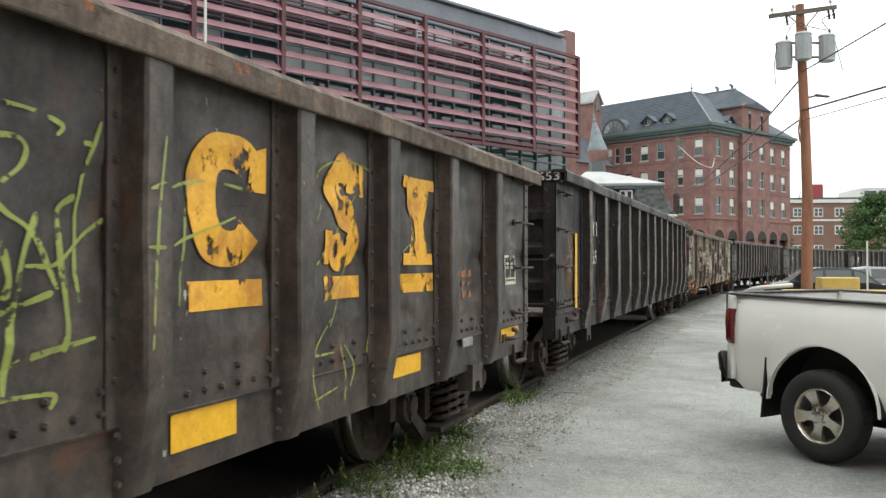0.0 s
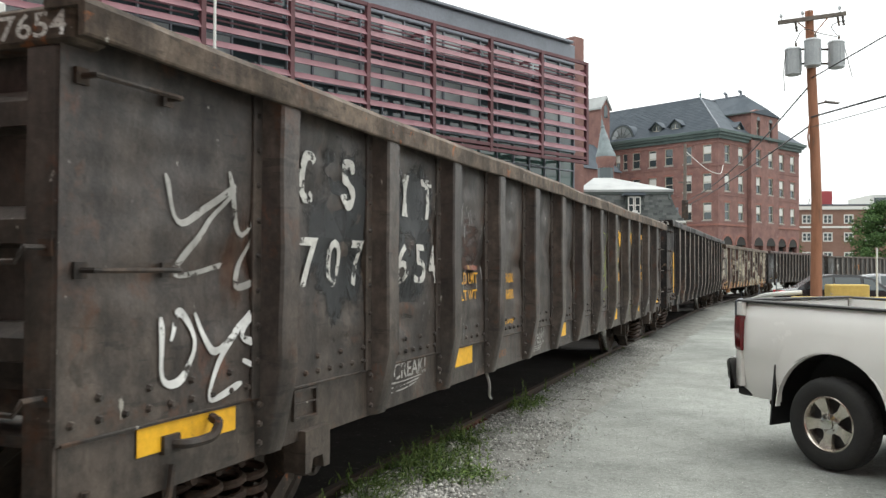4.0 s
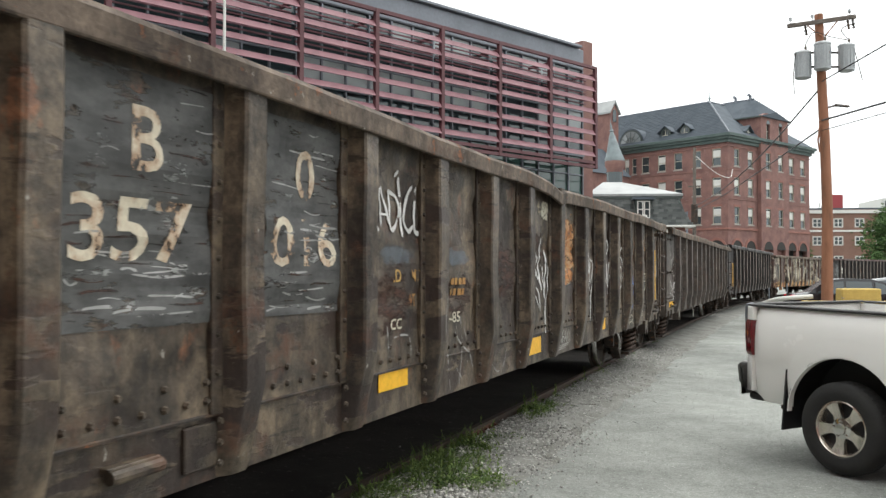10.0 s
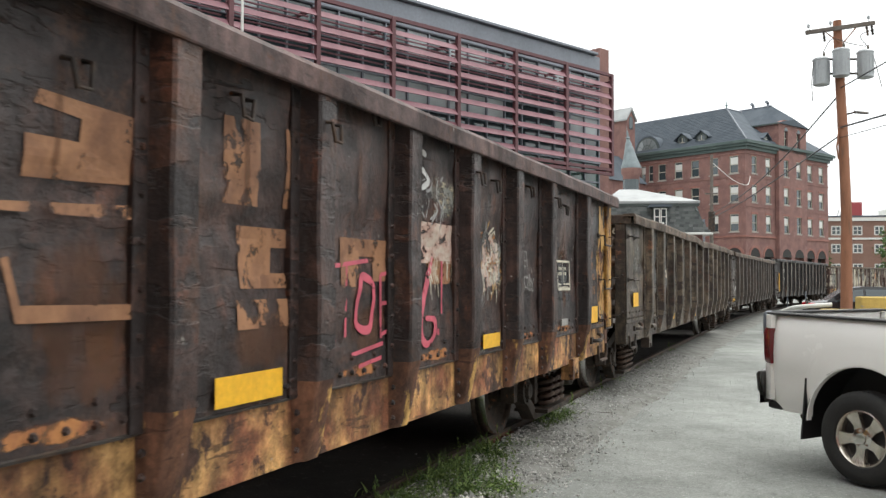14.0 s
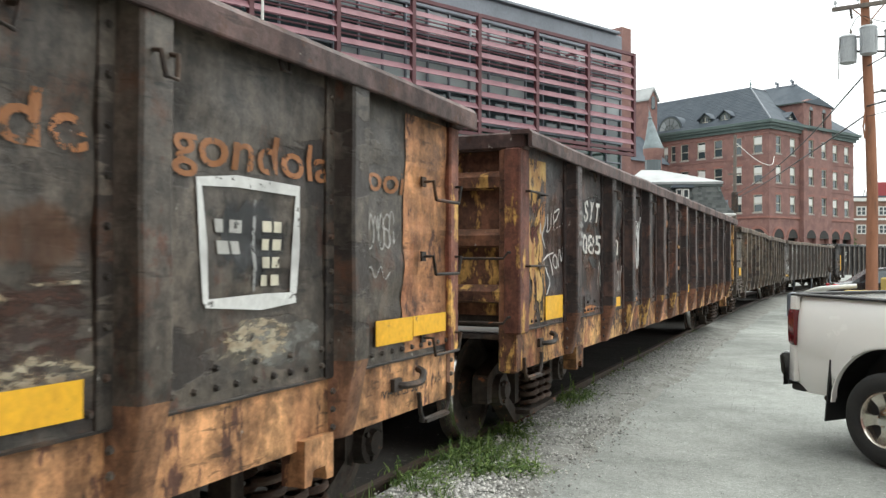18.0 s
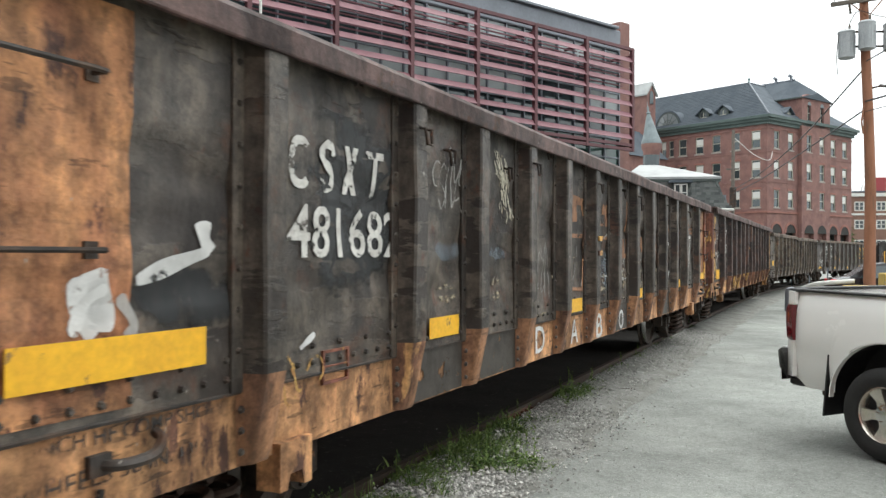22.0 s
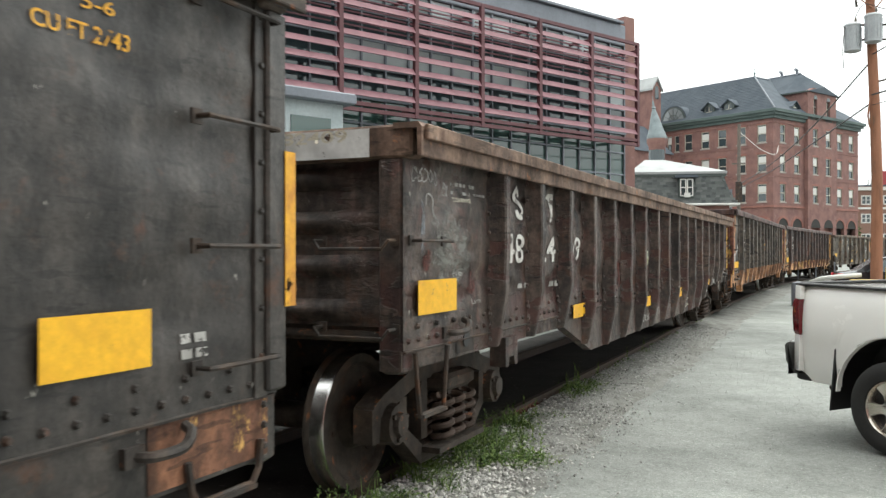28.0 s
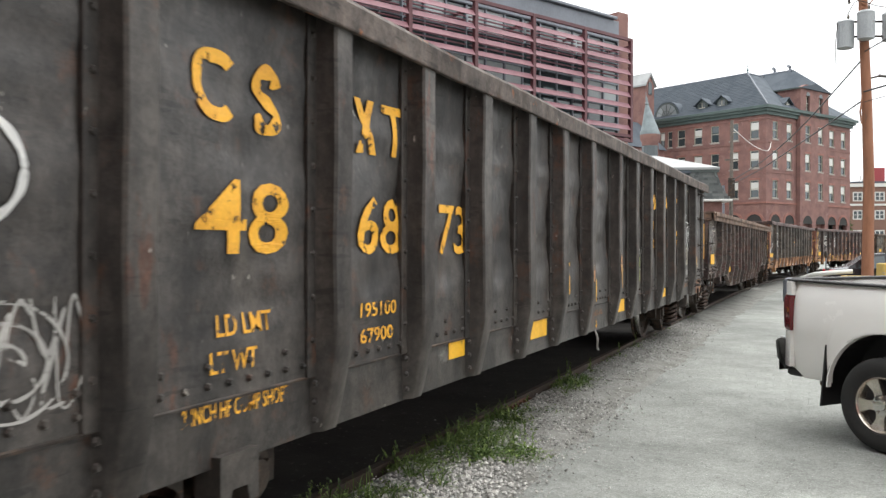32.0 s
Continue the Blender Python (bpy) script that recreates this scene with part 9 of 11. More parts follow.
    for sx in (x0 - 0.42, x1 + 0.36):
        box(bm, sx, sx + 0.06, -0.9, 6.0, ze - 0.22, ze - 0.02)
    part("tower_eave", bm, M["trim_dark"], root)
    for x in bay:
        # same black panel for the shaded arch heads of the bay
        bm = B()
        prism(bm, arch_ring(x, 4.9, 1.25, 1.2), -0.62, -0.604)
        part("arch_opening", bm, M["shade_black"], root)
        bm = B()
        prism(bm, [(x - 0.45, 20.85), (x + 0.45, 20.85), (x + 0.45, 22.9), (x - 0.45, 22.9)], -0.35, -0.30)
        part("tall_pane", bm, M["glass_dark"], root)
        bm = B()
        prism(bm, arch_ring(x, 22.99, 0.5, 0.55), -0.62, -0.604)
        part("arched_head", bm, M["glass_dark"], root)
        bm = B()
        for q in ((x - 0.04, x + 0.04, 20.85, 22.9), (x - 0.45, x + 0.45, 21.9, 22.0)):
            box(bm, q[0], q[1], -0.40, -0.36, q[2], q[3])
        part("glazing_bar", bm, M["cream"], root)
        spots += [(pose(x, -0.45, z), 0.67) for z in rows]
    # dormers: two on the long slope, one low on the short slope
    def dormer(m, w, z0, z1, back):
        bm = B()
        prism(bm, [(-w, z0), (w, z0), (w, z1 - 0.6 * w), (0, z1), (-w, z1 - 0.6 * w)], 0.0, back)
        d = part("dormer", bm, M["trim_dark"], root, m=m)
        bm = B()
        for s_ in (-1, 1):
            prism(bm, [(0, z1 + 0.16), (s_ * (w + 0.45), z1 - 0.75 * w - 0.22), (s_ * (w + 0.45), z1 - 0.75 * w - 0.36), (0, z1 + 0.02)], -0.35, back + 0.3)
        part("dormer_roof", bm, M["slate"], d)
        bm = B()
        box(bm, -w * 0.6, w * 0.6, -0.06, -0.01, z0 + 0.2, z1 - 0.75 * w)
        part("pane", bm, M["glass_dark"], d)
        bm = B()
        box(bm, -0.05, 0.05, -0.09, -0.065, z0 + 0.2, z1 - 0.75 * w)
        box(bm, -w * 0.6, w * 0.6, -0.09, -0.065, z0 + 0.55, z0 + 0.63)
        part("glazing_bar", bm, M["cream"], d)

    for y in (7.15, 10.4):
        dormer(pose(0.55, y, 0, 0, 0, -90), 0.85, 21.1, 23.0, 3.2)
    dormer(pose(5.6, 0.2, 0), 0.7, 20.9, 22.3, 2.6)
    # round-headed lunette under a slate hood
    bm = B()
    prism(bm, arch_ring(16.3, 20.8, 2.35, 2.55, 18), 0.1, 5.2)
    part("lunette_hood", bm, M["slate"], root, m=turned)
    bm = B()
    prism(bm, arch_ring(16.3, 20.85, 2.12, 2.3, 18), 0.03, 0.09)
    part("lunette_frame", bm, M["trim_dark"], root, m=turned)
    bm = B()
    prism(bm, arch_ring(16.3, 20.95, 1.85, 2.0, 18), -0.02, 0.025)
    M["sky_glass"] = plain("bright_reflecting_glass", (0.20, 0.23, 0.24), 0.05, 0.0, 1.0)
    part("lunette_pane", bm, M["sky_glass"], root, m=turned)
    for k in range(1, 6):
        bm = B()
        t = math.pi * k / 6
        tube(bm, [(-0.03, 16.3, 20.95), (-0.03, 16.3 + 1.82 * math.cos(t), 20.95 + 1.97 * math.sin(t))], 0.05, 4)
        part("glazing_bar", bm, M["trim_dark"], root)
    bm = B()
    tube(bm, [(-0.03, 16.3 + 0.9 * math.cos(math.pi * k / 12), 20.95 + 1.0 * math.sin(math.pi * k / 12)) for k in [0]] + [(-0.03, 16.3 + 0.9 * math.cos(math.pi * k / 12), 20.95 + 1.0 * math.sin(math.pi * k / 12)) for k in range(1, 13)], 0.05, 4)
    part("glazing_bar", bm, M["trim_dark"], root)
    bm = B()
    for a_, b_ in (((-0.6, -0.6, 20.8), (7, 7.2, 27.05)), ((7, 7.2, 27.05), (7, deep, 27.05)), ((7, 7.2, 27.05), (wide - 7, 7.2, 27.05)), ((xm, 2.6, 27.38), (xm, 8.5, 27.38))):
        tube(bm, [a_, b_], 0.10, 5)
    part("ridge_cap", bm, M["fascia"], root)
    bm = B()
    lathe(bm, [(0.12, 27.0), (0.10, 27.4), (0.2, 27.5), (0.05, 27.8), (0.04, 28.4)], "z", 8, (7.0, 7.2, 0))
    part("finial", bm, M["copper"], root)
    for y in (3.2, 5.6):
        bm = B()
        tube(bm, [(xm, y, 27.2), (xm, y, 27.9), (xm - 0.5, y, 28.0)], 0.22, 8)
        part("roof_vent", bm, M["fascia"], root)
    # sashes, sills, lintels and blinds set the windows apart
    bm = B()
    box(bm, -0.8, 0.8, -0.2, 0.1, -0.18, 0.0)
    sl = mesh_of(bm, M["granite"], "sill")
    bm = B()
    box(bm, -0.85, 0.85, -0.16, -0.123, 2.4, 2.68)
    lintel = mesh_of(bm, M["brick_trim"], "lintel")
    bm = B()
    box(bm, -0.58, 0.58, 0.10, 0.115, 1.25, 2.3)
    blind = mesh_of(bm, M["trim_white"], "blind")
    narrow = Matrix.Diagonal((0.6, 1, 1, 1))
    rnd = random.Random(77)
    for m, half in spots:
        k = narrow if half < 0.5 else Matrix.Identity(4)
        w = put("window", wm, root, m @ k)
        put("pane", pm, w, pose(0, 0.02, 0.02))
        put("sill", sl, w)
        put("lintel", lintel, w)
        if rnd.random() < 0.72:
            put("blind", blind, w, pose(0, -0.07, rnd.uniform(-0.25, 0.0)))


brick_block()


def corner_turret():
    root = empty("corner_turret", pose(-20.25, 112.0, 0), "brick turret with a grey-green copper cone roof", "turret")
    bm = B()
    lathe(bm, [(1.05, 0), (1.05, 15.0), (1.3, 15.5), (1.3, 16.1)], "z", 20)
    part("drum", bm, M["brick"], root, smooth=True)
    bm = B()
    lathe(bm, [(1.30, 16.05), (1.32, 16.25), (1.12, 16.7), (0.85, 17.6), (0.62, 18.5), (0.38, 19.4), (0.20, 19.9), (0.30, 20.05), (0.12, 20.35), (0.16, 20.7), (0.04, 21.1), (0.03, 21.6)], "z", 20)
    for v in bm.verts:
        v.co.x -= 0.5 * max(0.0, v.co.z - 16.3) / 4.5
    part("cone_roof", bm, M["cone_metal"], root, smooth=True)
    for k in range(5):
        bm = B()
        a_ = -2.4 + 0.45 * k
        box(bm, -0.26, 0.26, -0.05, 0.05, 12.8, 14.6)
        part("window", bm, M["glass_dark"], root, m=pose(1.04 * math.cos(a_), 1.04 * math.sin(a_), 0, 0, 0, math.degrees(a_) + 90))
    gab = empty("gable_tower", pose(-23.15, 126.0, 0, 0, 0, 62), "narrow brick gable tower with a slate roof", "tower")
    bm = B()
    prism(bm, [(-0.95, 0), (0.95, 0), (0.95, 25.0), (0, 26.4), (-0.95, 25.0)], -0.4, 5.0)
    part("wall", bm, M["brick"], gab)
    bm = B()
    for s_ in (-1, 1):
        prism(bm, [(0, 26.85), (s_ * 1.25, 25.0), (s_ * 1.25, 24.75), (0, 26.45)], -0.65, 5.2)
    part("roof", bm, M["cap_metal"], gab)
    bm = B()
    prism(bm, [(-0.4, 23.6), (0.4, 23.6)] + [(0.4 * math.cos(math.pi * k / 8), 25.0 + 0.5 * math.sin(math.pi * k / 8)) for k in range(9)], -0.46, -0.405)
    part("window", bm, M["glass_dark"], gab)
    wing = empty("brick_wing", pose(-24.0, 119.0, 0, 0, 0, 66.5), "low red brick wing between the blocks", "building")
    bm = B()
    box(bm, -2.0, 8.0, 0, 9.0, 0, 15.5)
    part("wall", bm, M["brick"], wing)
    bm = B()
    sweep(bm, [[(-2.3, -0.3, 15.5), (8.3, -0.3, 15.5), (8.3, 9.3, 15.5), (-2.3, 9.3, 15.5)], [(1, 2.5, 19.5), (5, 2.5, 19.5), (5, 7, 19.5), (1, 7, 19.5)]])
    part("roof", bm, M["slate"], wing)


corner_turret()


def screen_building():
    """Modern block with maroon sun screens: x runs along the front towards the yard, the front looks to +y."""
    root = empty("modern_building", pose(-8.5, 41.7, 0, 0, 0, -115.3), "modern glass and brick block behind maroon louvre sun screens", "building")
    L, w = 48.0, -1.3
    M["glass_green"] = plain("green_tinted_glass", (0.035, 0.075, 0.065), 0.04, 0.0, 1.0)
    # pale panes have the sky's reflection put into their colour
    M["pane_reflection"] = plain("pale_reflection_pane", (0.36, 0.39, 0.40), 0.5, 0.0, 0.4)
    bm = B()
    box(bm, -0.6, L, w - 12, w - 0.35, 0, 12.2)
    part("core", bm, M["black_plastic"], root)
    bm = B()
    box(bm, -1.46, -0.70, w - 12, w + 0.05, 0, 13.45)
    part("brick_pier", bm, M["brick"], root)
    bm = B()
    box(bm, -0.69, L, w - 12, w + 0.1, 11.9, 12.95, 0.05)
    part("fascia", bm, M["fascia"], root)
    bm = B()
    box(bm, -0.3, L, w - 12.2, w + 0.3, 12.95, 13.08, 0.02)
    part("roof_edge", bm, M["fascia"], root)
    rnd = random.Random(8)
    panes = []
    for mt in ("glass_green", "glass_dark", "pane_reflection"):
        bm = B()
        box(bm, 0, 1.06, -0.02, 0.0, 0, 1.0)
        panes.append(mesh_of(bm, M[mt], "pane"))
    for i in range(43):
        for j in range(11):
            low = j < 7
            put("pane", panes[0 if low else 2 if (j % 2 == 0 and rnd.random() < 0.45) else 1], root, pose(-0.63 + 1.14 * i, w - 0.05, 0.2 + 1.07 * j))
    bm = B()
    box(bm, 0, 0.07, w - 0.1, w + 0.05, 0, 11.9)
    mull = mesh_of(bm, M["fascia"], "mullion")
    for i in range(43):
        put("mullion", mull, root, pose(-0.70 + 1.14 * i, 0, 0))
    for j in range(12):
        bm = B()
        box(bm, -0.69, L, w - 0.1, w + 0.04, 0.13 + 1.07 * j, 0.20 + 1.07 * j)
        part("transom", bm, M["fascia"], root)
    for z in (3.7, 7.5):
        bm = B()
        box(bm, -0.69, L, w + 0.045, w + 0.12, z, z + 0.35)
        part("spandrel", bm, M["fascia"], root)
    post = B()
    box(post, -0.09, 0.09, -0.09, 0.09, 6.75, 11.75, 0.01)
    postm = mesh_of(post, M["screen_dark"], "screen_post")
    slat = B()
    sweep(slat, [[(x, -0.07, 0.11), (x, 0.08, -0.13), (x, 0.11, -0.12), (x, -0.04, 0.12)] for x in (0.09, 3.33)])
    slatm = mesh_of(slat, M["screen"], "slat")
    bar = B()
    box(bar, 0.09, 3.33, -0.07, 0.07, 0, 0.14)
    barm = mesh_of(bar, M["screen_dark"], "screen_rail")
    strut = B()
    box(strut, -0.05, 0.05, w, -0.09, 0, 0.12)
    strutm = mesh_of(strut, M["screen_dark"], "bracket")
    thin = B()
    box(thin, 0.09, 3.33, -0.52, -0.46, 0, 0.05)
    thinm = mesh_of(thin, M["screen"], "thin_slat")
    for i in range(14):
        x = 3.42 * i
        put("screen_post", postm, root, pose(x, 0, 0))
        for z in (11.3, 7.0):
            put("bracket", strutm, root, pose(x, 0, z))
        if i < 13:
            for z in (11.62, 6.98, 6.76):
                put("screen_rail", barm, root, pose(x, 0, z))
            for k in range(8):
                put("slat", slatm, root, pose(x, 0, 7.45 + 0.53 * k))
            if i < 9:
                for k in range(9):
                    put("thin_slat", thinm, root, pose(x, 0, 9.95 + 0.165 * k))
    # low entrance wing with a pale roof edge
    wing = empty("entrance_wing", root.matrix_basis @ pose(18.0, -1.1, 0), "low grey metal entrance wing beside the screens", "building")
    M["pale_metal"] = material("pale_metal_panel", (0.38, 0.43, 0.44), 0.45, 0.1, (0.33, 0.38, 0.39), 0.5, 0.6, None, 0, 3, 0.05, 1.0, 8)
    bm = B()
    box(bm, 0, 16, 0, 2.6, 0, 6.6)
    part("wall", bm, M["pale_metal"], wing)
    bm = B()
    box(bm, -0.3, 16.3, -0.1, 3.0, 6.6, 6.95, 0.04)
    part("roof", bm, M["fascia"], wing)
    for k in range(8):
        bm = B()
        box(bm, 0.5 + 1.9 * k, 2.0 + 1.9 * k, 2.605, 2.64, 3.6, 6.1)
        part("pane", bm, M["glass_green"], wing)
    box_root = empty("roof_unit", root.matrix_basis @ pose(27, 2.0, 7.0), "white rooftop unit on the entrance wing", "roof unit")
    bm = B()
    box(bm, 0, 1.8, -1.6, -0.2, -0.05, 1.5, 0.04)
    part("casing", bm, M["trim_white"], box_root)


screen_building()


def flagpole():
    root = empty("flagpole", pose(-16.4, 22.6, 0), "slim white metal flagpole", "flagpole")
    bm = B()
    tube(bm, [(0, 0, 0), (0, 0, 6), (0, 0, 13)], [0.07, 0.06, 0.035], 10)
    part("pole", bm, M["trim_white"], root, smooth=True)
    bm = B()
    lathe(bm, [(0.02, 12.95), (0.07, 13.02), (0.07, 13.10), (0.02, 13.16)], "z", 10)
    part("finial", bm, M["chrome"], root, smooth=True)


flagpole()


def slate_house():
    """A mansard-roofed house; its hipped cap is pale metal. x runs along the front, 0 at its far corner."""
    root = empty("station_house", pose(-5.76, 62.2, 0, 0, 0, 17), "small brick house with a slate mansard roof and pale metal cap", "house")
    M["house_slate"] = material("patterned_slate", (0.115, 0.128, 0.128), 0.65, 0, (0.075, 0.085, 0.09), 0.55, 2.2, (0.17, 0.18, 0.17), 0.3, 3.0, 0.2, 0.4, 7)
    W, D = 7.9, 8.0
    bm = B()
    box(bm, -W + 0.5, -0.5, 0.5, D - 0.5, 0, 4.85)
    part("wall", bm, M["brick"], root)
    bm = B()
    box(bm, -W - 0.1, 0.1, -0.1, D + 0.1, 4.85, 5.0, 0.03)
    part("eave", bm, M["trim_white"], root)
    # bell-cast mansard in overlapping slate courses
    prof = [(0.0, 5.0), (0.22, 5.3), (0.42, 5.7), (0.58, 6.1), (0.72, 6.6), (0.84, 7.15)]
    bm = B()
    sweep(bm, [[(-W + i_, i_, z), (-i_, i_, z), (-i_, D - i_, z), (-W + i_, D - i_, z)] for i_, z in prof])
    part("mansard_roof", bm, M["house_slate"], root)
    bm = B()
    rnd = random.Random(9)
    for k in range(11):
        z = 5.03 + 0.19 * k
        i_ = float(np.interp(z, [b_ for a_, b_ in prof], [a_ for a_, b_ in prof]))
        x = -W + i_
        while x < -i_:
            e = min(x + rnd.uniform(0.25, 0.42), -i_)
            o = rnd.uniform(0.012, 0.035)
            box(bm, x, e - 0.02, i_ - o, i_ + 0.10, z, z + 0.17)
            x = e
    tagged(part("slate", bm, island_stone("slate_mix", (0.075, 0.085, 0.085), (0.17, 0.18, 0.175)), root), kind="stuff")
    bm = B()
    sweep(bm, [[(-W + a_, a_, z), (-a_, a_, z), (-a_, D - a_, z), (-W + a_, D - a_, z)] for a_, z in ((0.62, 7.1), (0.60, 7.26))] + [[(-5.9, 3.6, 8.4), (-4.6, 3.6, 8.4), (-4.6, 4.6, 8.4), (-5.9, 4.6, 8.4)]])
    part("roof_cap", bm, M["cap_metal"], root)
    bm = B()
    box(bm, -W + 0.66, -0.66, 0.66, D - 0.66, 6.92, 7.095)
    part("cap_fascia", bm, M["trim_dark"], root)
    bm = B()
    box(bm, -3.95, -2.95, 0.12, 1.2, 5.35, 6.80)
    dm = part("dormer", bm, M["trim_dark"], root)
    bm = B()
    prism(bm, [(-4.25, 6.80), (-2.65, 6.80), (-2.75, 6.97), (-4.15, 6.97)], -0.12, 1.3)
    part("dormer_roof", bm, M["slate"], dm)
    for x in (-3.88, -3.42):
        bm = B()
        for q in ((x, x + 0.07, 5.5, 6.72), (x + 0.35, x + 0.42, 5.5, 6.72), (x, x + 0.42, 5.5, 5.56), (x, x + 0.42, 6.08, 6.14), (x, x + 0.42, 6.64, 6.72)):
            box(bm, q[0], q[1], 0.05, 0.115, q[2], q[3])
        part("window_frame", bm, M["trim_white"], dm)
        bm = B()
        box(bm, x + 0.07, x + 0.35, 0.09, 0.115, 5.56, 6.64)
        part("pane", bm, M["glass_dark"], dm)
    bm = B()
    box(bm, -3.62, -3.22, -0.15, 0.1, 5.42, 5.72, 0.02)
    part("window_unit", bm, M["trim_white"], dm, "white air conditioner in the dormer window")
    for x in (-0.95, -W + 0.95):
        bm = B()
        tube(bm, [(x, 0.55, 6.9), (x, 0.45, 6.62), (x + 0.1, 0.35, 6.5)], 0.06, 6)
        part("gutter_spout", bm, M["trim_dark"], root)


slate_house()


# ---------------------------------------------------------------- poles, wires, yard
def utility_pole():
    root = empty("utility_pole", pose(1.40, 32.56, 0, 0, 0, 20.5), "reddish-brown wooden utility pole with three grey transformers", "utility pole")
    M["tank"] = material("grey_transformer_paint", (0.36, 0.38, 0.39), 0.45, 0.2, (0.30, 0.32, 0.33), 0.5, 2.0, (0.24, 0.20, 0.17), 0.1, 5.0, 0.05, 2.0, 20)
    M["arm_wood"] = material("weathered_arm_wood", (0.15, 0.13, 0.11), 0.9, 0, (0.10, 0.085, 0.075), 0.5, 4.0, None, 0, 3, 0.3, 1.0, 40)
    top = 10.72
    bm = B()
    tube(bm, [(0.0, 0, -0.5), (0.0, 0, 0), (0.02, 0, 2.2), (0.04, 0, 4), (-0.03, 0, 6.5), (-0.12, 0, 8.5), (-0.20, 0, top)], [0.20, 0.20, 0.185, 0.175, 0.165, 0.155, 0.14], 16)
    part("pole", bm, M["pole_wood"], root, smooth=True)
    arm = pose(-0.18, -0.2, top - 0.30, 0, -8, 0)
    bm = B()
    box(bm, -1.18, 1.18, -0.06, 0.06, -0.07, 0.07, 0.01)
    part("crossarm", bm, M["arm_wood"], root, m=arm)
    for s_ in (-1, 1):
        bm = B()
        tube(bm, [(s_ * 0.55, -0.02, -0.05), (s_ * 0.05, 0.05, -0.52)], 0.022, 5)
        part("arm_brace", bm, M["pole_wood"], root, m=arm)
    for x in (-1.05, -0.3, 1.0):
        bm = B()
        lathe(bm, [(0.015, 0.07), (0.015, 0.16), (0.06, 0.17), (0.045, 0.21), (0.06, 0.22), (0.04, 0.28), (0.01, 0.29)], "z", 8, (x, 0, 0))
        part("insulator", bm, M["tank"], root, m=arm)
    for x in (-0.62, 0.85, 1.02):
        bm = B()
        lathe(bm, [(0.02, -0.42), (0.05, -0.40), (0.03, -0.32), (0.055, -0.28), (0.03, -0.20), (0.05, -0.14), (0.02, -0.07)], "z", 8, (x, -0.08, 0))
        part("cutout_fuse", bm, M["iron"], root, m=arm)
    for x, y, z0 in ((-0.78, -0.05, 8.45), (-0.24, -0.38, 8.68), (0.72, -0.05, 8.70)):
        bm = B()
        lathe(bm, [(0.20, z0), (0.27, z0 + 0.03), (0.27, z0 + 0.86), (0.285, z0 + 0.87), (0.285, z0 + 0.91), (0.22, z0 + 0.97), (0.05, z0 + 1.0)], "z", 22, (x, y, 0))
        tk = part("transformer", bm, M["tank"], root, "grey cylindrical transformer", smooth=True)
        for j in range(6):
            bm = B()
            a_ = -2.7 + 0.42 * j
            box(bm, 0.26, 0.285, -0.012, 0.012, z0 + 0.12, z0 + 0.80)
            part("cooling_rib", bm, M["tank"], tk, m=pose(x, y, 0, 0, 0, math.degrees(a_)))
        bm = B()
        lathe(bm, [(0.05, z0 + 0.95), (0.035, z0 + 1.05), (0.05, z0 + 1.08), (0.03, z0 + 1.15), (0.01, z0 + 1.18)], "z", 8, (x + 0.1, y, 0))
        part("bushing", bm, M["arm_wood"], tk)
    for z in (8.85, 9.35):
        bm = B()
        box(bm, -0.7, 0.7, -0.03, 0.03, z, z + 0.06)
        part("mounting_bar", bm, M["iron"], root)
    for pts in ([(-0.80, -0.28, 9.55), (-0.5, -0.30, 10.0), (0.1, -0.3, 9.85), (0.72, -0.1, 9.8)], [(0.80, 0, 9.85), (0.5, -0.2, 10.15), (0.95, -0.25, 10.35)], [(-1.05, -0.1, 9.3), (-1.12, -0.1, 8.6), (-1.1, -0.1, 7.9)], [(1.0, -0.1, 9.4), (1.15, -0.1, 8.8), (1.25, -0.1, 8.4)]):
        bm = B()
        tube(bm, curve_through(pts), 0.014, 5)
        part("jumper_wire", bm, M["iron"], root)
    bm = B()
    tube(bm, [(0.05, -0.05, 7.45), (0.35, -0.1, 7.52)], 0.03, 6)
    sweep(bm, [[(0.30, -0.22, 7.50), (0.30, 0.02, 7.50), (0.30, -0.10, 7.58)], [(0.78, -0.22, 7.46), (0.78, 0.02, 7.46), (0.78, -0.10, 7.52)]])
    part("street_light", bm, M["iron"], root, "dark cobra-head street light")
    bm = B()
    tube(bm, [(-0.22, -0.05, 5.9), (-0.30, -0.1, 6.3), (-0.20, -0.05, 6.9)], 0.03, 6)
    part("riser_pipe", bm, M["pole_wood"], root)


utility_pole()


def wire(name, pts, r, label, mat="black_plastic"):
    bm = B()
    tube(bm, curve_through(pts, 6), r, 5)
    tagged(part(name, bm, M[mat], None), label, "cable")


wire("power_line", [(1.25, 32.5, 8.35), (5.0, 22.0, 8.45), (8.9, 16.1, 9.0), (15.0, 4.0, 10.0)], 0.022, "black overhead power line running from the wooden pole")
wire("telephone_cable", [(1.25, 32.5, 7.0), (5.0, 22.0, 6.3), (8.9, 16.1, 6.0), (15.0, 4.0, 6.1)], 0.03, "thick black overhead telephone cable on the wooden pole")
wire("drop_cable", [(1.25, 32.5, 6.65), (5.0, 22.0, 6.05), (8.9, 16.1, 5.85), (15.0, 4.0, 5.9)], 0.013, "thin grey overhead drop cable on the wooden pole")
wire("house_line", [(1.2, 32.6, 8.1), (-1.0, 44, 7.3), (-3.6, 57, 6.9), (-6.6, 72.2, 7.0)], 0.028, "black overhead cable between the two poles")
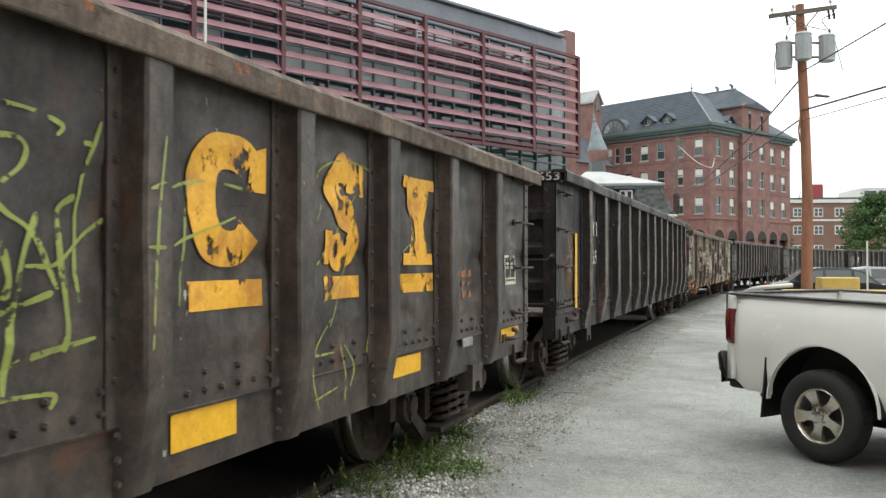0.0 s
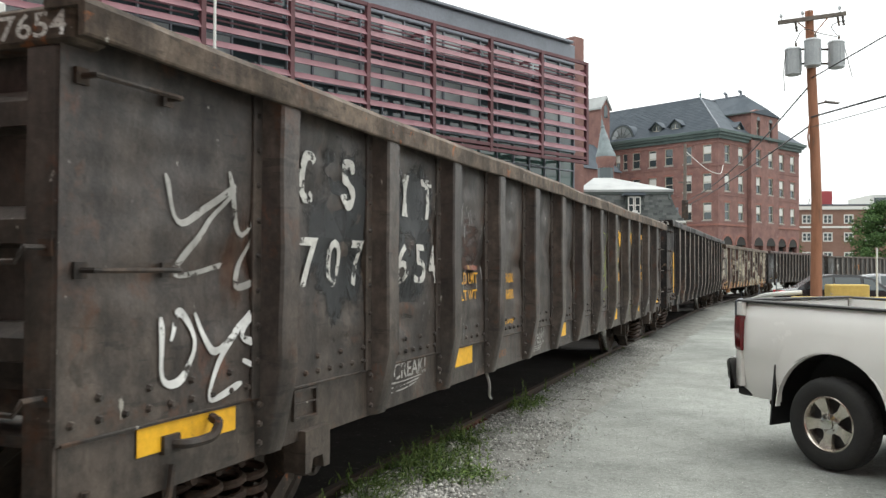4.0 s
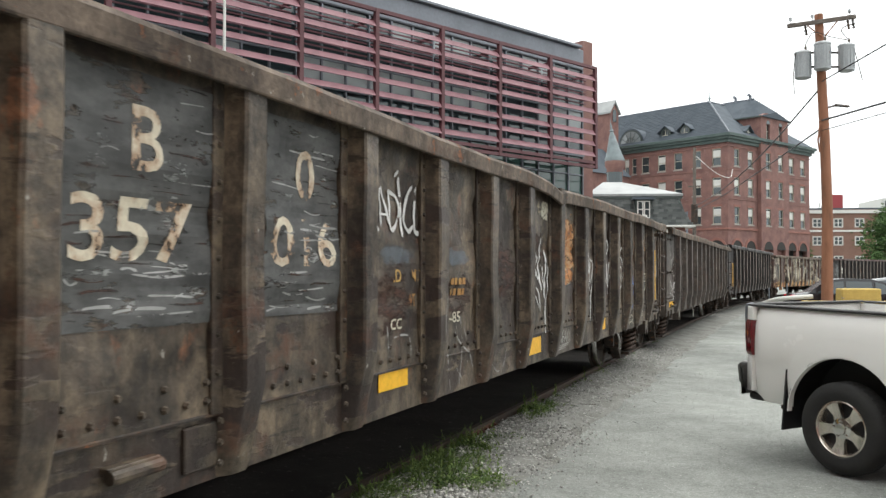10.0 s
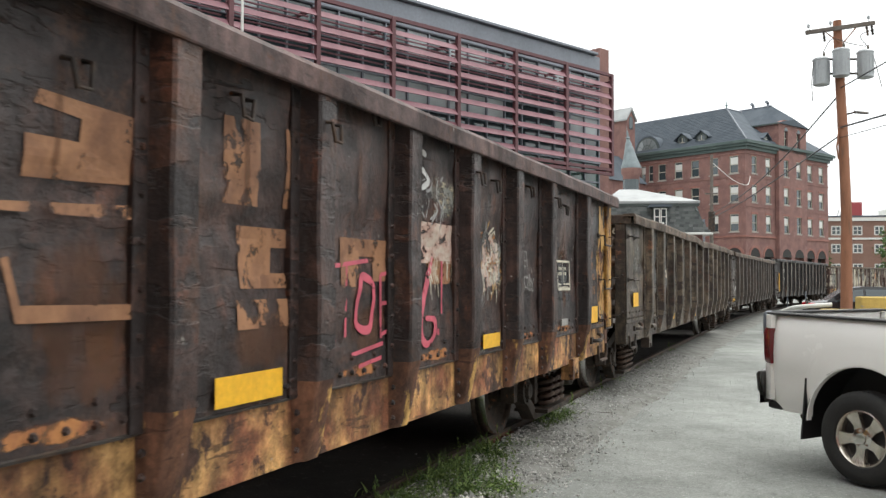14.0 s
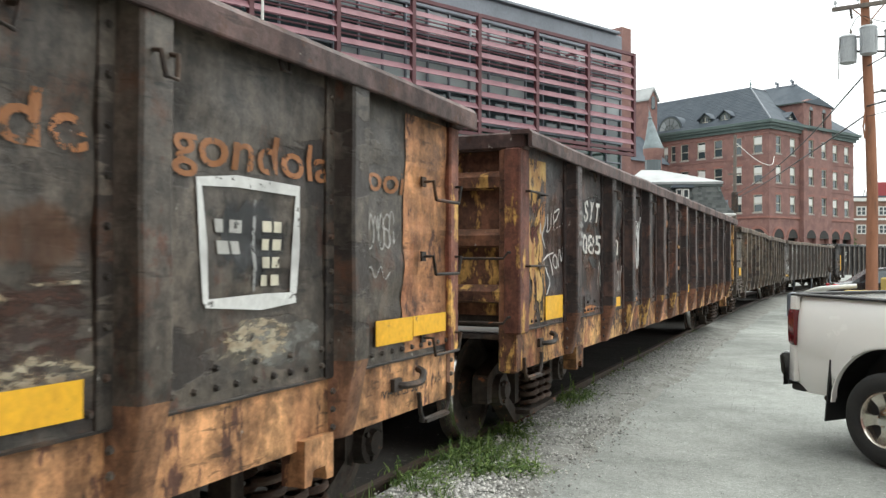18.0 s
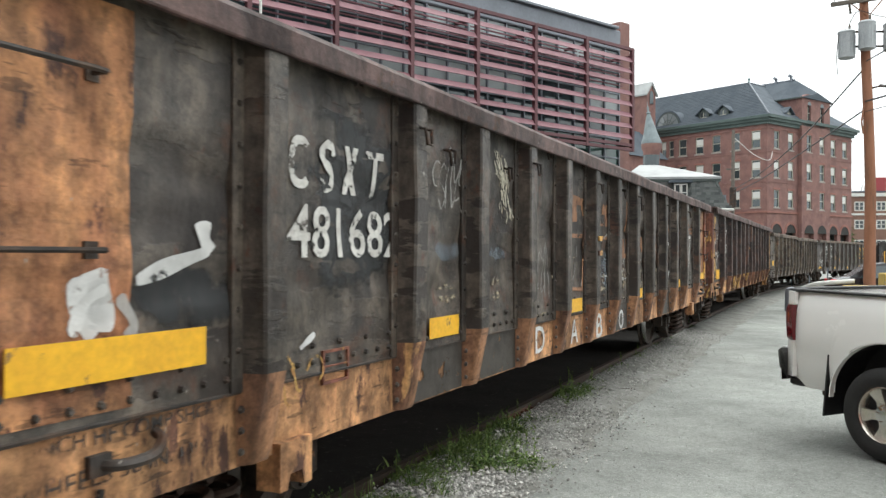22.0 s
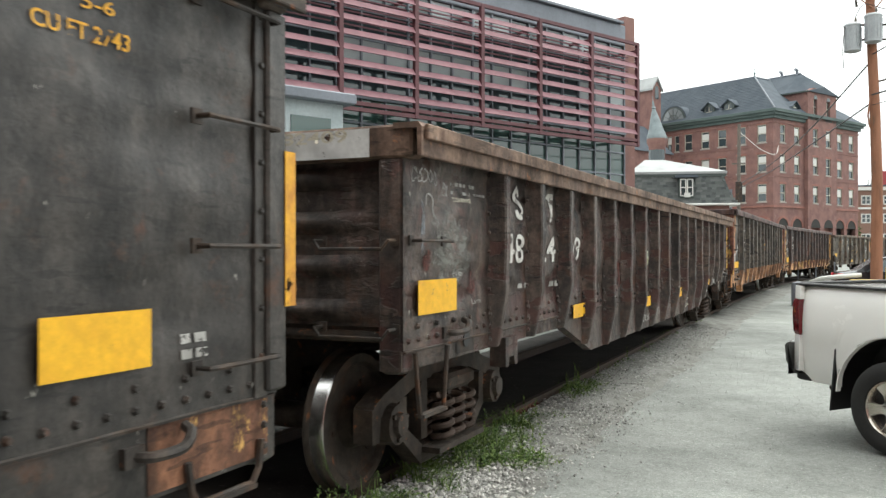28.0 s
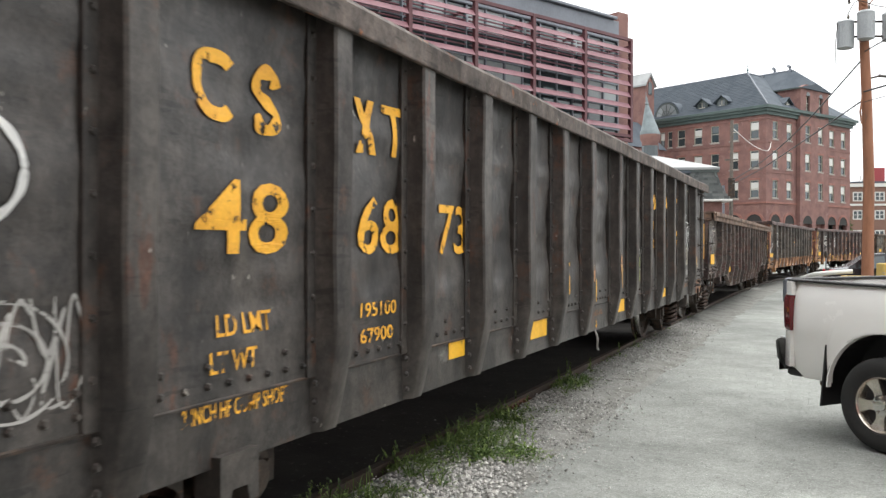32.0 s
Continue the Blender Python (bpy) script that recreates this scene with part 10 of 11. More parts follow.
wire("service_line", [(1.2, 32.6, 6.7), (-1.0, 44, 6.6), (-3.6, 57, 6.5), (-6.6, 72.2, 6.7)], 0.028, "black service cable between the two poles")
wire("white_line", [(-6.6, 72.2, 11.2), (-6.0, 88, 11.4), (-5.6, 104, 12.6), (-6.2, 122, 15.6)], 0.035, "pale cable from the slim pole to the brick block", "trim_white")


def slim_pole():
    root = empty("slim_pole", pose(-6.66, 72.2, 0), "slim weathered wooden pole beside the slate-roofed house", "utility pole")
    bm = B()
    tube(bm, [(0, 0, 0), (0, 0, 6), (0.05, 0, 11.8)], [0.17, 0.15, 0.12], 10)
    part("pole", bm, M["arm_wood"], root, smooth=True)
    bm = B()
    box(bm, -0.2, 0.3, -0.45, -0.14, 5.6, 7.2, 0.04)
    part("meter_box", bm, M["iron"], root)
    bm = B()
    box(bm, -0.5, 0.5, -0.06, 0.06, 8.6, 8.72)
    part("crossarm", bm, M["arm_wood"], root)
    bm = B()
    tube(bm, [(-0.55, -0.3, 0), (-0.55, -0.3, 6.6)], 0.09, 8)
    part("conduit", bm, M["fascia"], root)


slim_pole()


def pickup():
    """White pickup seen from behind its passenger side: x forward, origin under the outer face of the rear tyre."""
    root = empty("pickup_truck", pose(0.418, 8.13, 0, 0, 0, -38.0), "white pickup truck with chrome bumper and black mud flaps", "pickup truck")
    tilt = pose(0, 0, 0, 0, 1.2, 0)
    W = 1.98
    rail = 1.395

    def arch(x, cx):
        d = abs(x - cx)
        return 0.47 + math.sqrt(max(0.0, 0.545 ** 2 - d * d)) if d < 0.545 else 0.0

    # outer skins: bed side, cab side and wing as one pressed surface per side
    xs = sorted({*np.arange(-1.04, 1.02, 0.055).tolist(), -1.04, 1.02})
    xs2 = sorted({*np.arange(1.04, 4.75, 0.07).tolist(), 1.04, 4.75})
    prof = [(0.0, 0.10), (0.12, 0.055), (0.30, 0.02), (0.42, 0.012), (0.45, 0.0), (0.62, 0.0), (0.80, 0.012), (0.92, 0.04), (1.0, 0.075)]
    for name, cols, cx, zt in (("bed_side", xs, 0.0, rail), ("front_side", xs2, 3.57, 1.30)):
        for side in (0, 1):
            bm = B()
            prev = None
            for x in cols:
                low = max(0.50, arch(x, cx))
                tail = max(0.0, (-0.80 - x) / 0.24) ** 2 * 0.09 if name == "bed_side" else max(0.0, (x - 4.2) / 0.55) ** 2 * 0.25
                col = []
                for t, y in prof:
                    z = low + (zt - low) * t
                    zz = (z - 0.5) / (zt - 0.5)
                    yy = float(np.interp(zz, [a_ for a_, b_ in prof], [b_ for a_, b_ in prof]))
                    col.append(bm.verts.new((x, yy + tail + 0.02 if not side else W - yy - tail - 0.02, z)))
                col.append(bm.verts.new((x, 0.16 + tail if not side else W - 0.16 - tail, zt + 0.004)))
                if prev:
                    for k in range(len(col) - 1):
                        bm.faces.new((prev[k], col[k], col[k + 1], prev[k + 1]))
                prev = col
            part(name, bm, M["white_paint"], root, m=tilt, smooth=True)
    for side in (0, 1):
        y0, y1 = (0.05, 0.15) if not side else (W - 0.15, W - 0.05)
        bm = B()
        box(bm, -1.02, 1.02, y0 + 0.0, y1 + 0.02, rail + 0.005, rail + 0.028, 0.008)
        part("rail_cap", bm, M["black_plastic"], root, "black bed rail cap", m=tilt)
        bm = B()
        box(bm, -1.0, 1.0, 0.17 if not side else W - 0.20, 0.20 if not side else W - 0.17, 1.06, rail)
        part("bed_wall", bm, M["white_paint"], root, m=tilt)
    bm = B()
    box(bm, -1.0, -0.58, 0.2, W - 0.2, 0.76, 0.80)
    box(bm, -0.58, 0.58, 0.52, W - 0.52, 0.76, 0.80)
    box(bm, 0.58, 1.0, 0.2, W - 0.2, 0.76, 0.80)
    part("bed_floor", bm, M["black_plastic"], root, m=tilt)
    bm = B()
    box(bm, 0.98, 1.03, 0.12, W - 0.12, 0.6, rail + 0.02)
    part("bulkhead", bm, M["white_paint"], root, m=tilt)
    bm = B()
    box(bm, -1.06, -1.0, 0.14, W - 0.14, 0.70, rail + 0.01, 0.015)
    part("tailgate", bm, M["white_paint"], root, m=tilt)
    bm = B()
    box(bm, -1.05, -0.97, 0.16, W - 0.16, rail + 0.012, rail + 0.034, 0.006)
    part("tailgate_cap", bm, M["black_plastic"], root, m=tilt)
    # tail lamps
    M["lens_red"] = plain("red_tail_lens", (0.13, 0.006, 0.010), 0.15, 0.0, 0.7)
    for side in (0, 1):
        bm = B()
        rings = []
        for z, d in ((0.94, 0.0), (0.97, 0.012), (1.12, 0.016), (1.24, 0.012), (1.27, 0.0)):
            ring = [(-1.065 - d, 0.20), (-1.065 - d, 0.11), (-1.02 - d, 0.055 - d), (-0.935, 0.014 - d), (-0.925, 0.07), (-0.99, 0.20)]
            rings.append([(x + (1.27 - z) * 0.03, y if not side else W - y, z) for x, y in ring])
        sweep(bm, rings)
        part("tail_lamp", bm, M["lens_red"], root, "tall dark red tail lamp", m=tilt, smooth=True)
    for side in (0, 1):
        for z0, z1 in ((0.60, 0.936), (1.274, rail)):
            bm = B()
            ring = [(-1.062, 0.20), (-1.062, 0.12), (-1.02, 0.06), (-0.935, 0.024), (-0.925, 0.07), (-0.99, 0.20)]
            sweep(bm, [[(x, y if not side else W - y, z) for x, y in ring] for z in (z0, z1)])
            part("corner_panel", bm, M["white_paint"], root, m=tilt, smooth=True)
    # bumper, step, flap
    bm = B()
    rings = []
    for y in np.linspace(-0.02, W + 0.02, 15):
        bend = 0.16 * (abs(y - W / 2) / (W / 2)) ** 4
        rings.append([(-1.21 + bend, y, 0.86), (-1.24 + bend, y, 0.83), (-1.22 + bend, y, 0.68), (-1.13 + bend, y, 0.58), (-1.02, y, 0.56), (-1.03, y, 0.86)])
    sweep(bm, rings)
    M["worn_chrome"] = material("dull_dark_chrome", (0.20, 0.20, 0.195), 0.3, 0.9, (0.14, 0.14, 0.135), 0.5, 4.0, None, 0, 3, 0.03, 1.0, 30, grit=0.1)
    part("rear_bumper", bm, M["worn_chrome"], root, "scuffed chrome rear bumper", m=tilt, smooth=True)
    bm = B()
    for y0, y1 in ((0.0, 0.50), (W - 0.50, W)):
        box(bm, -1.06, -1.0, y0 + 0.12, y1 - 0.12, 0.862, 0.872)
    part("bumper_pad", bm, M["black_plastic"], root, m=tilt)
    bm = B()
    box(bm, -1.05, -0.68, 0.12, 0.30, 0.50, 0.575, 0.015)
    part("bumper_bracket", bm, M["black_plastic"], root, m=tilt)
    for side in (0, 1):
        bm = B()
        y0, y1 = (0.03, 0.31) if not side else (W - 0.31, W - 0.03)
        sweep(bm, [[(-0.545, y0, 0.86), (-0.53, y0, 0.86), (-0.53, y1, 0.86), (-0.545, y1, 0.86)], [(-0.60, y0, 0.30), (-0.585, y0, 0.30), (-0.585, y1, 0.30), (-0.60, y1, 0.30)]])
        part("mud_flap", bm, M["black_plastic"], root, "black rubber mud flap")
        for cx in (0.0, 3.57):
            bm = B()
            n = 18
            sweep(bm, [[(cx + 0.56 * math.cos(math.pi * k / n), y, 0.47 + 0.56 * math.sin(math.pi * k / n)) for y in ((0.06, 0.5) if not side else (W - 0.06, W - 0.5))] for k in range(n + 1)], closed=False)
            yi = 0.5 if not side else W - 0.5
            box(bm, cx - 0.57, cx + 0.57, yi - 0.005, yi + 0.005, 0.3, 1.04)
            part("wheel_well", bm, M["black_plastic"], root)
            bm = B()
            ring = []
            for k in range(n + 1):
                g = math.pi * k / n
                c_, s_ = math.cos(g), math.sin(g)
                y = 0.0 if not side else W
                o = -1 if not side else 1
                ring.append([(cx + r * c_, y + o * q + (0.03 if not side else -0.03), 0.47 + r * s_) for r, q in ((0.530, -0.05), (0.534, 0.0), (0.546, 0.0), (0.553, -0.02))])
            sweep(bm, ring)
            part("arch_lip", bm, M["white_paint"], root, m=tilt, smooth=True)
    # wheels
    tyre = B()
    lathe(tyre, [(0.235, 0.05), (0.25, 0.02), (0.30, 0.006), (0.36, 0.012), (0.385, 0.035), (0.398, 0.06), (0.40, 0.13), (0.398, 0.20), (0.385, 0.225), (0.30, 0.26), (0.235, 0.22)], "y", 48, caps=False)
    for k in range(48):
        g = 2 * math.pi * k / 48
        for y0, y1 in ((0.06, 0.105), (0.14, 0.185)):
            c_, s_ = math.cos(g), math.sin(g)
            tv = [tyre.verts.new((r * math.cos(g + e), y, r * math.sin(g + e))) for r, y, e in ((0.396, y0, 0), (0.396, y1, 0.02), (0.396, y1, 0.075), (0.396, y0, 0.055), (0.402, y0, 0.01), (0.402, y1, 0.03), (0.402, y1, 0.065), (0.402, y0, 0.045))]
            for f_ in ((4, 5, 6, 7), (0, 1, 5, 4), (1, 2, 6, 5), (2, 3, 7, 6), (3, 0, 4, 7)):
                tyre.faces.new([tv[q] for q in f_])
    tyre_me = mesh_of(tyre, M["rubber"], "tyre", True)
    rim = B()
    lathe(rim, [(0.238, 0.045), (0.243, 0.030), (0.232, 0.025), (0.218, 0.045), (0.205, 0.10), (0.205, 0.2)], "y", 40, caps=False)
    M["alloy"] = material("dull_alloy", (0.72, 0.67, 0.60), 0.22, 0.9, (0.58, 0.54, 0.48), 0.5, 6.0, None, 0, 3, 0.03, 1.0, 40)
    rim_me = mesh_of(rim, M["alloy"], "rim", True)
    spoke = B()
    sweep(spoke, [[(0.05, 0.045, -0.045), (0.05, 0.045, 0.045), (0.05, 0.075, 0.05), (0.05, 0.075, -0.05)], [(0.13, 0.062, -0.038), (0.13, 0.062, 0.038), (0.13, 0.10, 0.045), (0.13, 0.10, -0.045)], [(0.222, 0.042, -0.062), (0.222, 0.042, 0.062), (0.215, 0.09, 0.066), (0.215, 0.09, -0.066)]])
    spoke_me = mesh_of(spoke, M["alloy"], "spoke", True)
    hub = B()
    lathe(hub, [(0.02, 0.022), (0.045, 0.024), (0.05, 0.04), (0.088, 0.05), (0.09, 0.09)], "y", 20)
    for k in range(5):
        g = 2 * math.pi * k / 5 + 0.6
        lathe(hub, [(0.006, 0.026), (0.011, 0.028), (0.011, 0.055)], "y", 6, (0.07 * math.cos(g), 0, 0.07 * math.sin(g)))
    hub_me = mesh_of(hub, M["chrome"], "hub", True)
    disc = B()
    lathe(disc, [(0.02, 0.115), (0.205, 0.12), (0.205, 0.14), (0.02, 0.14)], "y", 24)
    disc_me = mesh_of(disc, M["black_plastic"], "brake_drum")
    for cx in (0.0, 3.57):
        for side in (0, 1):
            w = put("wheel", None, root, pose(cx, 0.0 if not side else W, 0.40, 0, 9, 180 * side), "black tyre on a five-spoke alloy rim")
            put("tyre", tyre_me, w)
            put("rim", rim_me, w)
            put("hub", hub_me, w)
            put("brake_drum", disc_me, w)
            for k in range(5):
                put("spoke", spoke_me, w, pose(0, 0, 0, 0, 72 * k + 20, 0))
    # cab and nose
    bm = B()
    sweep(bm, [[(1.08, 0.16, 1.30), (1.08, W - 0.16, 1.30), (3.35, W - 0.16, 1.30), (3.35, 0.16, 1.30)], [(1.14, 0.30, 1.86), (1.14, W - 0.30, 1.86), (2.62, W - 0.30, 1.86), (2.62, 0.30, 1.86)], [(1.30, 0.42, 1.90), (1.30, W - 0.42, 1.90), (2.50, W - 0.42, 1.90), (2.50, 0.42, 1.90)]])
    part("cab", bm, M["white_paint"], root, m=tilt, smooth=True)
    for side in (0, 1):
        for pts in (((1.30, 0.172, 1.34), (2.10, 0.172, 1.34), (2.10, 0.27, 1.78), (1.32, 0.27, 1.78)), ((2.18, 0.172, 1.34), (3.05, 0.172, 1.34), (2.62, 0.27, 1.78), (2.18, 0.27, 1.78))):
            bm = B()
            a_ = [bm.verts.new((x, (y - 0.012) if not side else W - y + 0.012, z)) for x, y, z in pts]
            b_ = [bm.verts.new((x, (y + 0.01) if not side else W - y - 0.01, z)) for x, y, z in pts]
            bm.faces.new(a_)
            bm.faces.new(b_[::-1])
            for k in range(4):
                bm.faces.new((a_[k], b_[k], b_[(k + 1) % 4], a_[(k + 1) % 4]))
            part("side_window", bm, M["glass_dark"], root, m=tilt)
    for x0, x1, z0, z1, nm in ((3.33, 2.66, 1.33, 1.82, "windscreen"), (1.065, 1.12, 1.40, 1.80, "rear_window")):
        bm = B()
        s_ = 1 if nm == "windscreen" else -1
        sweep(bm, [[(x0 + 0.012 * s_, 0.25, z0), (x0 + 0.012 * s_, W - 0.25, z0), (x0 - 0.02 * s_, W - 0.25, z0), (x0 - 0.02 * s_, 0.25, z0)], [(x1 + 0.012 * s_, 0.36, z1), (x1 + 0.012 * s_, W - 0.36, z1), (x1 - 0.02 * s_, W - 0.36, z1), (x1 - 0.02 * s_, 0.36, z1)]])
        part(nm, bm, M["glass_dark"], root, m=tilt)
    bm = B()
    sweep(bm, [[(3.3, 0.14, 1.30), (3.3, W - 0.14, 1.30), (3.3, W - 0.14, 1.0), (3.3, 0.14, 1.0)], [(4.55, 0.25, 1.22), (4.55, W - 0.25, 1.22), (4.55, W - 0.25, 0.95), (4.55, 0.25, 0.95)], [(4.74, 0.35, 1.10), (4.74, W - 0.35, 1.10), (4.74, W - 0.35, 0.7), (4.74, 0.35, 0.7)]])
    part("hood", bm, M["white_paint"], root, m=tilt, smooth=True)
    bm = B()
    box(bm, 4.7, 4.86, 0.12, W - 0.12, 0.52, 0.74, 0.03)
    part("front_bumper", bm, M["chrome"], root, m=tilt)
    bm = B()
    box(bm, -0.95, 4.5, 0.5, W - 0.5, 0.42, 0.56)
    part("chassis", bm, M["black_plastic"], root)
    bm = B()
    tube(bm, [(-0.9, 0.45, 0.44), (-0.4, 0.42, 0.42), (0.6, 0.45, 0.40)], 0.035, 8)
    part("exhaust", bm, M["iron"], root)
    bm = B()
    box(bm, 1.1, 3.0, 0.10, 0.16, 0.40, 0.50, 0.02)
    part("side_step", bm, M["black_plastic"], root)


pickup()


def parked_car(m, paint_mat, label, h=1.46):
    root = empty("parked_car", m, label, "car", "cars parked beyond the yellow wall")
    secs = [(-2.35, 0.62, 0.45, 0.72, 0.74), (-2.25, 0.80, 0.32, 0.92, 0.96), (-1.6, 0.88, 0.25, 0.98, 1.04), (-0.9, 0.90, 0.22, 0.98, 1.0), (0.8, 0.90, 0.22, 0.95, 0.97), (1.6, 0.88, 0.25, 0.90, 0.94), (2.2, 0.80, 0.3, 0.72, 0.78), (2.4, 0.6, 0.4, 0.6, 0.62)]
    bm = B()
    sweep(bm, [[(x, -w, zl), (x, -w - 0.02, (zl + zb_) / 2), (x, -w + 0.03, zb_), (x, -w + 0.25, zt), (x, w - 0.25, zt), (x, w - 0.03, zb_), (x, w + 0.02, (zl + zb_) / 2), (x, w, zl)] for x, w, zl, zb_, zt in secs])
    part("body", bm, paint_mat, root, smooth=True)
    bm = B()
    sweep(bm, [[(x, -w, z0), (x, -w + 0.02, z0 + 0.01), (x, -w2, z1), (x, w2, z1), (x, w - 0.02, z0 + 0.01), (x, w, z0)] for x, w, z0, w2, z1 in ((-1.75, 0.78, 0.95, 0.74, 0.98), (-1.1, 0.80, 0.95, 0.60, h - 0.08), (-0.5, 0.80, 0.95, 0.58, h), (0.35, 0.80, 0.94, 0.58, h - 0.02), (0.8, 0.80, 0.93, 0.60, h - 0.14), (1.35, 0.78, 0.92, 0.74, 0.95))])
    part("cabin", bm, paint_mat, root, smooth=True)
    for pts in (((-1.45, 0.99), (-0.55, 0.99), (-0.55, h - 0.10), (-1.0, h - 0.14)), ((-0.47, 0.99), (0.40, 0.98), (0.35, h - 0.11), (-0.47, h - 0.10)), ((0.47, 0.98), (1.15, 0.97), (0.75, h - 0.20), (0.47, h - 0.12))):
        for s_ in (-1, 1):
            bm = B()
            lean = lambda z: 0.81 - (z - 0.95) / (h - 0.95) * 0.20
            a_ = [bm.verts.new((x, s_ * (lean(z) + 0.006), z)) for x, z in pts]
            b_ = [bm.verts.new((x, s_ * (lean(z) - 0.02), z)) for x, z in pts]
            bm.faces.new(a_)
            bm.faces.new(b_)
            for k in range(4):
                bm.faces.new((a_[k], a_[(k + 1) % 4], b_[(k + 1) % 4], b_[k]))
            part("side_window", bm, M["glass_dark"], root)
    for s_ in (-1, 1):
        bm = B()
        box(bm, -2.34, -2.12, s_ * 0.72 - 0.09, s_ * 0.72 + 0.09, 0.76, 0.93, 0.02)
        part("tail_lamp", bm, M["lens_bright"], root, "bright red tail lamp")
        for x in (-1.42, 1.42):
            bm = B()
            lathe(bm, [(0.20, -0.1), (0.32, -0.1), (0.33, -0.05), (0.33, 0.06), (0.31, 0.1), (0.2, 0.1)], "y", 22)
            w = part("wheel", bm, M["rubber"], root, m=pose(x, s_ * 0.80, 0.33), smooth=True)
            bm = B()
            lathe(bm, [(0.02, -0.09), (0.2, -0.095), (0.2, 0.095), (0.02, 0.09)], "y", 18)
            part("hubcap", bm, M["alloy"], w)
    return root


M["lens_bright"] = plain("bright_red_lens", (0.48, 0.02, 0.03), 0.2, 0.0, 0.6)
M["car_black"] = plain("black_car_paint", (0.012, 0.013, 0.016), 0.2, 0.0, 0.6)
M["car_blue"] = plain("blue_grey_car_paint", (0.06, 0.08, 0.12), 0.22, 0.0, 0.6)
M["car_silver"] = plain("silver_car_paint", (0.34, 0.35, 0.36), 0.25, 0.6, 0.6)
parked_car(pose(2.42, 34.1, 0, 0, 0, 8), M["car_black"], "black saloon car with red tail lamp beyond the yellow wall", 1.52)
parked_car(pose(8.6, 42.0, 0, 0, 0, 14), M["car_blue"], "blue-grey hatchback parked behind the black saloon", 1.66)
parked_car(pose(4.9, 43.5, 0, 0, 0, 6), M["car_silver"], "silver car parked behind the black saloon", 1.5)


def yellow_wall():
    M["yellow_wall"] = material("faded_yellow_paint", (0.55, 0.40, 0.12), 0.8, 0, (0.46, 0.33, 0.10), 0.5, 1.2, (0.35, 0.30, 0.22), 0.15, 3.0, 0.1, 1.0, 20)
    root = empty("yellow_barrier", pose(1.35, 28.85, 0, 0, 0, 16), "low faded-yellow concrete barrier beside the pole", "barrier")
    bm = B()
    box(bm, -0.8, 2.4, 0.0, 0.35, 0, 0.86, 0.03)
    part("lower_block", bm, M["yellow_wall"], root)
    root2 = empty("yellow_block", pose(1.35, 30.0, 0, 0, 0, 16), "faded-yellow concrete block behind the barrier", "concrete block")
    bm = B()
    box(bm, 0.4, 1.6, 0.0, 0.6, 0, 1.22, 0.03)
    part("block", bm, M["yellow_wall"], root2)
    g = empty("guard_rail", pose(-0.35, 29.5, 0), "curved white pipe guard rail", "guard rail")
    bm = B()
    tube(bm, curve_through([(-0.25, 0.3, 0.72), (0.1, 0.0, 0.86), (0.6, -0.2, 0.93), (1.2, -0.1, 0.98)]), 0.07, 10)
    part("rail", bm, M["trim_white"], g, smooth=True)
    for x, y in ((0.0, 0.1), (1.0, -0.12)):
        bm = B()
        tube(bm, [(x, y, 0), (x, y, 0.85)], 0.05, 8)
        part("post", bm, M["trim_white"], g)
    bl = empty("grey_bollard", pose(-0.95, 29.4, 0), "stubby grey bollard near the guard rail", "bollard")
    bm = B()
    lathe(bm, [(0.20, 0), (0.20, 0.62), (0.16, 0.72), (0.05, 0.76)], "z", 14)
    part("post", bm, M["fascia"], bl, smooth=True)
    for k, (u, d) in enumerate(((-1.95, 52.0), (-1.05, 52.5), (-0.1, 53.0))):
        mm = empty("parking_meter", pose(u + 0.3, d, 0), "grey parking meter on a thin post", "parking meter", "row of parking meters")
        bm = B()
        tube(bm, [(0, 0, 0), (0, 0, 1.1)], 0.035, 6)
        part("post", bm, M["fascia"], mm)
        bm = B()
        lathe(bm, [(0.06, 1.1), (0.10, 1.2), (0.10, 1.38), (0.04, 1.48)], "z", 10)
        part("head", bm, M["iron"], mm, smooth=True)
    sg = empty("pipe_post", pose(3.15, 31.0, 0), "thin pale pipe post behind the barrier", "post")
    bm = B()
    tube(bm, [(0, 0, 0), (0, 0, 2.4)], 0.03, 6)
    part("post", bm, M["trim_white"], sg)


yellow_wall()


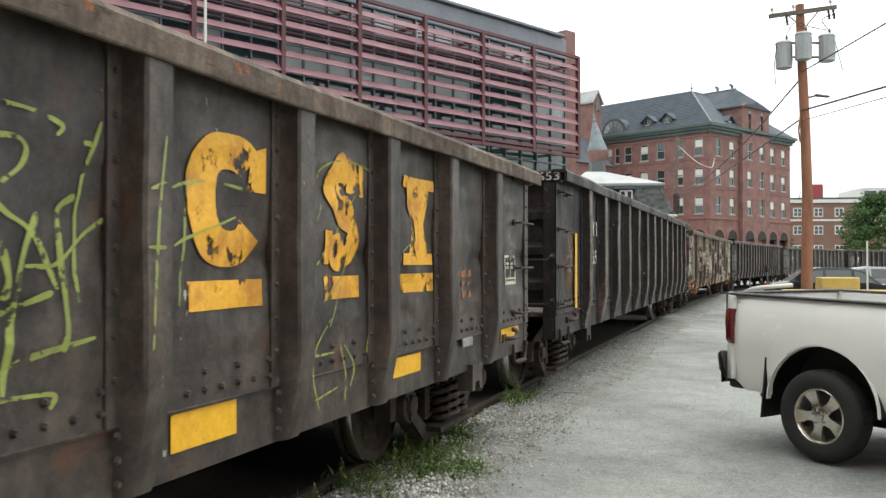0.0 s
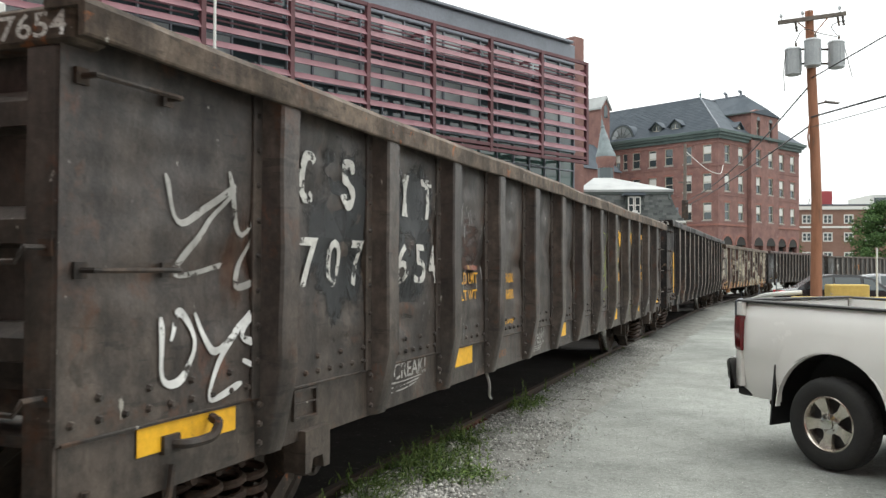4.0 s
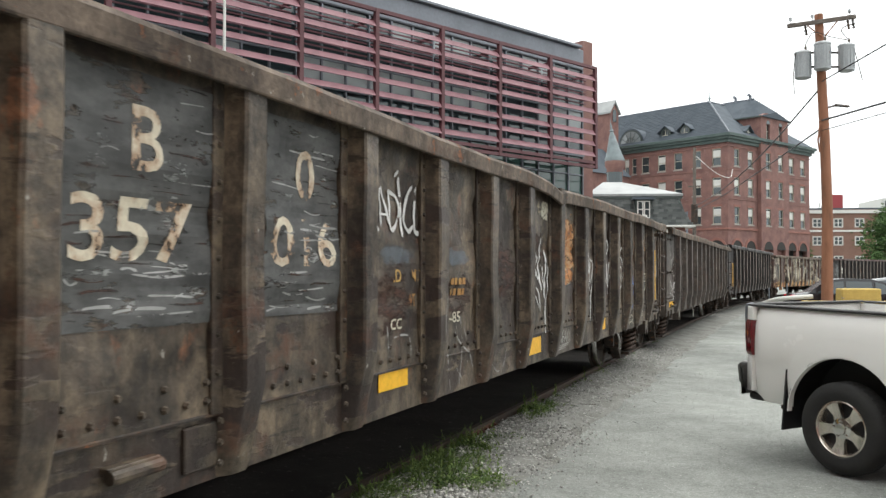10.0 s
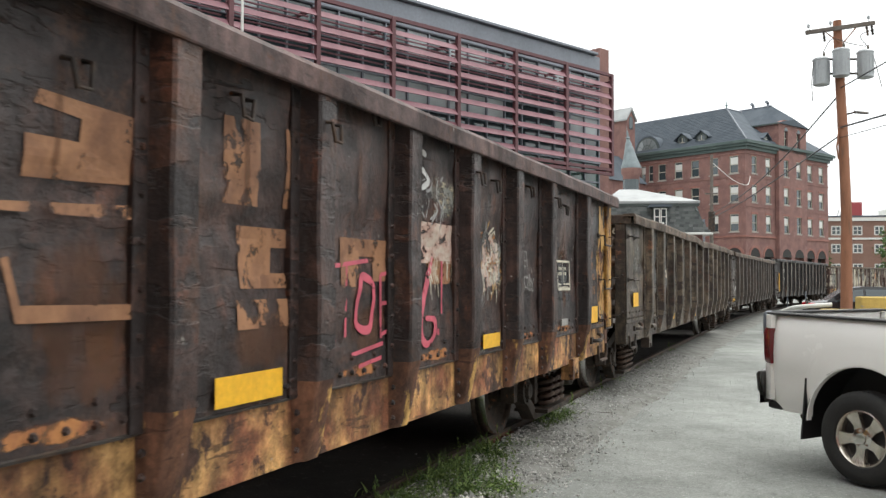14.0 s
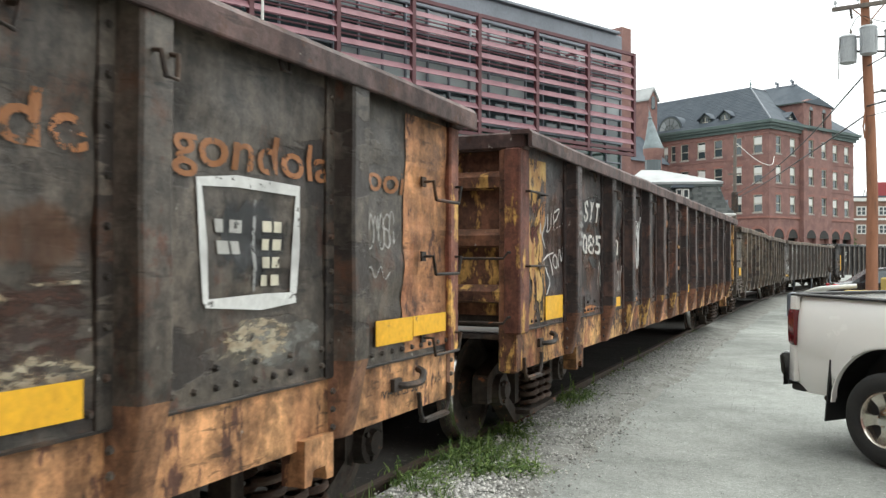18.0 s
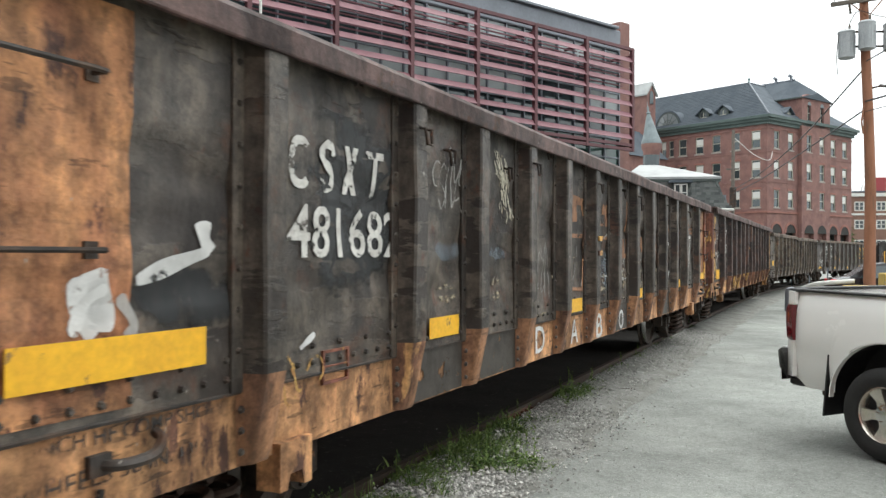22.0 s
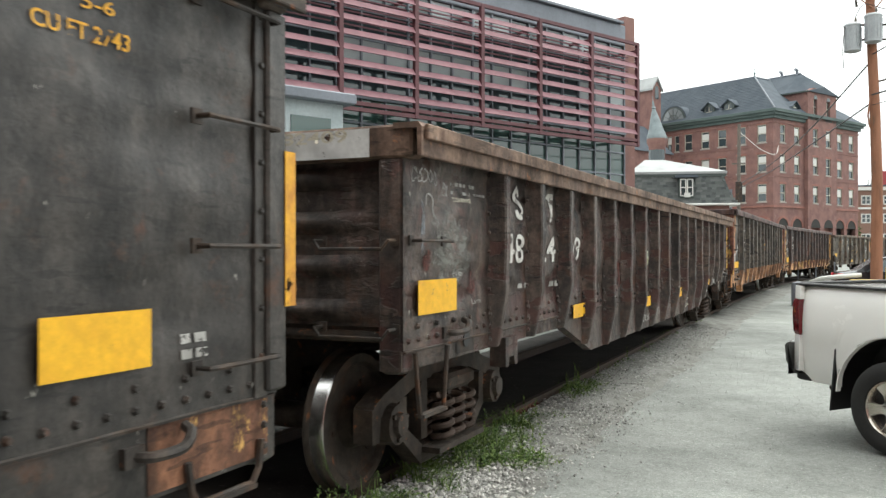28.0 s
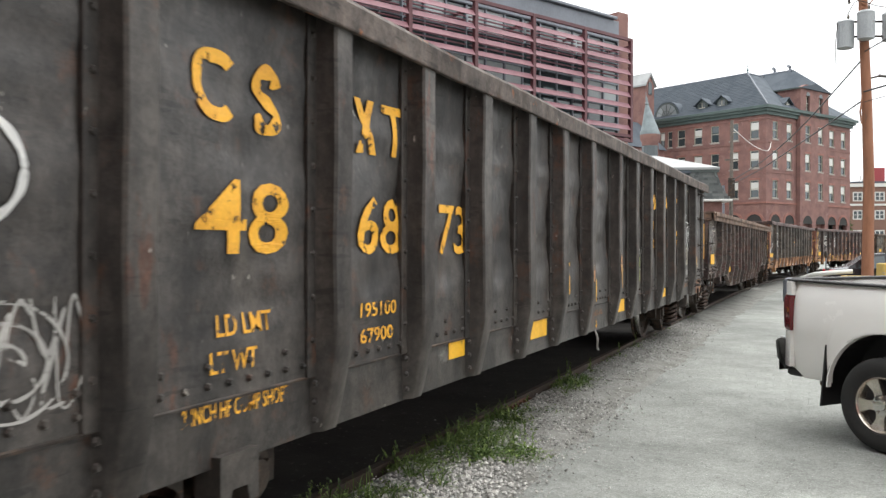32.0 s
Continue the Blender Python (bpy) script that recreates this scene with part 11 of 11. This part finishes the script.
def tree(m, height, spread, seed, label):
    rnd = random.Random(seed)
    root = empty("tree", m, label, "tree")
    bm = B()
    tube(bm, [(0, 0, -0.3), (0.05, 0, height * 0.25), (-0.1, 0.1, height * 0.5), (0, 0, height * 0.8)], [0.28, 0.22, 0.15, 0.05], 9)
    for k in range(9):
        a_, z = rnd.uniform(0, 6.28), height * rnd.uniform(0.25, 0.6)
        r = spread * rnd.uniform(0.4, 0.8)
        tube(bm, curve_through([(0, 0, z), (0.5 * r * math.cos(a_), 0.5 * r * math.sin(a_), z + 0.12 * height), (r * math.cos(a_), r * math.sin(a_), z + height * 0.18)], 3), [0.09 - 0.01 * q for q in range(7)], 6)
    part("trunk", bm, M["bark"], root)
    vs, fs = [], []
    for k in range(230):
        t = rnd.uniform(0.18, 1.0)
        rr = spread * math.sin(math.pi * min(t * 0.85 + 0.12, 1)) ** 0.6 * rnd.uniform(0.35, 1.05)
        a_ = rnd.uniform(0, 6.28)
        c_ = Vector((rr * math.cos(a_), rr * math.sin(a_), height * t))
        for j in range(70):
            p = c_ + Vector((rnd.gauss(0, 0.42), rnd.gauss(0, 0.42), rnd.gauss(0, 0.32)))
            s_ = rnd.uniform(0.09, 0.2)
            d1 = Vector((rnd.uniform(-1, 1), rnd.uniform(-1, 1), rnd.uniform(-0.6, 0.6))).normalized() * s_
            d2 = d1.cross(Vector((rnd.uniform(-1, 1), rnd.uniform(-1, 1), rnd.uniform(-1, 1)))).normalized() * s_ * 0.6
            q = len(vs)
            vs.extend([p - d1, p + d2, p + d1, p - d2])
            fs.append((q, q + 1, q + 2, q + 3))
    me = bpy.data.meshes.new("crown")
    me.from_pydata(vs, [], fs)
    me.materials.append(LEAF)
    put("crown", me, root)


LEAF = island_stone("tree_leaf_mix", (0.020, 0.055, 0.012), (0.085, 0.15, 0.04))
tree(pose(13.2, 117.0, 0), 9.6, 4.3, 3, "rounded green leafy tree behind the train")
tree(pose(18.5, 121.0, 0), 8.6, 3.8, 4, "green leafy tree beside the far brick block")
tree(pose(1.8, 150.0, 0), 8.0, 2.2, 5, "slender green tree between the brick blocks")


def far_blocks():
    root = empty("far_brick_block", pose(3.5, 172.0, 0, 0, 0, 14), "long three-storey brown brick block with pale bands", "building")
    M["far_brick"] = material("brown_brick", (0.22, 0.13, 0.10), 0.85, 0, (0.19, 0.11, 0.085), 0.5, 0.3, None, 0, 3, 0.05, 1.0, 4)
    bm = B()
    for q in ((-0.85, -0.66, 0, 1.7), (0.66, 0.85, 0, 1.7), (-0.08, 0.08, 0, 1.7), (-0.85, 0.85, 0, 0.2), (-0.85, 0.85, 1.5, 1.7), (-0.85, 0.85, 0.82, 0.92)):
        box(bm, q[0], q[1], -0.16, -0.02 + 0.01 * (q[0] == -0.08), q[2], q[3])
    wm = mesh_of(bm, M["trim_white"], "window")
    pm = pane_mesh(1.6, 1.6)
    holes = [(x - 0.85, x + 0.85, z, z + 1.7) for x in np.arange(2.5, 32, 3.7) for z in (3.0, 6.6, 9.9)]
    bm = B()
    wall_with_holes(bm, 0, 33, 0, 13.2, holes)
    part("wall", bm, M["far_brick"], root)
    bm = B()
    box(bm, 0, 33, 0.6, 14, 0, 13.1)
    part("core", bm, M["black_plastic"], root)
    for z, o in ((12.5, 0.35), (9.1, 0.15)):
        bm = B()
        box(bm, -o, 33 + o, -o, -0.003, z, z + (0.6 if o > 0.2 else 0.35))
        part("pale_band", bm, M["trim_white"], root)
    for h in holes:
        w = put("window", wm, root, pose((h[0] + h[1]) / 2, 0.12, h[2]))
        put("pane", pm, w, pose(0, 0.02, 0.03))
    bm = B()
    box(bm, 0, 33, 0, 14, 13.21, 13.5)
    part("roof", bm, M["slate"], root)
    M["red_panel"] = plain("red_panel", (0.30, 0.045, 0.05), 0.6)
    bm = B()
    box(bm, 5.2, 8.0, 3, 6, 13.4, 16.2, 0.05)
    part("red_penthouse", bm, M["red_panel"], root)
    for k in range(3):
        bm = B()
        tube(bm, [(3.6 + 0.5 * k, 3, 13.4), (3.9 + 0.5 * k, 3, 14.8)], 0.12, 6)
        part("roof_vent", bm, M["trim_white"], root)
    white = empty("far_white_block", pose(19.0, 196.0, 0, 0, 0, 14), "pale modern block with ribbon windows in the distance", "building")
    bm = B()
    box(bm, 0, 40, 0, 14, 0, 16.8)
    part("wall", bm, M["trim_white"], white)
    for z in (9.5, 12.6, 15.0):
        for k in range(14):
            bm = B()
            box(bm, 0.5 + 2.8 * k, 2.8 + 2.8 * k, -0.06, -0.005, z, z + 1.2)
            part("pane", bm, M["glass_dark"], white)
    hill = B()
    pts = []
    for k in range(41):
        x = -260 + 15 * k
        pts.append((x, 18 + 7 * noise.noise((x * 0.01, 3, 0)) + 3 * noise.noise((x * 0.05, 1, 0))))
    prism(hill, [(-260, 0)] + pts + [(340, 0)], 430, 470)
    M["hill"] = material("far_wooded_hill", (0.05, 0.085, 0.05), 0.9, 0, (0.035, 0.06, 0.035), 0.5, 0.15, None, 0, 3, 0.0, 1.0, 0.6)
    tagged(part("backdrop", hill, M["hill"], None), "low wooded hill in the distance", "backdrop", kind="structure")


far_blocks()

# ---------------------------------------------------------------- what moves
def car_pose(front, length, t):
    """Where a car stands when its nose is front metres ahead of the first near car: both truck centres lie on the track."""
    c = run(t) + front - length / 2
    xa, ya, ha = on_track(c - BOLSTER)
    xb, yb, hb = on_track(c + BOLSTER)
    head = math.atan2(xb - xa, yb - ya)
    return (xa + xb) / 2, (ya + yb) / 2, head, ha, hb


def motions():
    steps = [i * 0.5 for i in range(65)]
    places = {}
    for root, front, length in CARS:
        places[root] = [car_pose(front, length, t) for t in steps]
        walk(root, [(t, pose(p[0], p[1], RAIL_Z, 0, 0, 90 - math.degrees(p[2]))) for t, p in zip(steps, places[root])])
    for t_ob, root, x in TRUCKS:
        rows = []
        for t, p in list(zip(steps, places[root]))[::2]:
            rows.append((t, pose(x, 0, 0, 0, 0, -math.degrees((p[4] if x > 0 else p[3]) - p[2]))))
        walk(t_ob, rows)
    for w, x in WHEELS:
        walk(w, [(i / 6, pose(x, 0, WHEEL_R, 0, math.degrees(run(i / 6) / WHEEL_R) % 360, 0)) for i in range(193)])


motions()
